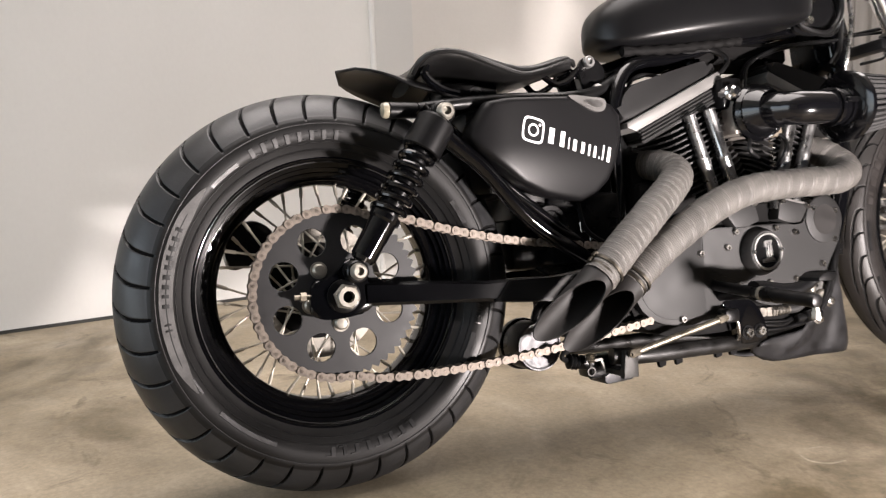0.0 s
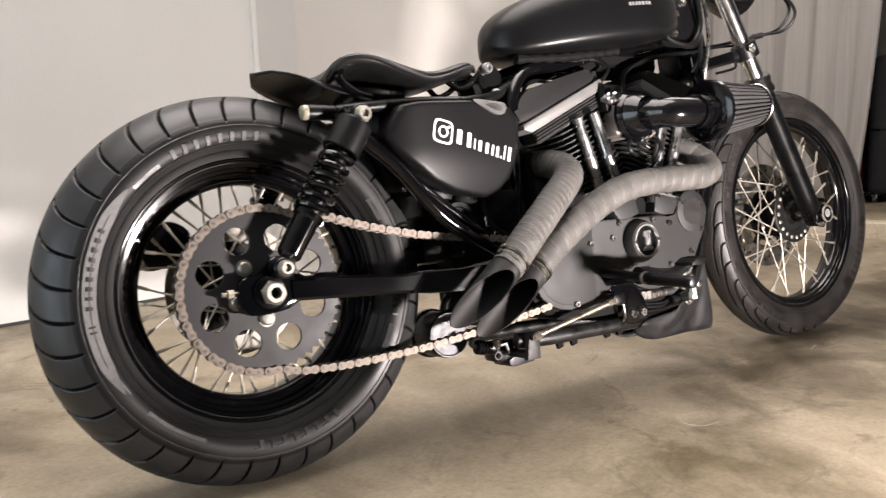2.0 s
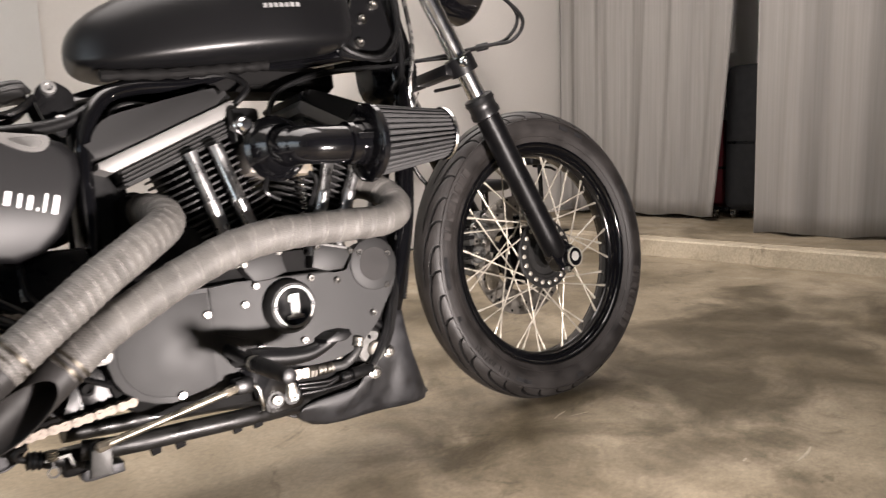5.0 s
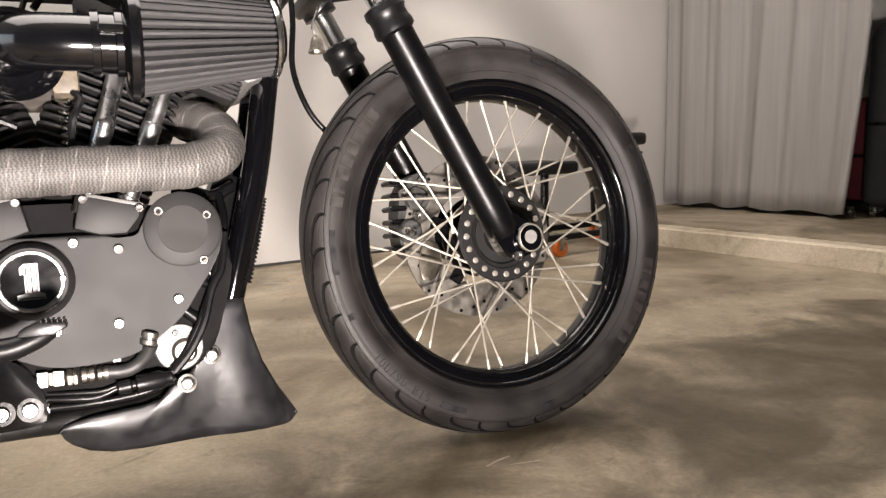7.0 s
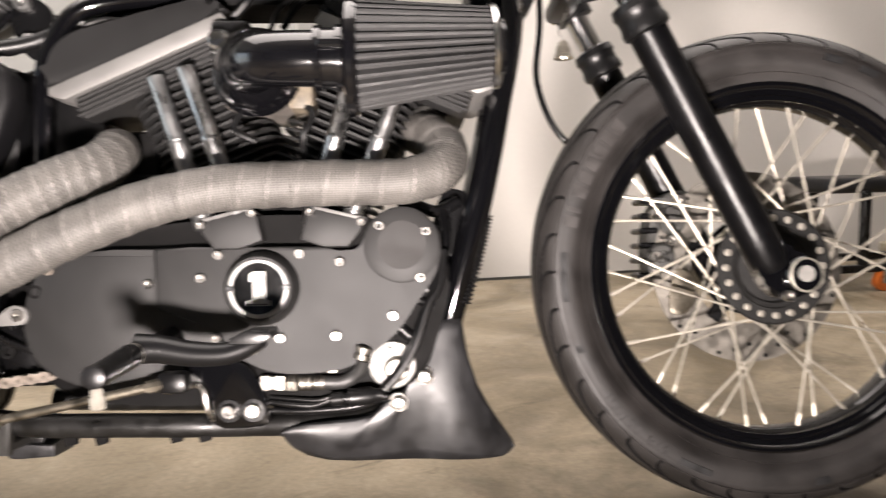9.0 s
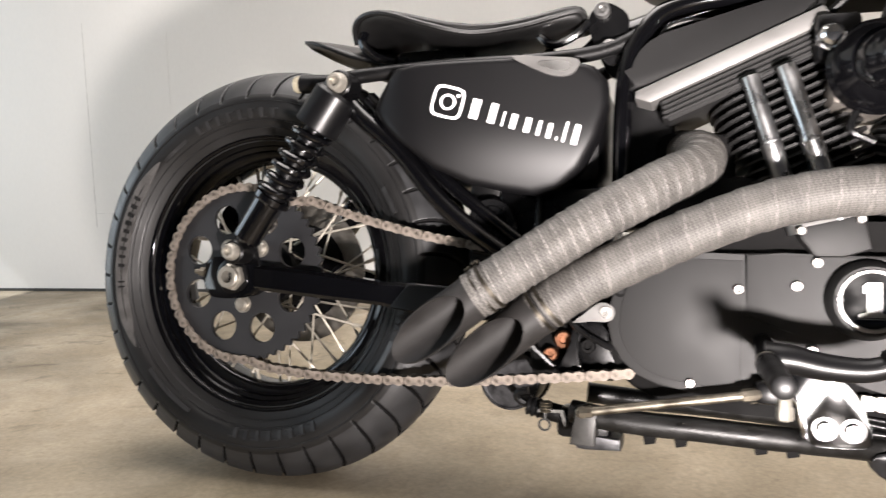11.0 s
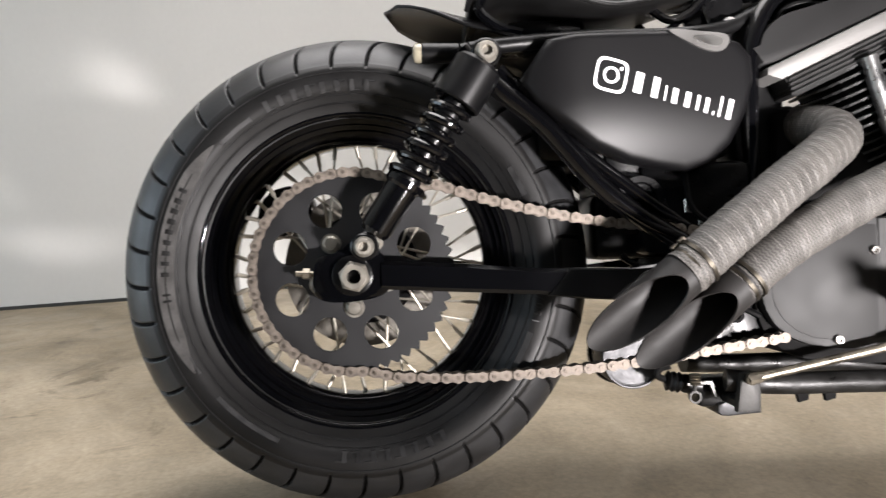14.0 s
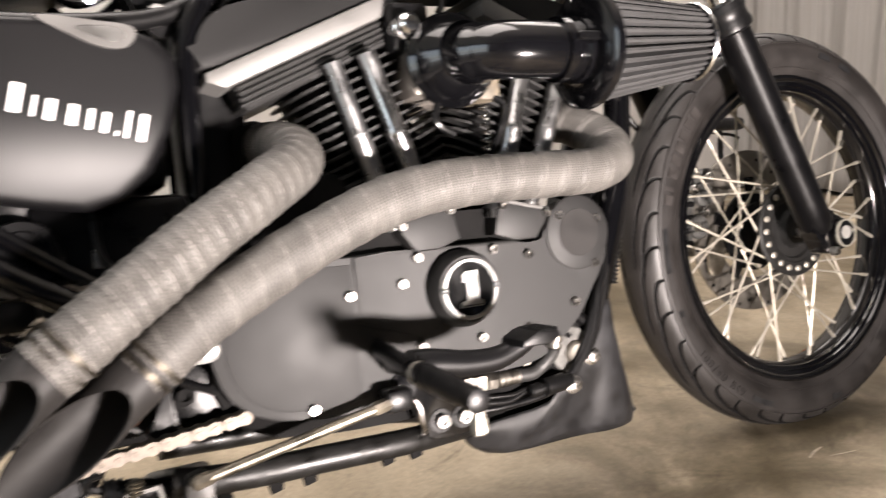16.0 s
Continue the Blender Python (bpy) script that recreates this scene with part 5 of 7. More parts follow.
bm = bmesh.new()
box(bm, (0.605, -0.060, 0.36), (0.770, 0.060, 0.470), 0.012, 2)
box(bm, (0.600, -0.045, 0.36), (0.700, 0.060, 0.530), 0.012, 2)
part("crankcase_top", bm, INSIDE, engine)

# push-rod tubes and tappet blocks
for top, foot in (((0.712, -0.090, 0.590), (0.772, -0.086, 0.395)), ((0.752, -0.098, 0.600), (0.820, -0.092, 0.395)), ((0.968, -0.098, 0.600), (0.908, -0.092, 0.395)), ((1.030, -0.090, 0.590), (0.955, -0.086, 0.395))):
    d = Vector(foot) - Vector(top)
    n = d.length
    bm = bmesh.new()
    lathe(bm, [(0, 0.0115), (n * 0.42, 0.0115), (n * 0.43, 0.0130), (n * 0.46, 0.0130), (n * 0.47, 0.0125), (n * 0.9, 0.0125), (n * 0.91, 0.0145), (n, 0.0145)], top, d, 18)
    part("push_rod_tube", bm, material("dull_chrome", (0.42, 0.42, 0.42), 0.30, metal=1.0, vary=0.15, scale=40) if "dull_chrome" not in bpy.data.materials else bpy.data.materials["dull_chrome"], engine, "chrome push-rod tube")
for flip, cx in ((1, 0.937), (-1, 0.806)):
    def tap(pts):
        return [(cx + flip * (x - 0.937), z) for x, z in pts]

    bm = bmesh.new()
    plate(bm, tap([(0.895, 0.376), (0.902, 0.408), (0.914, 0.416), (0.976, 0.401), (0.972, 0.386), (0.956, 0.366), (0.925, 0.366)]), -0.108, -0.060, 0.005)
    block = part("tappet_block", bm, WRINKLE, bike, "black tappet block with a bright top edge")
    bm = bmesh.new()
    plate(bm, tap([(0.903, 0.411), (0.914, 0.419), (0.978, 0.404), (0.975, 0.397)]), -0.106, -0.066, 0.001)
    part("tappet_plate", bm, BAND_METAL, block, "bare alloy gasket face")
    for x, z in ((0.908, 0.411), (0.972, 0.397)):
        bm = bmesh.new()
        bolt_shape(bm, (cx + flip * (x - 0.937), -0.108, z), RIGHT, 0.0052, 0.006)
        part("block_screw", bm, STEEL, block)

# gear cover and sprocket cover
bm = bmesh.new()
outline = [(0.7103, 0.3690), (0.660, 0.3690)] + [(0.590, 0.3650), (0.568, 0.348), (0.555, 0.326), (0.547, 0.300), (0.545, 0.272), (0.551, 0.248), (0.562, 0.229), (0.582, 0.211), (0.609, 0.199), (0.658, 0.192), (0.775, 0.190), (0.790, 0.200), (0.7914, 0.2655), (0.757, 0.2752), (0.7103, 0.2912)]
plate(bm, outline, -0.0985, -0.070, 0.0015)
sprocket_cover = part("sprocket_cover", bm, WRINKLE, bike, "wrinkle-black sprocket cover")
bm = bmesh.new()
inner = [(x + (0.66 - x) * 0.12, z + (0.28 - z) * 0.12) for x, z in outline[2:12]] + [(0.707, 0.205), (0.707, 0.36), (0.62, 0.362)]
plate(bm, inner, -0.0995, -0.090, 0.001)
part("cover_face", bm, WRINKLE, sprocket_cover)
bm = bmesh.new()
outline = [(0.711, 0.3690), (0.752, 0.3700), (0.915, 0.3680), (0.955, 0.360), (0.972, 0.366), (0.980, 0.390), (0.996, 0.405), (1.023, 0.410), (1.050, 0.402), (1.067, 0.384), (1.074, 0.357), (1.065, 0.330), (1.055, 0.312), (1.038, 0.288), (1.013, 0.254),
           (0.969, 0.221), (0.935, 0.209), (0.880, 0.206), (0.841, 0.214), (0.800, 0.236), (0.792, 0.266), (0.757, 0.276), (0.711, 0.292)]
soft = [(p.x, p.z) for p in spline([(x, 0, z) for x, z in outline[2:20]], 3)]
outline = outline[:2] + soft + outline[20:]
plate(bm, outline, -0.099, -0.070, 0.0025)
gear_cover = part("gear_cover", bm, WRINKLE, bike, "wrinkle-black gear case cover with plated screws")
bm = bmesh.new()
lathe(bm, [(0, 0.049), (0.003, 0.049), (0.005, 0.046), (0.005, 0.0004)], (1.0235, -0.099, 0.3675), RIGHT, 40)
part("cover_boss", bm, WRINKLE, gear_cover)
bm = bmesh.new()
lathe(bm, [(0, 0.0315), (0.0008, 0.0311), (0.0008, 0.0004)], (1.0235, -0.1038, 0.3675), RIGHT, 40)
part("boss_disc", bm, TIP, gear_cover)
for x, z in ((0.790, 0.359), (0.768, 0.330), (0.893, 0.3585), (0.944, 0.347), (0.9945, 0.392), (1.054, 0.384), (1.046, 0.325), (1.010, 0.277), (0.937, 0.2535), (0.867, 0.252), (0.786, 0.254), (0.7025, 0.324), (0.648, 0.205)):
    bm = bmesh.new()
    bolt_shape(bm, (x, -0.0985, z), RIGHT, 0.0063, 0.0075)
    part("cover_screw", bm, STEEL, gear_cover, "plated socket screw")
bm = bmesh.new()
lathe(bm, [(0, 0.0475), (0.008, 0.0465), (0.016, 0.0430), (0.020, 0.0415), (0.022, 0.040)], (0.845, -0.101, 0.316), RIGHT, 48)
points_cover = part("points_cover", bm, WRINKLE, bike, "round black cover with a chrome ring badge")
bm = bmesh.new()
lathe(bm, [(0.020, 0.0372), (0.0235, 0.0368), (0.0250, 0.0360), (0.0250, 0.0328), (0.0225, 0.0318), (0.020, 0.0318)], (0.845, -0.101, 0.316), RIGHT, 48, closed=True)
part("badge_ring", bm, ALU, points_cover, "polished chrome ring")
bm = bmesh.new()
lathe(bm, [(0.0215, 0.0322), (0.0226, 0.0318), (0.0232, 0.0150), (0.0234, 0.0004)], (0.845, -0.101, 0.316), RIGHT, 48)
part("badge_disc", bm, material("polished_black_glass", (0.004, 0.004, 0.004), 0.12, coat=0.6, vary=0.1, scale=20, bump=0.0, spec=0.9), points_cover, "polished black badge face")
bm = bmesh.new()
one = [(-0.0105, 0.0150), (-0.006, 0.0185), (0.0085, 0.0185), (0.0085, -0.0110), (0.0145, -0.0130), (0.0145, -0.0180), (-0.0145, -0.0180), (-0.0145, -0.0130), (-0.0060, -0.0110), (-0.0060, 0.0085), (-0.0105, 0.0075)]
plate(bm, [(0.845 + x * 1.02, 0.316 + z * 1.17) for x, z in one], -0.1275, -0.121)
part("badge_shape", bm, ALU, points_cover, "bright block-shaped badge centre")
for x0, x1, z0, z1 in ((-0.0046, -0.0036, -0.012, 0.016), (0.0008, 0.0018, -0.012, 0.0180), (0.0062, 0.0072, -0.012, 0.016), (-0.013, 0.013, -0.0196, -0.0188)):
    bm = bmesh.new()
    box(bm, (0.845 + x0, -0.1282, 0.316 + z0), (0.845 + x1, -0.127, 0.316 + z1))
    part("badge_groove", bm, GLOSS, points_cover)
for x in (-0.0345, 0.0345):
    bm = bmesh.new()
    bolt_shape(bm, (0.845 + x, -0.1255, 0.317), RIGHT, 0.0040, 0.0025)
    part("badge_screw", bm, CHROME, points_cover)

# ---- exhaust: two wrapped pipes with slash-cut ends ----
def wrap_material(turn_width, edge_width, frayed):
    """Woven heat tape: herringbone threads and a paler frayed edge at every turn."""
    m = bpy.data.materials.new("woven_exhaust_wrap")
    m.use_nodes = True
    nt = m.node_tree
    b = nt.nodes["Principled BSDF"]
    tc = nt.nodes.new("ShaderNodeTexCoord")
    uv = nt.nodes.new("ShaderNodeSeparateXYZ")
    nt.links.new(tc.outputs["UV"], uv.inputs[0])

    def calc(op, a, c=None, d=None):
        """One arithmetic node; numbers or sockets in."""
        n = nt.nodes.new("ShaderNodeMath")
        n.operation = op
        for slot, v in enumerate((a, c, d)):
            if v is None:
                continue
            if isinstance(v, (int, float)):
                n.inputs[slot].default_value = v
            else:
                nt.links.new(v, n.inputs[slot])
        return n.outputs[0]

    def wrap_noise(scale, detail):
        n = nt.nodes.new("ShaderNodeTexNoise")
        n.inputs["Scale"].default_value, n.inputs["Detail"].default_value = scale, detail
        nt.links.new(tc.outputs["Object"], n.inputs["Vector"])
        return n.outputs[0]

    # u: metres along the pipe; v: turns round it; a herringbone weave, and the pale frayed edge of each turn
    along, around = uv.outputs[0], uv.outputs[1]
    coarse, fine = wrap_noise(26, 5), wrap_noise(700, 3)
    zig = calc("PINGPONG", calc("MULTIPLY", around, 24.0), 0.5)
    ripple = calc("SINE", calc("MULTIPLY", calc("ADD", calc("MULTIPLY", along, 220.0), calc("MULTIPLY_ADD", wrap_noise(60, 3), 1.3, calc("MULTIPLY", zig, 0.8))), 6.2832))
    strand = calc("SINE", calc("MULTIPLY", around, 6.2832 * 60))
    weave = calc("ADD", calc("MULTIPLY_ADD", ripple, 0.27, 0.5), calc("MULTIPLY", strand, 0.12))
    ph = calc("FRACT", calc("ADD", calc("MULTIPLY", along, 1 / turn_width), calc("ADD", around, calc("MULTIPLY", coarse, 0.30))))
    hem = calc("SUBTRACT", 1.0, calc("MINIMUM", calc("MULTIPLY", calc("ABSOLUTE", calc("SUBTRACT", ph, 0.93)), edge_width), 1.0))
    hem = calc("MULTIPLY", hem, calc("MULTIPLY", wrap_noise(130, 3), 1.5))
    tone = calc("ADD", calc("MULTIPLY", weave, 0.62), calc("ADD", calc("MULTIPLY", hem, 0.30), calc("MULTIPLY_ADD", coarse, 0.55, -0.27)))
    ramp = nt.nodes.new("ShaderNodeValToRGB")
    ramp.color_ramp.elements[0].position, ramp.color_ramp.elements[0].color = 0.0, (0.017, 0.0158, 0.0144, 1)
    ramp.color_ramp.elements[1].position, ramp.color_ramp.elements[1].color = 1.0, (0.148, 0.139, 0.128, 1)
    nt.links.new(tone, ramp.inputs[0])
    thread = nt.nodes.new("ShaderNodeMix")
    thread.data_type = "RGBA"
    thread.inputs[7].default_value = (0.29, 0.277, 0.256, 1)
    nt.links.new(calc("MULTIPLY", calc("MULTIPLY", calc("POWER", hem, 1.5), frayed), calc("GREATER_THAN", wrap_noise(230, 2), 0.48)), thread.inputs[0])
    nt.links.new(ramp.outputs[0], thread.inputs[6])
    nt.links.new(thread.outputs[2], b.inputs["Base Color"])
    b.inputs["Roughness"].default_value = 0.62
    b.inputs["Metallic"].default_value = 0.15
    b.inputs["Specular IOR Level"].default_value = 0.45
    bp = nt.nodes.new("ShaderNodeBump")
    bp.inputs["Strength"].default_value, bp.inputs["Distance"].default_value = 0.55, 0.0010
    nt.links.new(calc("ADD", weave, calc("ADD", calc("MULTIPLY", fine, 0.35), calc("MULTIPLY", hem, 0.5))), bp.inputs["Height"])
    nt.links.new(bp.outputs[0], b.inputs["Normal"])
    return m


def wrapped_pipe(pts, r, label, turn_width, edge_width, frayed):
    """A pipe wound in overlapping tape: the winding climbs a little at every turn."""
    raw_path = spline(pts, 60)
    path, run, want = [raw_path[0]], 0.0, 0.002
    for p, q in zip(raw_path, raw_path[1:]):
        d = (q - p).length
        run += d
        if run >= want:
            path.append(q)
            want += 0.002
    n, up, verts, faces = 36, None, [], []
    rnd = random.Random(len(pts))
    lift = [rnd.uniform(0.6, 1.3) for _ in range(200)]
    for i, p in enumerate(path):
        d = (path[min(i + 1, len(path) - 1)] - path[max(i - 1, 0)]).normalized()
        u = d.orthogonal() if up is None else up - d * up.dot(d)
        up = u.normalized()
        w = d.cross(up)
        for k in range(n):
            a = 2 * math.pi * k / n
            turn = (i * 0.002) / turn_width + k / n
            ph = turn % 1
            rr = r + 0.0015 * (ph - 0.5) * lift[int(turn) % 200] + 0.0003 * math.sin(5 * a + i * 0.11)
            verts.append(tuple(p + (up * math.cos(a) + w * math.sin(a)) * rr))
    for i in range(len(path) - 1):
        for k in range(n):
            j = (k + 1) % n
            faces.append((i * n + k, i * n + j, (i + 1) * n + j, (i + 1) * n + k))
    ob = raw("exhaust_pipe", verts, faces, wrap_material(turn_width, edge_width, frayed), bike, label)
    layer = ob.data.uv_layers.new(name="tape")
    coords = []
    for i in range(len(path) - 1):
        for k in range(n):
            for du, dv in ((0, 0), (0, 1), (1, 1), (1, 0)):
                coords += [(i + du) * 0.002, (k + dv) / n]
    layer.data.foreach_set("uv", coords)
    return ob


def slash_end(parent, start, axis, r, outer, inner):
    """A tube whose end is cut aslant, its mouth facing the machine's right."""
    axis = Vector(axis).normalized()
    y = Vector((0, 1, 0))
    y = (y - axis * y.dot(axis)).normalized()
    x = axis.cross(y)
    bm = bmesh.new()
    n, rows = 40, []
    for rr, kind in ((r, 0), (r, 1), (r - 0.0022, 1), (r - 0.0022, 0)):
        row = []
        for k in range(n):
            a = 2 * math.pi * k / n
            far = outer + (inner - outer) * (0.5 + 0.5 * math.cos(a)) if kind else 0.0
            row.append(bm.verts.new(Vector(start) + axis * far + (y * math.cos(a) + x * math.sin(a)) * rr))
        rows.append(row)
    for p, q in zip(rows, rows[1:]):
        for k in range(n):
            bm.faces.new((p[k], p[(k + 1) % n], q[(k + 1) % n], q[k]))
    bm.faces.new(rows[3])
    return part("muffler_tip", bm, TIP, parent, "matte black slash-cut exhaust end", angle=40)


def band_clamp(parent, at, axis, r):
    axis = Vector(axis).normalized()
    bm = bmesh.new()
    lathe(bm, [(-0.0024, r), (-0.0024, r + 0.0013), (0.0024, r + 0.0013), (0.0024, r)], at, axis, 36, closed=True)
    part("band_clamp", bm, CLAMP, parent, "steel band clamp")
    bm = bmesh.new()
    side = axis.cross(Vector((0, 1, 0))).normalized() * -1
    box(bm, (-0.005, -0.004, -0.003), (0.005, 0.004, 0.003), 0.001, 1, Matrix.Translation(Vector(at) + side * (r + 0.0025)) @ axis.to_track_quat("X", "Z").to_matrix().to_4x4())
    part("clamp_screw", bm, CLAMP, parent)


front_pipe = wrapped_pipe([(1.040, -0.020, 0.528), (1.065, -0.055, 0.514), (1.082, -0.090, 0.490), (1.076, -0.120, 0.463), (1.038, -0.134, 0.447), (0.977, -0.138, 0.444), (0.914, -0.142, 0.444), (0.850, -0.147, 0.442), (0.783, -0.152, 0.436),
                           (0.716, -0.158, 0.419), (0.648, -0.167, 0.392), (0.580, -0.176, 0.359), (0.520, -0.185, 0.326), (0.468, -0.192, 0.289)], 0.0285, "front exhaust pipe wound in grey-brown heat tape", 0.034, 26.0, 0.45)
rear_pipe = wrapped_pipe([(0.632, -0.015, 0.502), (0.645, -0.050, 0.502), (0.657, -0.085, 0.493), (0.650, -0.115, 0.474), (0.610, -0.145, 0.450), (0.548, -0.172, 0.413), (0.479, -0.194, 0.367), (0.411, -0.212, 0.319), (0.395, -0.215, 0.308)], 0.0295, "rear exhaust pipe wound in grey-brown heat tape", 0.0155, 16.0, 0.9)
for pipe, start, axis, outer, inner in ((front_pipe, (0.478, -0.191, 0.297), (-0.125, -0.006, -0.100), 0.029, 0.162), (rear_pipe, (0.411, -0.212, 0.319), (-0.066, -0.004, -0.0495), 0.028, 0.157)):
    slash_end(pipe, start, axis, 0.0290, outer, inner)
    a = Vector(axis).normalized()
    band_clamp(pipe, Vector(start) + a * 0.006, a, 0.0290)
    band_clamp(pipe, Vector(start) - a * 0.006, a, 0.0303)
for at, axis in (((1.058, -0.022, 0.527), (0.5, -0.75, -0.35)), ((0.634, -0.018, 0.502), (0.3, -0.95, 0.0))):
    bm = bmesh.new()
    lathe(bm, [(-0.012, 0.030), (-0.008, 0.036), (0.0, 0.036), (0.004, 0.030)], at, axis, 28)
    part("exhaust_flange", bm, IRON_DARK, engine, "dark steel exhaust flange")
bm = bmesh.new()
tab = closed_curve([(0.500, 0.2740), (0.515, 0.2860), (0.533, 0.3010), (0.549, 0.2990), (0.554, 0.2880), (0.547, 0.2775), (0.524, 0.2765)], 4)
plate(bm, tab, -0.106, -0.100, 0.001)
tab = part("exhaust_bracket", bm, BAND_METAL, bike, "bare aluminium exhaust bracket")
bm = bmesh.new()
lathe(bm, [(0, 0.0075), (0.004, 0.0075), (0.004, 0.004), (0.001, 0.0035), (0.001, 0.0003)], (0.5430, -0.106, 0.2890), RIGHT, 16)
part("bracket_bolt", bm, STEEL, tab)

bm = bmesh.new()
plate(bm, closed_curve([(1.060, 0.325), (1.066, 0.400), (1.085, 0.445), (1.125, 0.430), (1.120, 0.385), (1.098, 0.320)], 4), -0.030, 0.030, 0.004)
part("engine_mount", bm, BLACK, engine, "black front engine mount")
bm = bmesh.new()
sweep(bm, spline([(1.020, -0.045, 0.426), (1.045, -0.052, 0.420), (1.071, -0.052, 0.413), (1.100, -0.045, 0.426)], 8), 0.0085, 10)
sweep(bm, spline([(1.078, -0.055, 0.415), (1.082, -0.062, 0.385), (1.080, -0.066, 0.355)], 8), 0.0060, 10)
part("mount_stay", bm, BLACK, engine, "black bent stay")

# ---- intake with a cone filter ----
CONE_Y = -0.212
bm = bmesh.new()
path = spline([(0.848, -0.07, 0.588), (0.846, -0.12, 0.586), (0.849, -0.165, 0.583), (0.866, -0.200, 0.580), (0.900, CONE_Y, 0.578), (0.952, CONE_Y, 0.578)], 8)
sweep(bm, path, [0.034] * 20 + [0.0315] * (len(path) - 20), 28)
intake = part("intake_elbow", bm, GLOSS, bike, "gloss black intake elbow with a cone air filter")
bm = bmesh.new()
lathe(bm, [(0, 0.044), (0.010, 0.054), (0.020, 0.056), (0.028, 0.050), (0.034, 0.052), (0.046, 0.046), (0.060, 0.036)], (0.848, -0.105, 0.586), RIGHT, 36)
part("intake_bellows", bm, GLOSS, intake, "gloss black round intake base")
bm = bmesh.new()
lathe(bm, [(-0.004, 0.030), (-0.004, 0.0365), (0.004, 0.037), (0.005, 0.034), (0.020, 0.034), (0.021, 0.0375), (0.028, 0.0375), (0.030, 0.033)], (0.936, CONE_Y, 0.578), (1, 0, 0), 36)
part("hose_collar", bm, GLOSS, intake)
bm = bmesh.new()
box(bm, (0.938, CONE_Y - 0.042, 0.580), (0.966, CONE_Y - 0.034, 0.590), 0.002)
part("collar_clamp", bm, BLACK, intake, "dark worm-drive clamp")
bm = bmesh.new()
lathe(bm, [(0, 0.034), (0.002, 0.058), (0.006, 0.066), (0.014, 0.067), (0.018, 0.064), (0.020, 0.05)], (0.964, CONE_Y, 0.578), (1, 0, 0), 44)
part("filter_base", bm, GLOSS, intake, "black rubber filter base ring")
bm = bmesh.new()
rings = []
pleats = 34
for x, r in ((0.980, 0.0625), (1.132, 0.0445)):
    ring = []
    for k in range(pleats * 4):
        a = 2 * math.pi * k / (pleats * 4)
        depth = (0.0, 0.12, 1.0, 0.12)[k % 4]
        rr = r - 0.0115 * depth
        ring.append(bm.verts.new((x, CONE_Y + rr * math.sin(a), 0.580 + (x - 0.98) * 0.06 + rr * math.cos(a))))
    rings.append(ring)
m = pleats * 4
for k in range(m):
    bm.faces.new((rings[0][k], rings[0][(k + 1) % m], rings[1][(k + 1) % m], rings[1][k]))
part("filter_pleats", bm, material("filter_fabric", (0.0095, 0.0093, 0.0096), 0.75, vary=0.25, scale=60, grain=600, bump=0.3), intake, "dark grey pleated cone air filter", smooth=False)
bm = bmesh.new()
lathe(bm, [(0, 0.044), (0.001, 0.047), (0.007, 0.047), (0.009, 0.044), (0.010, 0.034), (0.016, 0.030), (0.017, 0.0004)], (1.131, CONE_Y, 0.589), (1, 0, 0.05), 44)
part("filter_cap", bm, GLOSS, intake, "black filter end cap")
bm = bmesh.new()
lathe(bm, [(0, 0.0468), (0.003, 0.0485), (0.006, 0.0468)], (1.132, CONE_Y, 0.589), (1, 0, 0.05), 44, closed=True)
part("cap_ring", bm, CHROME, intake, "chrome ring")
bm = bmesh.new()
box(bm, (0.800, -0.115, 0.545), (0.885, 0.04, 0.635), 0.012, 2)
carb = part("carburettor", bm, material("cast_alloy", (0.22, 0.20, 0.18), 0.5, metal=0.7, vary=0.25, scale=40, grain=300, bump=0.2), bike, "dull cast alloy carburettor")
for pts, mat in (([(0.885, -0.10, 0.56), (0.915, -0.12, 0.535), (0.905, -0.13, 0.505), (0.90, -0.10, 0.47)], PLASTIC), ([(0.83, -0.12, 0.545), (0.82, -0.125, 0.515), (0.845, -0.12, 0.50)], PLASTIC)):
    tube("fuel_line", pts, 0.0045, mat, carb, n=6, steps=8)
bm = bmesh.new()
coil = []
for k in range(121):
    a = 2 * math.pi * 9 * k / 120
    coil.append(Vector((0.897 + 0.0055 * math.cos(a), -0.105 + 0.0055 * math.sin(a), 0.535 - 0.085 * k / 120)))
sweep(bm, coil, 0.0014, 6)
part("hose_spring", bm, STEEL, carb, "bright coil spring")
bm = bmesh.new()
box(bm, (0.885, -0.118, 0.540), (0.916, -0.06, 0.576), 0.006, 2)
part("brass_fitting", bm, material("aged_tan_plastic", (0.105, 0.086, 0.060), 0.65, vary=0.35, scale=90, grain=300, bump=0.1), carb, "tan plastic fitting")

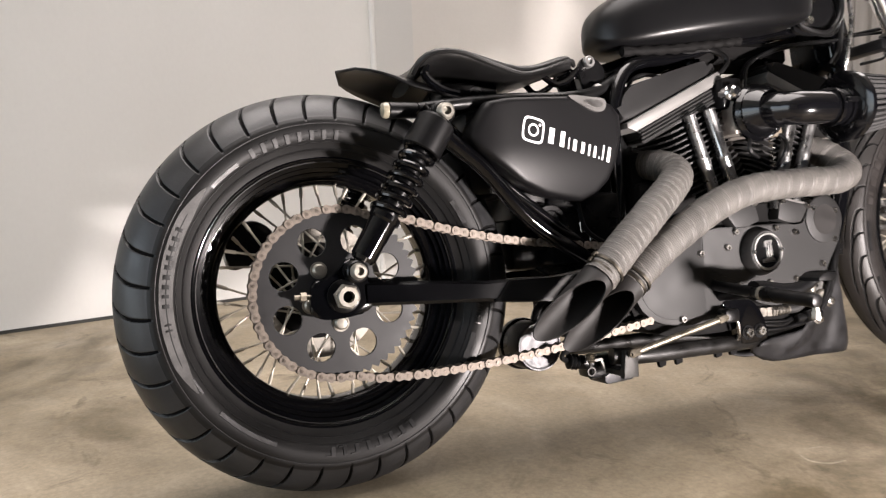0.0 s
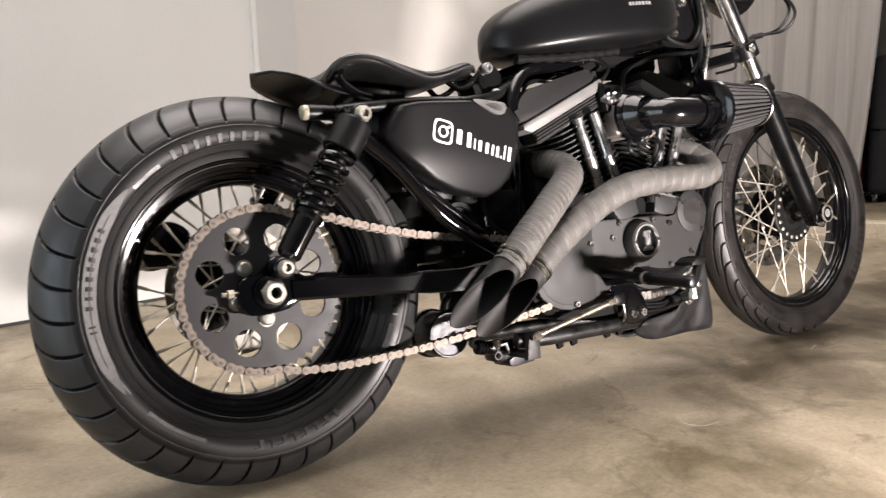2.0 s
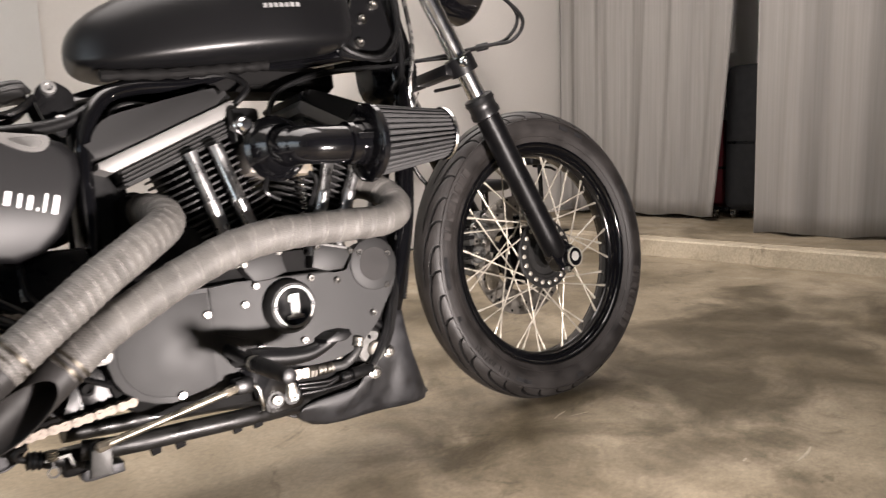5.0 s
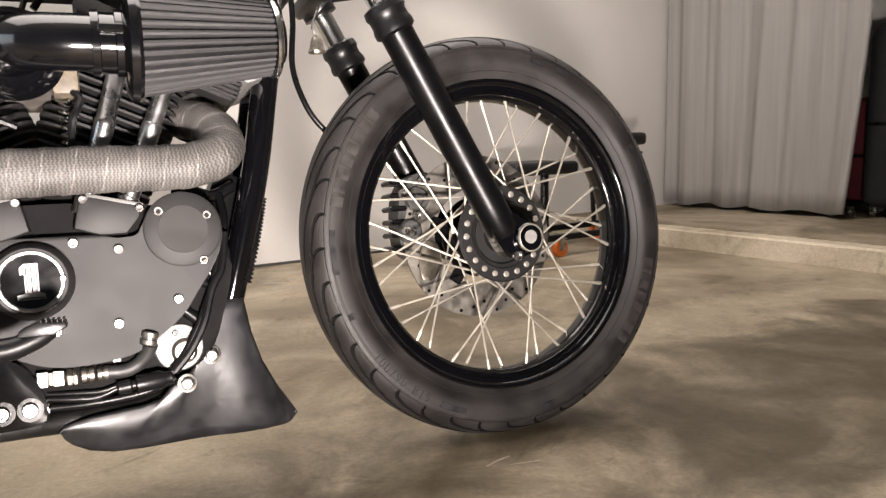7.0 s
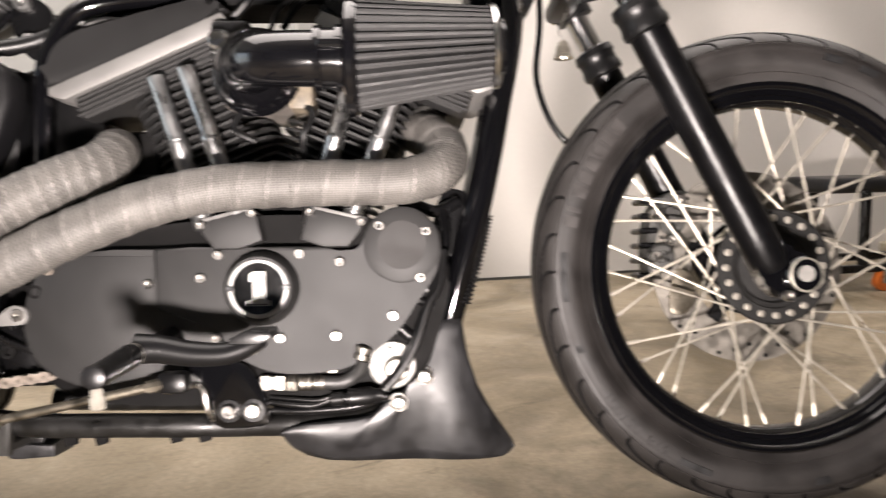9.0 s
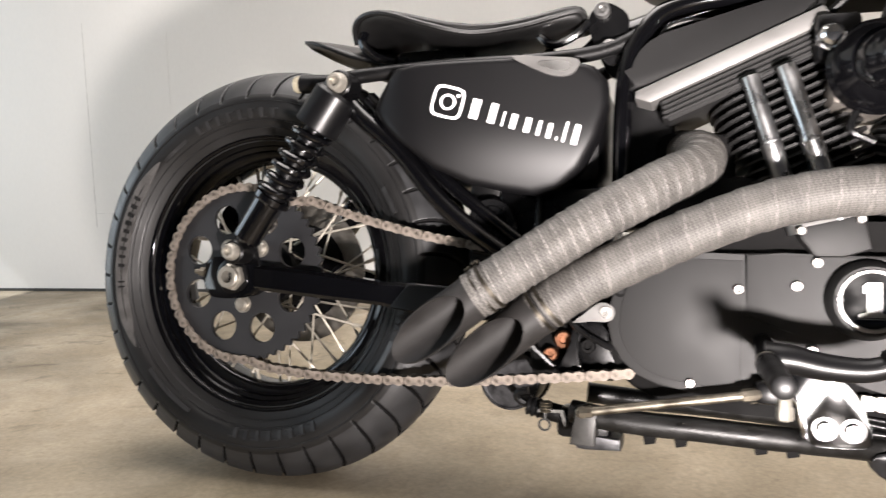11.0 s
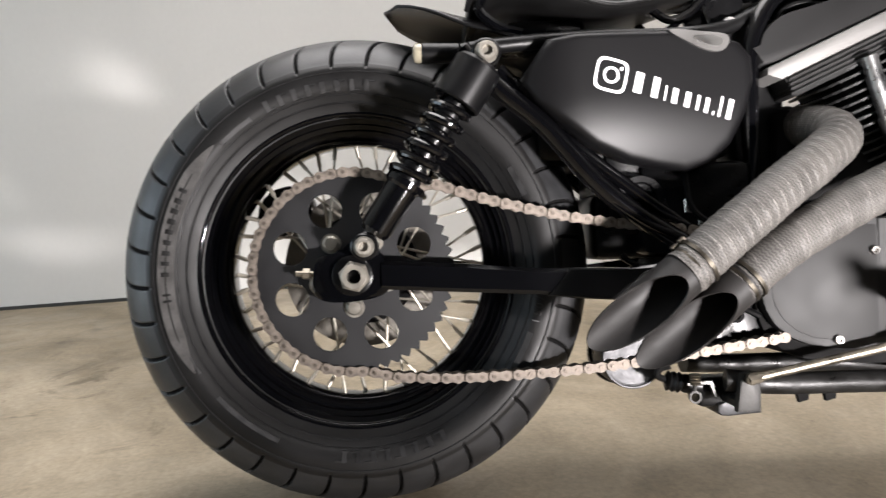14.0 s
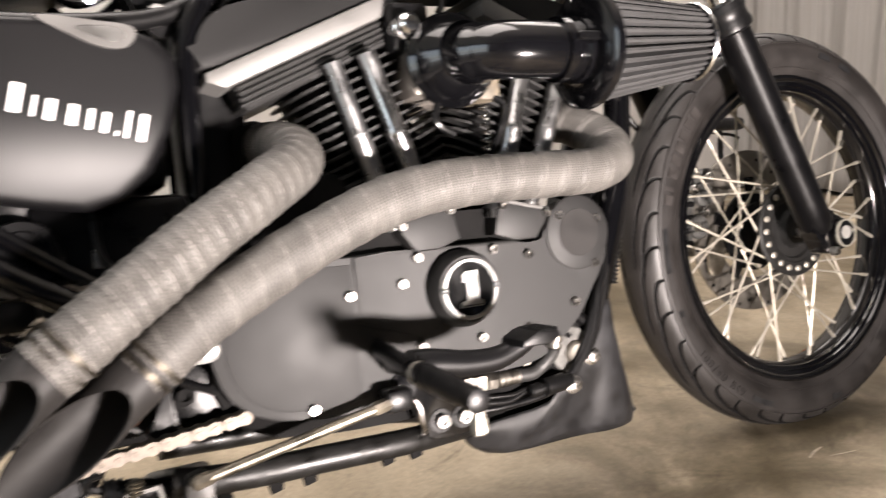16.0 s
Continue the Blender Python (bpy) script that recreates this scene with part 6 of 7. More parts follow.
# ---- fuel tank ----
STATIONS = [(0.560, 0.762, 0.772, 0.010), (0.566, 0.744, 0.796, 0.034), (0.580, 0.735, 0.815, 0.056), (0.610, 0.729, 0.838, 0.080), (0.660, 0.730, 0.862, 0.102), (0.730, 0.735, 0.886, 0.122), (0.820, 0.743, 0.906, 0.136),
            (0.910, 0.753, 0.918, 0.138), (0.990, 0.765, 0.920, 0.128), (1.030, 0.776, 0.916, 0.114), (1.042, 0.786, 0.906, 0.100), (1.046, 0.80, 0.89, 0.080)]
bm = bmesh.new()
rings = []
for x, zb, zt, hw in STATIONS:
    mid = zb + 0.30 * (zt - zb)
    ring = []
    for k in range(40):
        a = 2 * math.pi * k / 40
        c, s = math.cos(a), math.sin(a)
        e = 0.72 if s > 0 else 0.42
        y = hw * math.copysign(abs(c) ** (0.62 if s > 0 else 0.36), c)
        z = mid + ((zt - mid) if s > 0 else (mid - zb)) * math.copysign(abs(s) ** e, s)
        ring.append(bm.verts.new((x, y, z)))
    rings.append(ring)
for p, q in zip(rings, rings[1:]):
    for k in range(40):
        bm.faces.new((p[k], p[(k + 1) % 40], q[(k + 1) % 40], q[k]))
bm.faces.new(rings[0][::-1])
bm.faces.new(rings[-1])
tank = part("fuel_tank", bm, SATIN, bike, "matte black peanut fuel tank", angle=70)
sub = tank.modifiers.new("round", "SUBSURF")
sub.levels = sub.render_levels = 1
for k in range(6):
    bm = bmesh.new()
    box(bm, (0.800 + k * 0.018, -0.1345 - 0.0004 * k, 0.838 + 0.003 * k), (0.810 + k * 0.018, -0.128, 0.862 + 0.003 * k), 0.001)
    part("tank_bar", bm, GREY_INK, tank)
for k in range(7):
    bm = bmesh.new()
    box(bm, (0.852 + k * 0.010, -0.1365, 0.822 + 0.001 * k), (0.859 + k * 0.010, -0.130, 0.829 + 0.001 * k))
    part("tank_bar", bm, GREY_INK, tank)
bm = bmesh.new()
sweep(bm, spline([(0.60, -0.05, 0.722), (0.70, -0.06, 0.725), (0.80, -0.06, 0.735), (0.88, -0.058, 0.745)], 10), [0.010 + 0.002 * math.sin(k * 1.7) for k in range(31)], 10)
part("wiring_loom", bm, INSIDE, bike, "black taped wiring loom")
bm = bmesh.new()
box(bm, (0.66, -0.05, 0.70), (1.02, 0.05, 0.745), 0.01)
part("tank_tunnel", bm, INSIDE, bike)
# cables and hoses between the engine, the neck and the bars
for pts, r, mat in (
    ([(0.80, -0.07, 0.665), (0.83, -0.075, 0.70), (0.80, -0.06, 0.725), (0.74, -0.05, 0.72)], 0.0055, PLASTIC),
    ([(0.855, -0.09, 0.64), (0.875, -0.08, 0.685), (0.93, -0.07, 0.715), (1.00, -0.06, 0.735), (1.08, -0.055, 0.745), (1.15, -0.05, 0.752), (1.24, -0.04, 0.768), (1.32, -0.06, 0.772)], 0.0036, PLASTIC),
    ([(0.87, -0.06, 0.66), (0.90, -0.06, 0.70), (0.97, -0.06, 0.725), (1.05, -0.06, 0.74), (1.12, -0.055, 0.748)], 0.0048, PLASTIC),
    ([(1.02, -0.07, 0.80), (1.04, -0.075, 0.772), (1.09, -0.075, 0.760), (1.13, -0.07, 0.770), (1.16, -0.07, 0.81), (1.16, -0.07, 0.88)], 0.0060, PLASTIC),
    ([(1.03, -0.065, 0.79), (1.06, -0.07, 0.766), (1.11, -0.07, 0.757), (1.15, -0.065, 0.775), (1.17, -0.065, 0.84), (1.168, -0.065, 0.90)], 0.0042, PLASTIC),
    ([(0.60, -0.055, 0.62), (0.605, -0.06, 0.66), (0.64, -0.06, 0.675), (0.70, -0.055, 0.665), (0.72, -0.05, 0.65)], 0.0042, PLASTIC),
    ([(1.19, -0.06, 0.90), (1.20, -0.06, 0.80), (1.192, -0.05, 0.72), (1.188, -0.03, 0.665)], 0.0046, STEEL),
):
    tube("control_cable", pts, r, mat, bike, n=8, steps=8)
tube("clamp_stay", [(1.281, -0.01, 0.711), (1.32, -0.01, 0.718), (1.364, -0.005, 0.729), (1.374, 0.0, 0.749)], 0.0038, BLACK, bike, n=6, steps=8)
for y0, drop in ((-0.13, 0.0), (-0.145, 0.014)):
    tube("brake_hose", [(1.26, y0, 0.93), (1.36, y0 - 0.01, 0.895 - drop), (1.432, y0, 0.850 - drop), (1.425, y0 + 0.03, 0.808 - drop * 0.6), (1.37, y0 + 0.06, 0.792), (1.28, 0.0, 0.782), (1.20, 0.03, 0.775)], 0.0040, PLASTIC, bike, n=8, steps=8)
bm = bmesh.new()
rod(bm, (1.385, -0.078, 0.795), (1.362, -0.068, 0.791), 0.008, 12)
part("hose_joint", bm, PLASTIC, bike)

# ---- seat, rear mudguard and indicator ----
SEAT = [(0.164, 0.690, 0.070, 0.030), (0.170, 0.706, 0.092, 0.026), (0.190, 0.716, 0.110, 0.020), (0.230, 0.714, 0.122, 0.012), (0.290, 0.694, 0.122, 0.006), (0.350, 0.683, 0.104, 0.004), (0.410, 0.696, 0.074, 0.002), (0.455, 0.711, 0.056, 0.0), (0.488, 0.720, 0.046, 0.0), (0.500, 0.714, 0.034, 0.0)]
bm = bmesh.new()
rings = []
for x, z, hw, dish in SEAT:
    ring = []
    for k in range(32):
        a = 2 * math.pi * k / 32
        c, s = math.cos(a), math.sin(a)
        y = hw * math.copysign(abs(c) ** 0.5, c)
        edge = (y / hw) ** 2
        th = 0.013 if s > 0 else 0.016
        ring.append(bm.verts.new((x, y, z - 0.012 - dish * (1 - edge) * 0.7 + th * math.copysign(abs(s) ** 0.7, s))))
    rings.append(ring)
for p, q in zip(rings, rings[1:]):
    for k in range(32):
        bm.faces.new((p[k], p[(k + 1) % 32], q[(k + 1) % 32], q[k]))
bm.faces.new(rings[0][::-1])
bm.faces.new(rings[-1])
seat = part("solo_seat", bm, LEATHER, bike, "black leather solo saddle", angle=70)
sub = seat.modifiers.new("round", "SUBSURF")
sub.levels = sub.render_levels = 1
for side in (-1, 1):
    bm = bmesh.new()
    path = spline([(x, side * (hw + 0.001), z - 0.016) for x, z, hw, _ in SEAT], 6)
    sweep(bm, path, 0.0042, 8)
    part("seat_piping", bm, LEATHER, seat)
    tube("seat_bracket", [(0.185, side * 0.085, 0.690), (0.180, side * 0.085, 0.668), (0.205, side * 0.088, 0.645), (0.235, side * 0.09, 0.635)], 0.007, GLOSS, seat, n=6, steps=8)
    tube("nose_bracket", [(0.43, side * 0.035, 0.680), (0.455, side * 0.04, 0.662), (0.485, side * 0.04, 0.672), (0.505, side * 0.04, 0.690)], 0.006, GLOSS, seat, n=6, steps=8)
bm = bmesh.new()
box(bm, (0.22, -0.05, 0.635), (0.33, 0.05, 0.665), 0.008, 2)
part("seat_pan", bm, BLACK, seat)
bm = bmesh.new()
grid = []
for i in range(15):
    u = i / 14
    x = 0.050 + 0.26 * u
    zc = 0.697 - 0.012 * u - 0.060 * u * u
    hw = 0.085 * math.sqrt(max(0.0, 1 - (1 - min(1.0, u / 0.30)) ** 2)) + 0.004
    row = []
    for k in range(13):
        v = -1 + k / 6
        row.append(bm.verts.new((x, hw * v, zc - 0.030 * v * v * min(1.0, u * 2.2 + 0.1))))
    grid.append(row)
for p, q in zip(grid, grid[1:]):
    for k in range(12):
        bm.faces.new((p[k], p[k + 1], q[k + 1], q[k]))
fender = part("rear_mudguard", bm, SATIN, bike, "short matte black rear mudguard", angle=80)
sol = fender.modifiers.new("thickness", "SOLIDIFY")
sol.thickness, sol.offset = 0.004, -1
for side in (-1, 1):
    bm = bmesh.new()
    lathe(bm, [(0.0, 0.008), (0.004, 0.0128), (0.050, 0.0135), (0.056, 0.009)], (0.150, side * 0.118, 0.604), (-1, 0, 0.02), 28)
    lamp = part("indicator_light", bm, SATIN, bike, "small matte black bullet indicator")
    bm = bmesh.new()
    lathe(bm, [(0.052, 0.0128), (0.057, 0.0132), (0.061, 0.0115), (0.063, 0.007), (0.0635, 0.0004)], (0.150, side * 0.118, 0.604), (-1, 0, 0.02), 28)
    part("lens", bm, LENS, lamp, "clear faceted lens")
    bm = bmesh.new()
    rod(bm, (0.138, side * 0.118, 0.602), (0.178, side * 0.122, 0.598), 0.009, 16)
    part("stem", bm, BLACK, lamp)

# ---- fork ----
for side in (-1, 1):
    y = 0.029 + side * 0.114
    d = Vector((0.498, 0, -1)).normalized()
    seal = Vector((1.345, y, 0.662))
    bm = bmesh.new()
    n = (0.662 - 0.330) / -d.z
    lathe(bm, [(0.0, 0.0275), (0.012, 0.0275), (0.016, 0.0262), (n - 0.05, 0.0268), (n - 0.01, 0.0262), (n + 0.006, 0.021), (n + 0.010, 0.008)], seal, d, 28)
    leg = part("fork_leg", bm, FORK_PAINT, bike, "gloss black fork leg with a chrome upper tube")
    bm = bmesh.new()
    lathe(bm, [(-0.40, 0.0195), (0.02, 0.0195)], seal, d, 28)
    part("fork_tube", bm, CHROME, leg, "chrome fork tube")
    bm = bmesh.new()
    lathe(bm, [(-0.026, 0.0205), (-0.022, 0.031), (-0.012, 0.033), (-0.006, 0.030), (0.004, 0.030), (0.012, 0.0325), (0.020, 0.0320), (0.024, 0.026)], seal, d, 28)
    part("dust_boot", bm, PLASTIC, leg, "black rubber dust boot")
    bm = bmesh.new()
    foot = closed_curve([(1.478, 0.352), (1.505, 0.378), (1.530, 0.352), (1.560, 0.338), (1.566, 0.312), (1.550, 0.292), (1.520, 0.286), (1.500, 0.300)], 5)
    plate(bm, foot, y - 0.014, y + 0.014, 0.004)
    part("axle_lug", bm, GLOSS, leg)
    bm = bmesh.new()
    lathe(bm, [(0.0, 0.024), (0.014, 0.024), (0.018, 0.021)], (1.546, y + side * 0.006, 0.317), (0, side, 0), 28)
    cap = part("axle_cap", bm, GLOSS, bike, "black axle cap with a bright rim and disc")
    bm = bmesh.new()
    lathe(bm, [(0.0165, 0.0228), (0.0200, 0.0222), (0.0205, 0.0205), (0.0185, 0.0200)], (1.546, y + side * 0.006, 0.317), (0, side, 0), 32, closed=True)
    part("cap_rim", bm, NUT, cap)
    bm = bmesh.new()
    lathe(bm, [(0.0175, 0.0112), (0.0192, 0.0108), (0.0198, 0.0004)], (1.546, y + side * 0.006, 0.3185), (0, side, 0), 20)
    part("cap_disc", bm, PALE, cap)
    bm = bmesh.new()
    bolt_shape(bm, (1.525, y + side * 0.012, 0.290), (0, side, 0), 0.0075, 0.012)
    part("pinch_bolt", bm, STEEL, leg)
    bm = bmesh.new()
    lathe(bm, [(-0.118, 0.0195), (-0.116, 0.030), (-0.080, 0.030), (-0.078, 0.0195)], seal, d, 28)
    box(bm, (1.258, min(0.029, y), 0.726), (1.296, max(0.029, y), 0.752), 0.008, 2)
    part("triple_clamp", bm, SATIN, leg, "black lower fork clamp")
    bm = bmesh.new()
    bolt_shape(bm, (1.281, y + side * 0.031, 0.747), (0, side, 0), 0.0105, 0.008)
    part("clamp_bolt", bm, CHROME, leg)
bm = bmesh.new()
rod(bm, (1.546, -0.085, 0.320), (1.546, 0.140, 0.320), 0.009, 16)
part("front_axle", bm, STEEL, bike)
# left brake caliper, headlamp, fender bracket and the little bell
bm = bmesh.new()
cal = closed_curve([(1.384, 0.33), (1.388, 0.40), (1.412, 0.440), (1.450, 0.446), (1.462, 0.425), (1.446, 0.39), (1.436, 0.345), (1.440, 0.310), (1.425, 0.290), (1.398, 0.300)], 5)
plate(bm, cal, 0.055, 0.105, 0.008, 2)
caliper = part("brake_caliper", bm, material("grey_cast_caliper", (0.055, 0.055, 0.052), 0.5, metal=0.3, vary=0.35, scale=40, grain=300, bump=0.25), bike, "cast front brake caliper")
for x, z in ((1.402, 0.345), (1.420, 0.400)):
    bm = bmesh.new()
    lathe(bm, [(0, 0.022), (0.010, 0.021), (0.014, 0.017), (0.014, 0.010), (0.011, 0.009), (0.011, 0.0004)], (x, 0.056, z), RIGHT, 24)
    part("piston_housing", bm, bpy.data.materials["grey_cast_caliper"], caliper)
for k in range(6):
    bm = bmesh.new()
    z = 0.312 + 0.023 * k
    box(bm, (1.366 + 0.05 * (z - 0.31), 0.050, z), (1.392 + 0.12 * (z - 0.31), 0.100, z + 0.009), 0.003)
    part("caliper_rib", bm, BLACK, caliper)
bm = bmesh.new()
plate(bm, closed_curve([(1.412, 0.262), (1.440, 0.260), (1.452, 0.292), (1.446, 0.318), (1.420, 0.322)], 4), 0.040, 0.046, 0.002)
part("caliper_plate", bm, BRASSY, caliper, "bright caliper plate")
caliper.location = (0.016, 0.030, 0)
for x, z in ((1.392, 0.41), (1.392, 0.345), (1.43, 0.43), (1.415, 0.37)):
    bm = bmesh.new()
    bolt_shape(bm, (x, 0.046, z), RIGHT, 0.009, 0.008)
    part("caliper_bolt", bm, STEEL, caliper)
bm = bmesh.new()
cal = closed_curve([(-0.145, 0.375), (-0.150, 0.43), (-0.105, 0.455), (-0.070, 0.43), (-0.095, 0.39)], 5)
plate(bm, cal, 0.050, 0.095, 0.006)
part("rear_caliper", bm, BLACK, bike)
bm = bmesh.new()
lathe(bm, [(-0.09, 0.02), (-0.08, 0.05), (-0.04, 0.072), (0.0, 0.080), (0.010, 0.083), (0.018, 0.080), (0.02, 0.07), (0.024, 0.0004)], (1.385, 0, 0.945), (1, 0, -0.1), 36)
part("headlamp", bm, GLOSS, bike, "black round headlamp")
tube("front_cable", [(1.235, 0.06, 0.78), (1.236, 0.06, 0.70), (1.228, 0.055, 0.62), (1.245, 0.05, 0.555), (1.275, 0.05, 0.515), (1.31, 0.06, 0.50)], 0.0048, PLASTIC, bike)
bm = bmesh.new()
lathe(bm, [(0, 0.002), (0.004, 0.007), (0.012, 0.010), (0.020, 0.0115), (0.028, 0.015), (0.026, 0.012), (0.01, 0.006)], (1.268, 0.045, 0.672), (0, 0, -1), 18)
bell = part("ride_bell", bm, material("aged_pewter", (0.36, 0.33, 0.28), 0.4, metal=1.0, vary=0.3, scale=150, grain=500, bump=0.3), bike, "small aged pewter bell")
tube("bell_wire", [(1.268, 0.045, 0.672), (1.262, 0.045, 0.685), (1.268, 0.045, 0.70), (1.276, 0.045, 0.72)], 0.0014, STEEL, bell, n=5, steps=6)
# spiral cable wrap along the front of the down tube
for side in (-1,):
    line = spline([(1.140, side * 0.050, 0.405), (1.126, side * 0.055, 0.35), (1.107, side * 0.060, 0.288)], 30)
    bm = bmesh.new()
    sweep(bm, line, 0.0040, 8)
    loom = part("cable_sleeve", bm, PLASTIC, bike, "black cable in a spiral wrap")
    coil, turns, per = [], 22, 8
    for k in range(turns * per + 1):
        u = k / (turns * per) * (len(line) - 1)
        p = line[int(u)].lerp(line[min(int(u) + 1, len(line) - 1)], u % 1)
        a = 2 * math.pi * k / per
        coil.append(p + Vector((0.0058 * math.cos(a), 0.0058 * math.sin(a), 0)))
    bm = bmesh.new()
    sweep(bm, coil, 0.0013, 5)
    part("spiral_wrap", bm, PLASTIC, loom)

# ---- chin fairing ----
def resample(pts, n):
    v = [Vector((x, 0, z)) for x, z in pts]
    total = sum((b - a).length for a, b in zip(v, v[1:]))
    out, run, i = [v[0]], 0.0, 0
    for k in range(1, n):
        want = total * k / n
        while run + (v[i + 1] - v[i]).length < want:
            run += (v[i + 1] - v[i]).length
            i += 1
        out.append(v[i] + (v[i + 1] - v[i]) * ((want - run) / (v[i + 1] - v[i]).length))
    return out + [v[-1]]


UPPER = resample([(0.8575, 0.1215), (0.8600, 0.1275), (0.8650, 0.1308), (0.8902, 0.1363), (0.9601, 0.1407), (0.9829, 0.1464), (0.9949, 0.1616), (1.0182, 0.1733), (1.037, 0.1956), (1.042, 0.2175), (1.057, 0.2461), (1.0782, 0.2680), (1.1004, 0.2684), (1.1028, 0.2500), (1.1076, 0.2192), (1.1213, 0.1754), (1.1435, 0.1327), (1.1735, 0.0890), (1.1750, 0.0830)], 48)
LOWER = resample([(0.8575, 0.1215), (0.8590, 0.1100), (0.8700, 0.0990), (0.8897, 0.0880), (0.9181, 0.0810), (0.9541, 0.0788), (1.0275, 0.0792), (1.1026, 0.0762), (1.1560, 0.0722), (1.1690, 0.0748), (1.1750, 0.0830)], 48)
def chin_y(x):
    return -0.067 + 0.072 * min(1.0, max(0.0, (x - 1.065) / 0.11)) ** 1.9


for side in (-1, 1):
    bm = bmesh.new()
    rows = []
    for u, l in zip(UPPER, LOWER):
        row = []
        for k in range(13):
            v = k / 12
            p = l + (u - l) * v
            bulge = 0.004 * math.sin(math.pi * v) - 0.026 * (1 - v) ** 2.6 * max(0.0, min(1.0, (1.16 - p.x) / 0.1))
            row.append(bm.verts.new((p.x, side * -1 * (chin_y(p.x) - bulge), p.z)))
        rows.append(row)
    for p, q in zip(rows, rows[1:]):
        for k in range(12):
            bm.faces.new((p[k], p[k + 1], q[k + 1], q[k]))
    bmesh.ops.remove_doubles(bm, verts=bm.verts, dist=0.0003)
    chin = part("chin_fairing", bm, material("scuffed_black_plastic", (0.0115, 0.0115, 0.0128), 0.50, vary=0.45, scale=22, grain=90, bump=0.10, depth=0.003, rough_vary=0.16) if side < 0 else chin.data.materials[0], bike, "scuffed black chin fairing under the engine", angle=80)
    sol = chin.modifiers.new("thickness", "SOLIDIFY")
    sol.thickness = 0.003
    for x, z in ((1.0145, 0.1620), (1.049, 0.1955)):
        bm = bmesh.new()
        y = side * -1 * (chin_y(x) - 0.006)
        lathe(bm, [(-0.004, 0.0125), (0.002, 0.0125), (0.003, 0.0085), (0.009, 0.0085), (0.010, 0.007), (0.010, 0.004), (0.005, 0.0035), (0.005, 0.0003)], (x, y, z), (0, side, 0), 18)
        part("chin_bolt", bm, STEEL, chin, "plated bolt on a washer")

# ---- foot controls and what hangs under the engine ----
bm = bmesh.new()
brk = closed_curve([(0.742, 0.222), (0.765, 0.233), (0.789, 0.228), (0.817, 0.221), (0.8365, 0.2005), (0.847, 0.175), (0.852, 0.148), (0.838, 0.141), (0.792, 0.140), (0.782, 0.150), (0.777, 0.180), (0.762, 0.203)], 6)
plate(bm, brk, -0.100, -0.080, 0.004)
bracket = part("foot_bracket", bm, GLOSS, bike, "black foot control bracket")
for x in (0.801, 0.831):
    bm = bmesh.new()
    lathe(bm, [(0, 0.0145), (0.0015, 0.0145), (0.0015, 0.0004)], (x, -0.100, 0.1615), RIGHT, 24)
    part("bolt_recess", bm, BLACK, bracket)
    bm = bmesh.new()
    bolt_shape(bm, (x, -0.1012, 0.1615), RIGHT, 0.0092, 0.008)
    part("bracket_bolt", bm, STEEL, bracket, "plated socket bolt")
bm = bmesh.new()
path = spline([(0.724, -0.205, 0.254), (0.750, -0.205, 0.253), (0.785, -0.205, 0.247), (0.822, -0.206, 0.246), (0.850, -0.208, 0.254), (0.866, -0.212, 0.263)], 8)
sweep(bm, path, [0.0180 - 0.008 * k / (len(path) - 1) for k in range(len(path))], 14)
pedal = part("brake_pedal", bm, SATIN, bike, "black brake pedal lever")
bm = bmesh.new()
plate(bm, [(0.836, 0.2600), (0.838, 0.2666), (0.855, 0.2745), (0.882, 0.2725), (0.8835, 0.2665), (0.8705, 0.2590)], -0.246, -0.200, 0.002)
part("pedal_pad", bm, PLASTIC, pedal, "ribbed black rubber pad")
for k in range(5):
    bm = bmesh.new()
    box(bm, (0.858 + 0.0052 * k, -0.245, 0.2715), (0.8605 + 0.0052 * k, -0.201, 0.2760), 0.0008)
    part("pad_rib", bm, PLASTIC, pedal)
bm = bmesh.new()
rod(bm, (0.745, -0.08, 0.238), (0.738, -0.205, 0.250), 0.011, 14)
part("pedal_pivot", bm, BLACK, pedal)
bm = bmesh.new()
a, b_ = Vector((0.7255, -0.200, 0.2510)), Vector((0.7304, -0.3375, 0.2400))
d = (b_ - a).normalized()
n = (b_ - a).length
lathe(bm, [(0, 0.0095), (0.022, 0.0105), (0.026, 0.0130), (0.036, 0.0138), (0.045, 0.0126), (0.054, 0.0134), (0.063, 0.0122), (0.072, 0.0128), (0.090, 0.0120), (n - 0.018, 0.0116), (n - 0.006, 0.0122), (n - 0.002, 0.0110), (n, 0.006)], a, d, 24)
peg = part("foot_peg", bm, BLACK, bike, "black rubber foot peg with a chrome collar")
bm = bmesh.new()
lathe(bm, [(0, 0.0050), (0.004, 0.0062), (0.008, 0.0062), (0.010, 0.0078), (0.020, 0.0078), (0.022, 0.0060)], (0.7315, -0.3300, 0.2310), (0.05, 0.1, -1), 6)
part("peg_stud", bm, NUT, peg, "dull steel stud under the peg")
bm = bmesh.new()
lathe(bm, [(0.016, 0.0100), (0.018, 0.0128), (0.025, 0.0128), (0.027, 0.0100)], a, d, 20)
part("peg_collar", bm, NUT, peg)
bm = bmesh.new()
rod(bm, (0.732, -0.08, 0.262), (0.7255, -0.205, 0.2510), 0.0105, 14)
part("peg_arm", bm, SATIN, peg)
bm = bmesh.new()
rod(bm, (0.722, -0.127, 0.2005), (0.514, -0.118, 0.160), 0.0060, 14)
rod(bm, (0.728, -0.127, 0.2020), (0.708, -0.126, 0.1980), 0.0082, 8)
rod(bm, (0.530, -0.119, 0.163), (0.514, -0.118, 0.160), 0.0078, 8)
part("brake_rod", bm, BRASSY, bike, "bright steel brake rod")
bm = bmesh.new()
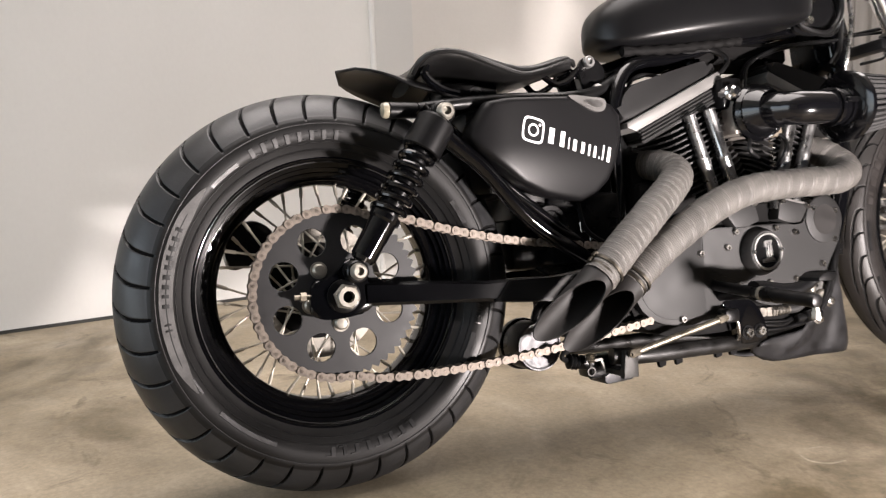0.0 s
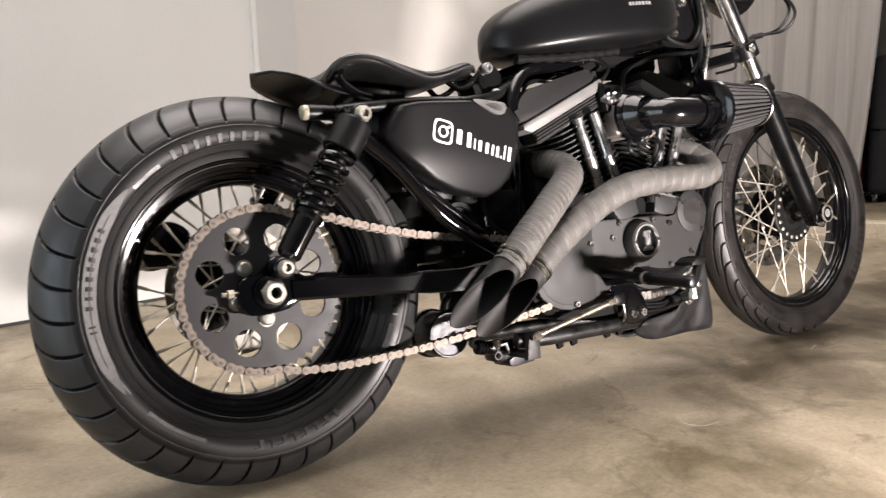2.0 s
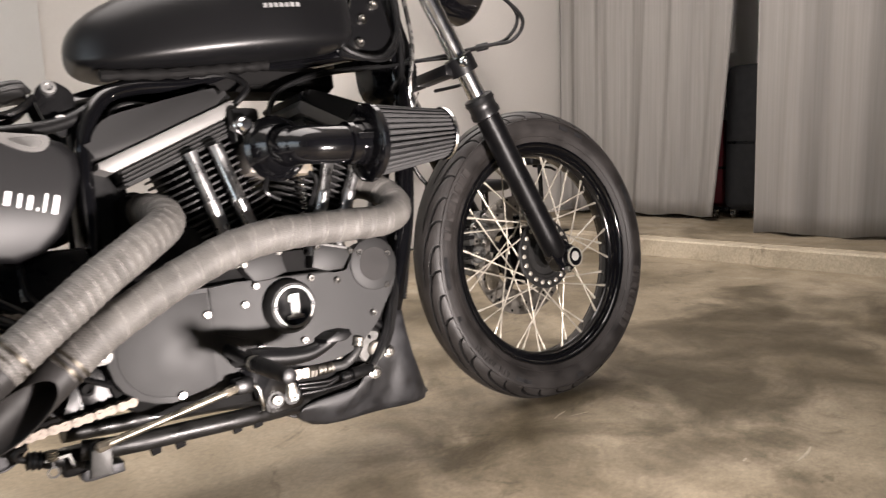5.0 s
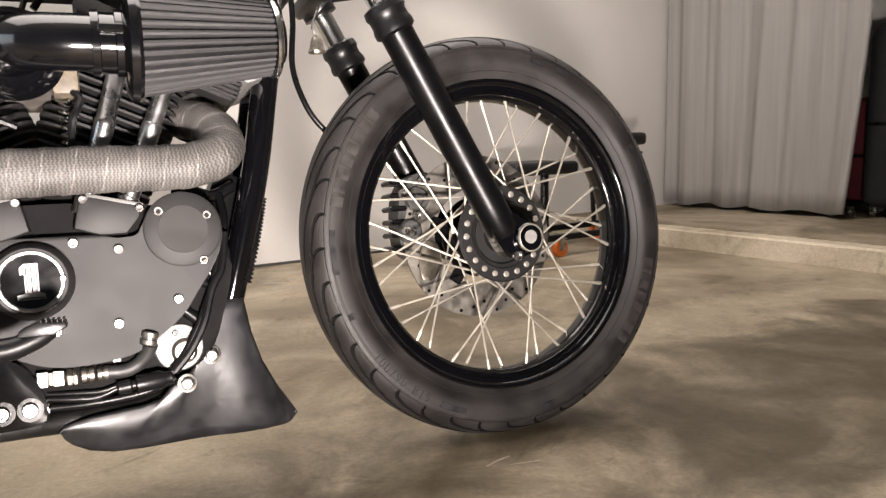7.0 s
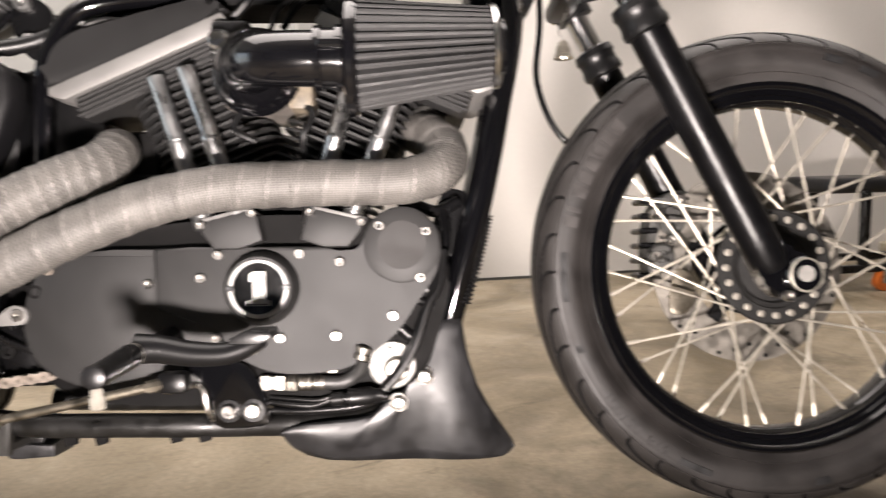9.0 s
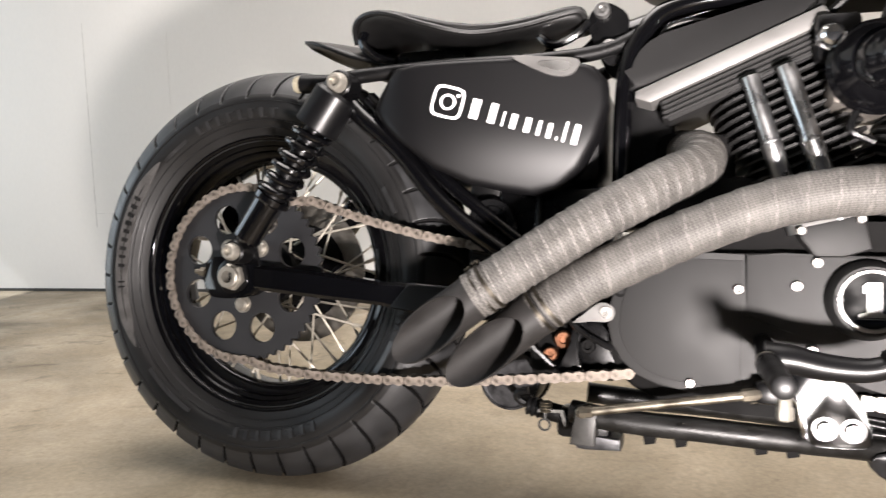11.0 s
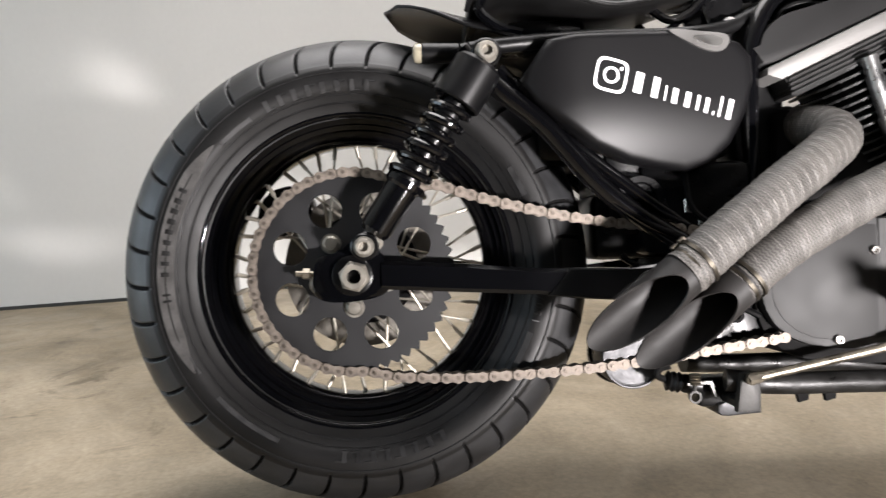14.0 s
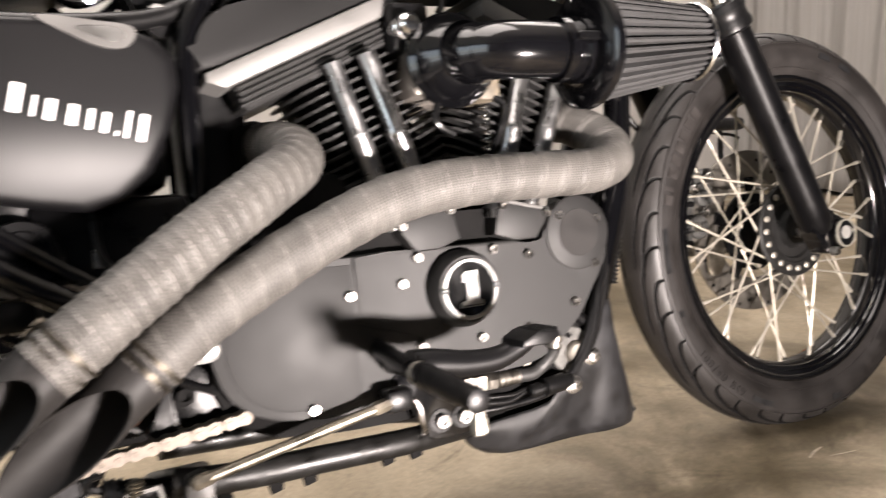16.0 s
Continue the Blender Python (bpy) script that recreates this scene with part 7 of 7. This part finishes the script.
box(bm, (0.722, -0.134, 0.190), (0.756, -0.105, 0.216), 0.006, 2)
part("pedal_clevis", bm, BLACK, bracket)
bm = bmesh.new()
plate(bm, [(0.497, 0.1155), (0.510, 0.1175), (0.5600, 0.1165), (0.5605, 0.0995), (0.512, 0.0972), (0.502, 0.0985), (0.497, 0.1040)], -0.054, 0.004, 0.003)
master = part("brake_master", bm, CAST, bike, "dark cast rear brake cylinder under the frame")
bm = bmesh.new()
box(bm, (0.472, -0.050, 0.110), (0.545, 0.002, 0.150), 0.008, 2)
part("cylinder_body", bm, BLACK, master)
bm = bmesh.new()
lathe(bm, [(0, 0.009), (0.003, 0.0145), (0.007, 0.0115), (0.011, 0.0150), (0.015, 0.0115), (0.019, 0.0150), (0.023, 0.0115), (0.028, 0.0135), (0.050, 0.0130)], (0.428, -0.040, 0.150), (1, 0, -0.2), 22)
part("dust_bellows", bm, PLASTIC, master, "black rubber bellows")
bm = bmesh.new()
for k in range(4):
    lathe(bm, [(0, 0.0075), (0.0015, 0.0088), (0.0030, 0.0075)], (0.4605, -0.068, 0.1620 - 0.0040 * k), (0, 0, -1), 16)
part("spring_stack", bm, BRASSY, master, "plated washers on a threaded stud")
bm = bmesh.new()
plate(bm, [(0.450, 0.1500), (0.484, 0.1520), (0.4905, 0.1300), (0.487, 0.1290), (0.481, 0.1475), (0.450, 0.1465)], -0.070, -0.063)
part("spring_hanger", bm, IRON, master, "bent bare metal strip")
bm = bmesh.new()
rod(bm, (0.4600, -0.068, 0.1470), (0.4595, -0.068, 0.1380), 0.0028, 10)
lathe(bm, [(-0.0018, 0.0062), (-0.0018, 0.0088), (0.0018, 0.0088), (0.0018, 0.0062)], (0.4595, -0.069, 0.1300), RIGHT, 20, closed=True)
part("eyebolt", bm, IRON_DARK, master, "small dull steel eyebolt")
bm = bmesh.new()
lathe(bm, [(0, 0.0078), (0.007, 0.0078), (0.008, 0.0060), (0.004, 0.0038), (0.004, 0.0003)], (0.5170, -0.116, 0.1610), RIGHT, 18)
part("eyelet", bm, BRASSY, master)
bm = bmesh.new()
plate(bm, [(0.500, 0.116), (0.532, 0.116), (0.534, 0.158), (0.522, 0.170), (0.508, 0.166)], -0.112, -0.100, 0.002)
box(bm, (0.505, -0.104, 0.118), (0.530, -0.040, 0.130), 0.002)
part("rod_lever", bm, IRON_DARK, master, "dark cast lever at the end of the rod")
bm = bmesh.new()
plate(bm, [(0.4750, 0.2100), (0.4890, 0.2200), (0.4925, 0.2490), (0.5000, 0.2720), (0.5060, 0.2690), (0.5030, 0.2480), (0.5020, 0.2240), (0.5110, 0.2160), (0.5080, 0.2060), (0.4800, 0.2010)], -0.082, -0.060, 0.004)
part("gearbox_arm", bm, BLACK, bike, "black steel arm beside the gearbox")
bm = bmesh.new()
plate(bm, [(0.5005, 0.2730), (0.5300, 0.2780), (0.5560, 0.2460), (0.5600, 0.2060), (0.5118, 0.2060), (0.5030, 0.2360)], -0.074, -0.050, 0.002)
part("gearbox_plate", bm, BLACK, bike, "black gearbox plate")
bm = bmesh.new()
bolt_shape(bm, (0.5177, -0.074, 0.2417), RIGHT, 0.0105, 0.010)
part("mount_bolt", bm, INSIDE, bike)
for at, r in (((0.4819, -0.050, 0.2462), 0.013), ((0.4644, -0.050, 0.2259), 0.010)):
    bm = bmesh.new()
    lathe(bm, [(0, r), (0.012, r), (0.014, r * 0.8), (0.014, r * 0.45), (0.008, r * 0.4), (0.008, 0.0003)], at, RIGHT, 18)
    part("copper_seal", bm, COPPER, bike, "copper-coloured pipe seal")
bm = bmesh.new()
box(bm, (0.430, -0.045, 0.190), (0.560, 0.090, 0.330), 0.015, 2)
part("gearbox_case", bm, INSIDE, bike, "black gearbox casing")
tube("brake_line", [(0.432, -0.050, 0.172), (0.418, -0.048, 0.168), (0.416, -0.044, 0.158), (0.430, -0.040, 0.150)], 0.005, PLASTIC, master, n=6, steps=8)
HOSE = material("grey_black_hose_rubber", (0.014, 0.0138, 0.0135), 0.48, vary=0.2, scale=60, grain=300, bump=0.1)
for pts, r, mat in (
    ([(0.918, -0.088, 0.1928), (0.940, -0.088, 0.1922), (0.955, -0.088, 0.1979), (0.967, -0.094, 0.2106), (0.9720, -0.100, 0.2230)], 0.0092, HOSE),
    ([(0.849, -0.085, 0.1690), (0.880, -0.088, 0.1650), (0.906, -0.088, 0.1635), (0.930, -0.088, 0.1712)], 0.0042, PLASTIC),
    ([(0.849, -0.082, 0.1750), (0.880, -0.086, 0.1720), (0.910, -0.088, 0.1700), (0.930, -0.088, 0.1745)], 0.0034, PLASTIC),
    ([(0.852, -0.080, 0.1570), (0.90, -0.084, 0.1560), (0.960, -0.084, 0.1600), (1.000, -0.080, 0.1720)], 0.0050, BLACK),
    ([(0.720, -0.09, 0.185), (0.765, -0.105, 0.195), (0.775, -0.105, 0.165), (0.78, -0.095, 0.150)], 0.0035, STEEL),
):
    tube("oil_hose", pts, r, mat, bike, n=8, steps=12)
for x0, z0, x1, z1, r, n, y in ((0.839, 0.1950, 0.871, 0.1940, 0.0125, 4, -0.088), (0.872, 0.1930, 0.886, 0.1928, 0.0118, 6, -0.088), (0.888, 0.1927, 0.905, 0.1925, 0.0105, 16, -0.088), (0.906, 0.1925, 0.921, 0.1924, 0.0098, 16, -0.088), (0.9683, 0.2215, 0.9733, 0.2390, 0.0105, 16, -0.102)):
    bm = bmesh.new()
    a, c = Vector((x0, y, z0)), Vector((x1, y, z1))
    way = (c - a).length
    lathe(bm, [(0, r * 0.8), (0.0015, r), (way * 0.4, r), (way * 0.45, r * 0.82), (way * 0.55, r * 0.82), (way * 0.6, r), (way - 0.0015, r), (way, r * 0.8)], a, c - a, n)
    part("hose_fitting", bm, DISC, bike, "bright hose fitting")
bm = bmesh.new()
box(bm, (0.926, -0.097, 0.205), (0.936, -0.090, 0.224), 0.001)
part("case_tab", bm, NUT, bike, "small bare metal tab")
bm = bmesh.new()
lathe(bm, [(0, 0.0310), (0.006, 0.0310), (0.008, 0.0295), (0.008, 0.0004)], (1.0075, -0.078, 0.2125), RIGHT, 36)
pump = part("oil_pump", bm, IRON, bike, "dull round oil pump flange")
bm = bmesh.new()
lathe(bm, [(0.008, 0.0165), (0.013, 0.0160), (0.016, 0.0125), (0.016, 0.0004)], (1.0135, -0.078, 0.2070), RIGHT, 24)
part("pump_cap", bm, DISC, pump, "dull steel cap")
bm = bmesh.new()
bolt_shape(bm, (1.004, -0.086, 0.232), RIGHT, 0.004, 0.003)
part("pump_screw", bm, BLACK, pump)
for pts, r in (([(1.078, -0.080, 0.360), (1.0695, -0.088, 0.313), (1.054, -0.093, 0.286), (1.040, -0.096, 0.243), (1.020, -0.098, 0.208), (0.9975, -0.098, 0.183)], 0.0060), ([(1.070, -0.080, 0.350), (1.060, -0.088, 0.305), (1.046, -0.092, 0.270), (1.032, -0.095, 0.238), (1.012, -0.096, 0.204), (0.992, -0.096, 0.180)], 0.0045)):
    tube("breather_hose", pts, r, PLASTIC, bike, n=8, steps=10)
for a, b_, r in (((1.010, -0.085, 0.268), (1.034, -0.082, 0.246), 0.0080), ((1.036, -0.085, 0.300), (1.062, -0.078, 0.286), 0.0065), ((1.046, -0.080, 0.330), (1.058, -0.078, 0.300), 0.0060)):
    bm = bmesh.new()
    rod(bm, a, b_, r, 12)
    part("case_lug", bm, BLACK, engine)
bm = bmesh.new()
lathe(bm, [(0, 0.006), (0.002, 0.0085), (0.016, 0.0090), (0.018, 0.0065), (0.022, 0.0065), (0.024, 0.0115), (0.052, 0.0120), (0.058, 0.0085), (0.066, 0.0080), (0.068, 0.0055)], (0.928, -0.100, 0.1722), (1, 0, 0.075), 18)
part("wiring_boot", bm, PLASTIC, bike, "black rubber wiring boot")
for x in (0.590, 0.628, 0.722, 0.758):
    bm = bmesh.new()
    plate(bm, [(x, 0.138), (x + 0.004, 0.121), (x + 0.017, 0.124), (x + 0.019, 0.140)], -0.094, -0.086)
    part("frame_tab", bm, INSIDE, bike)
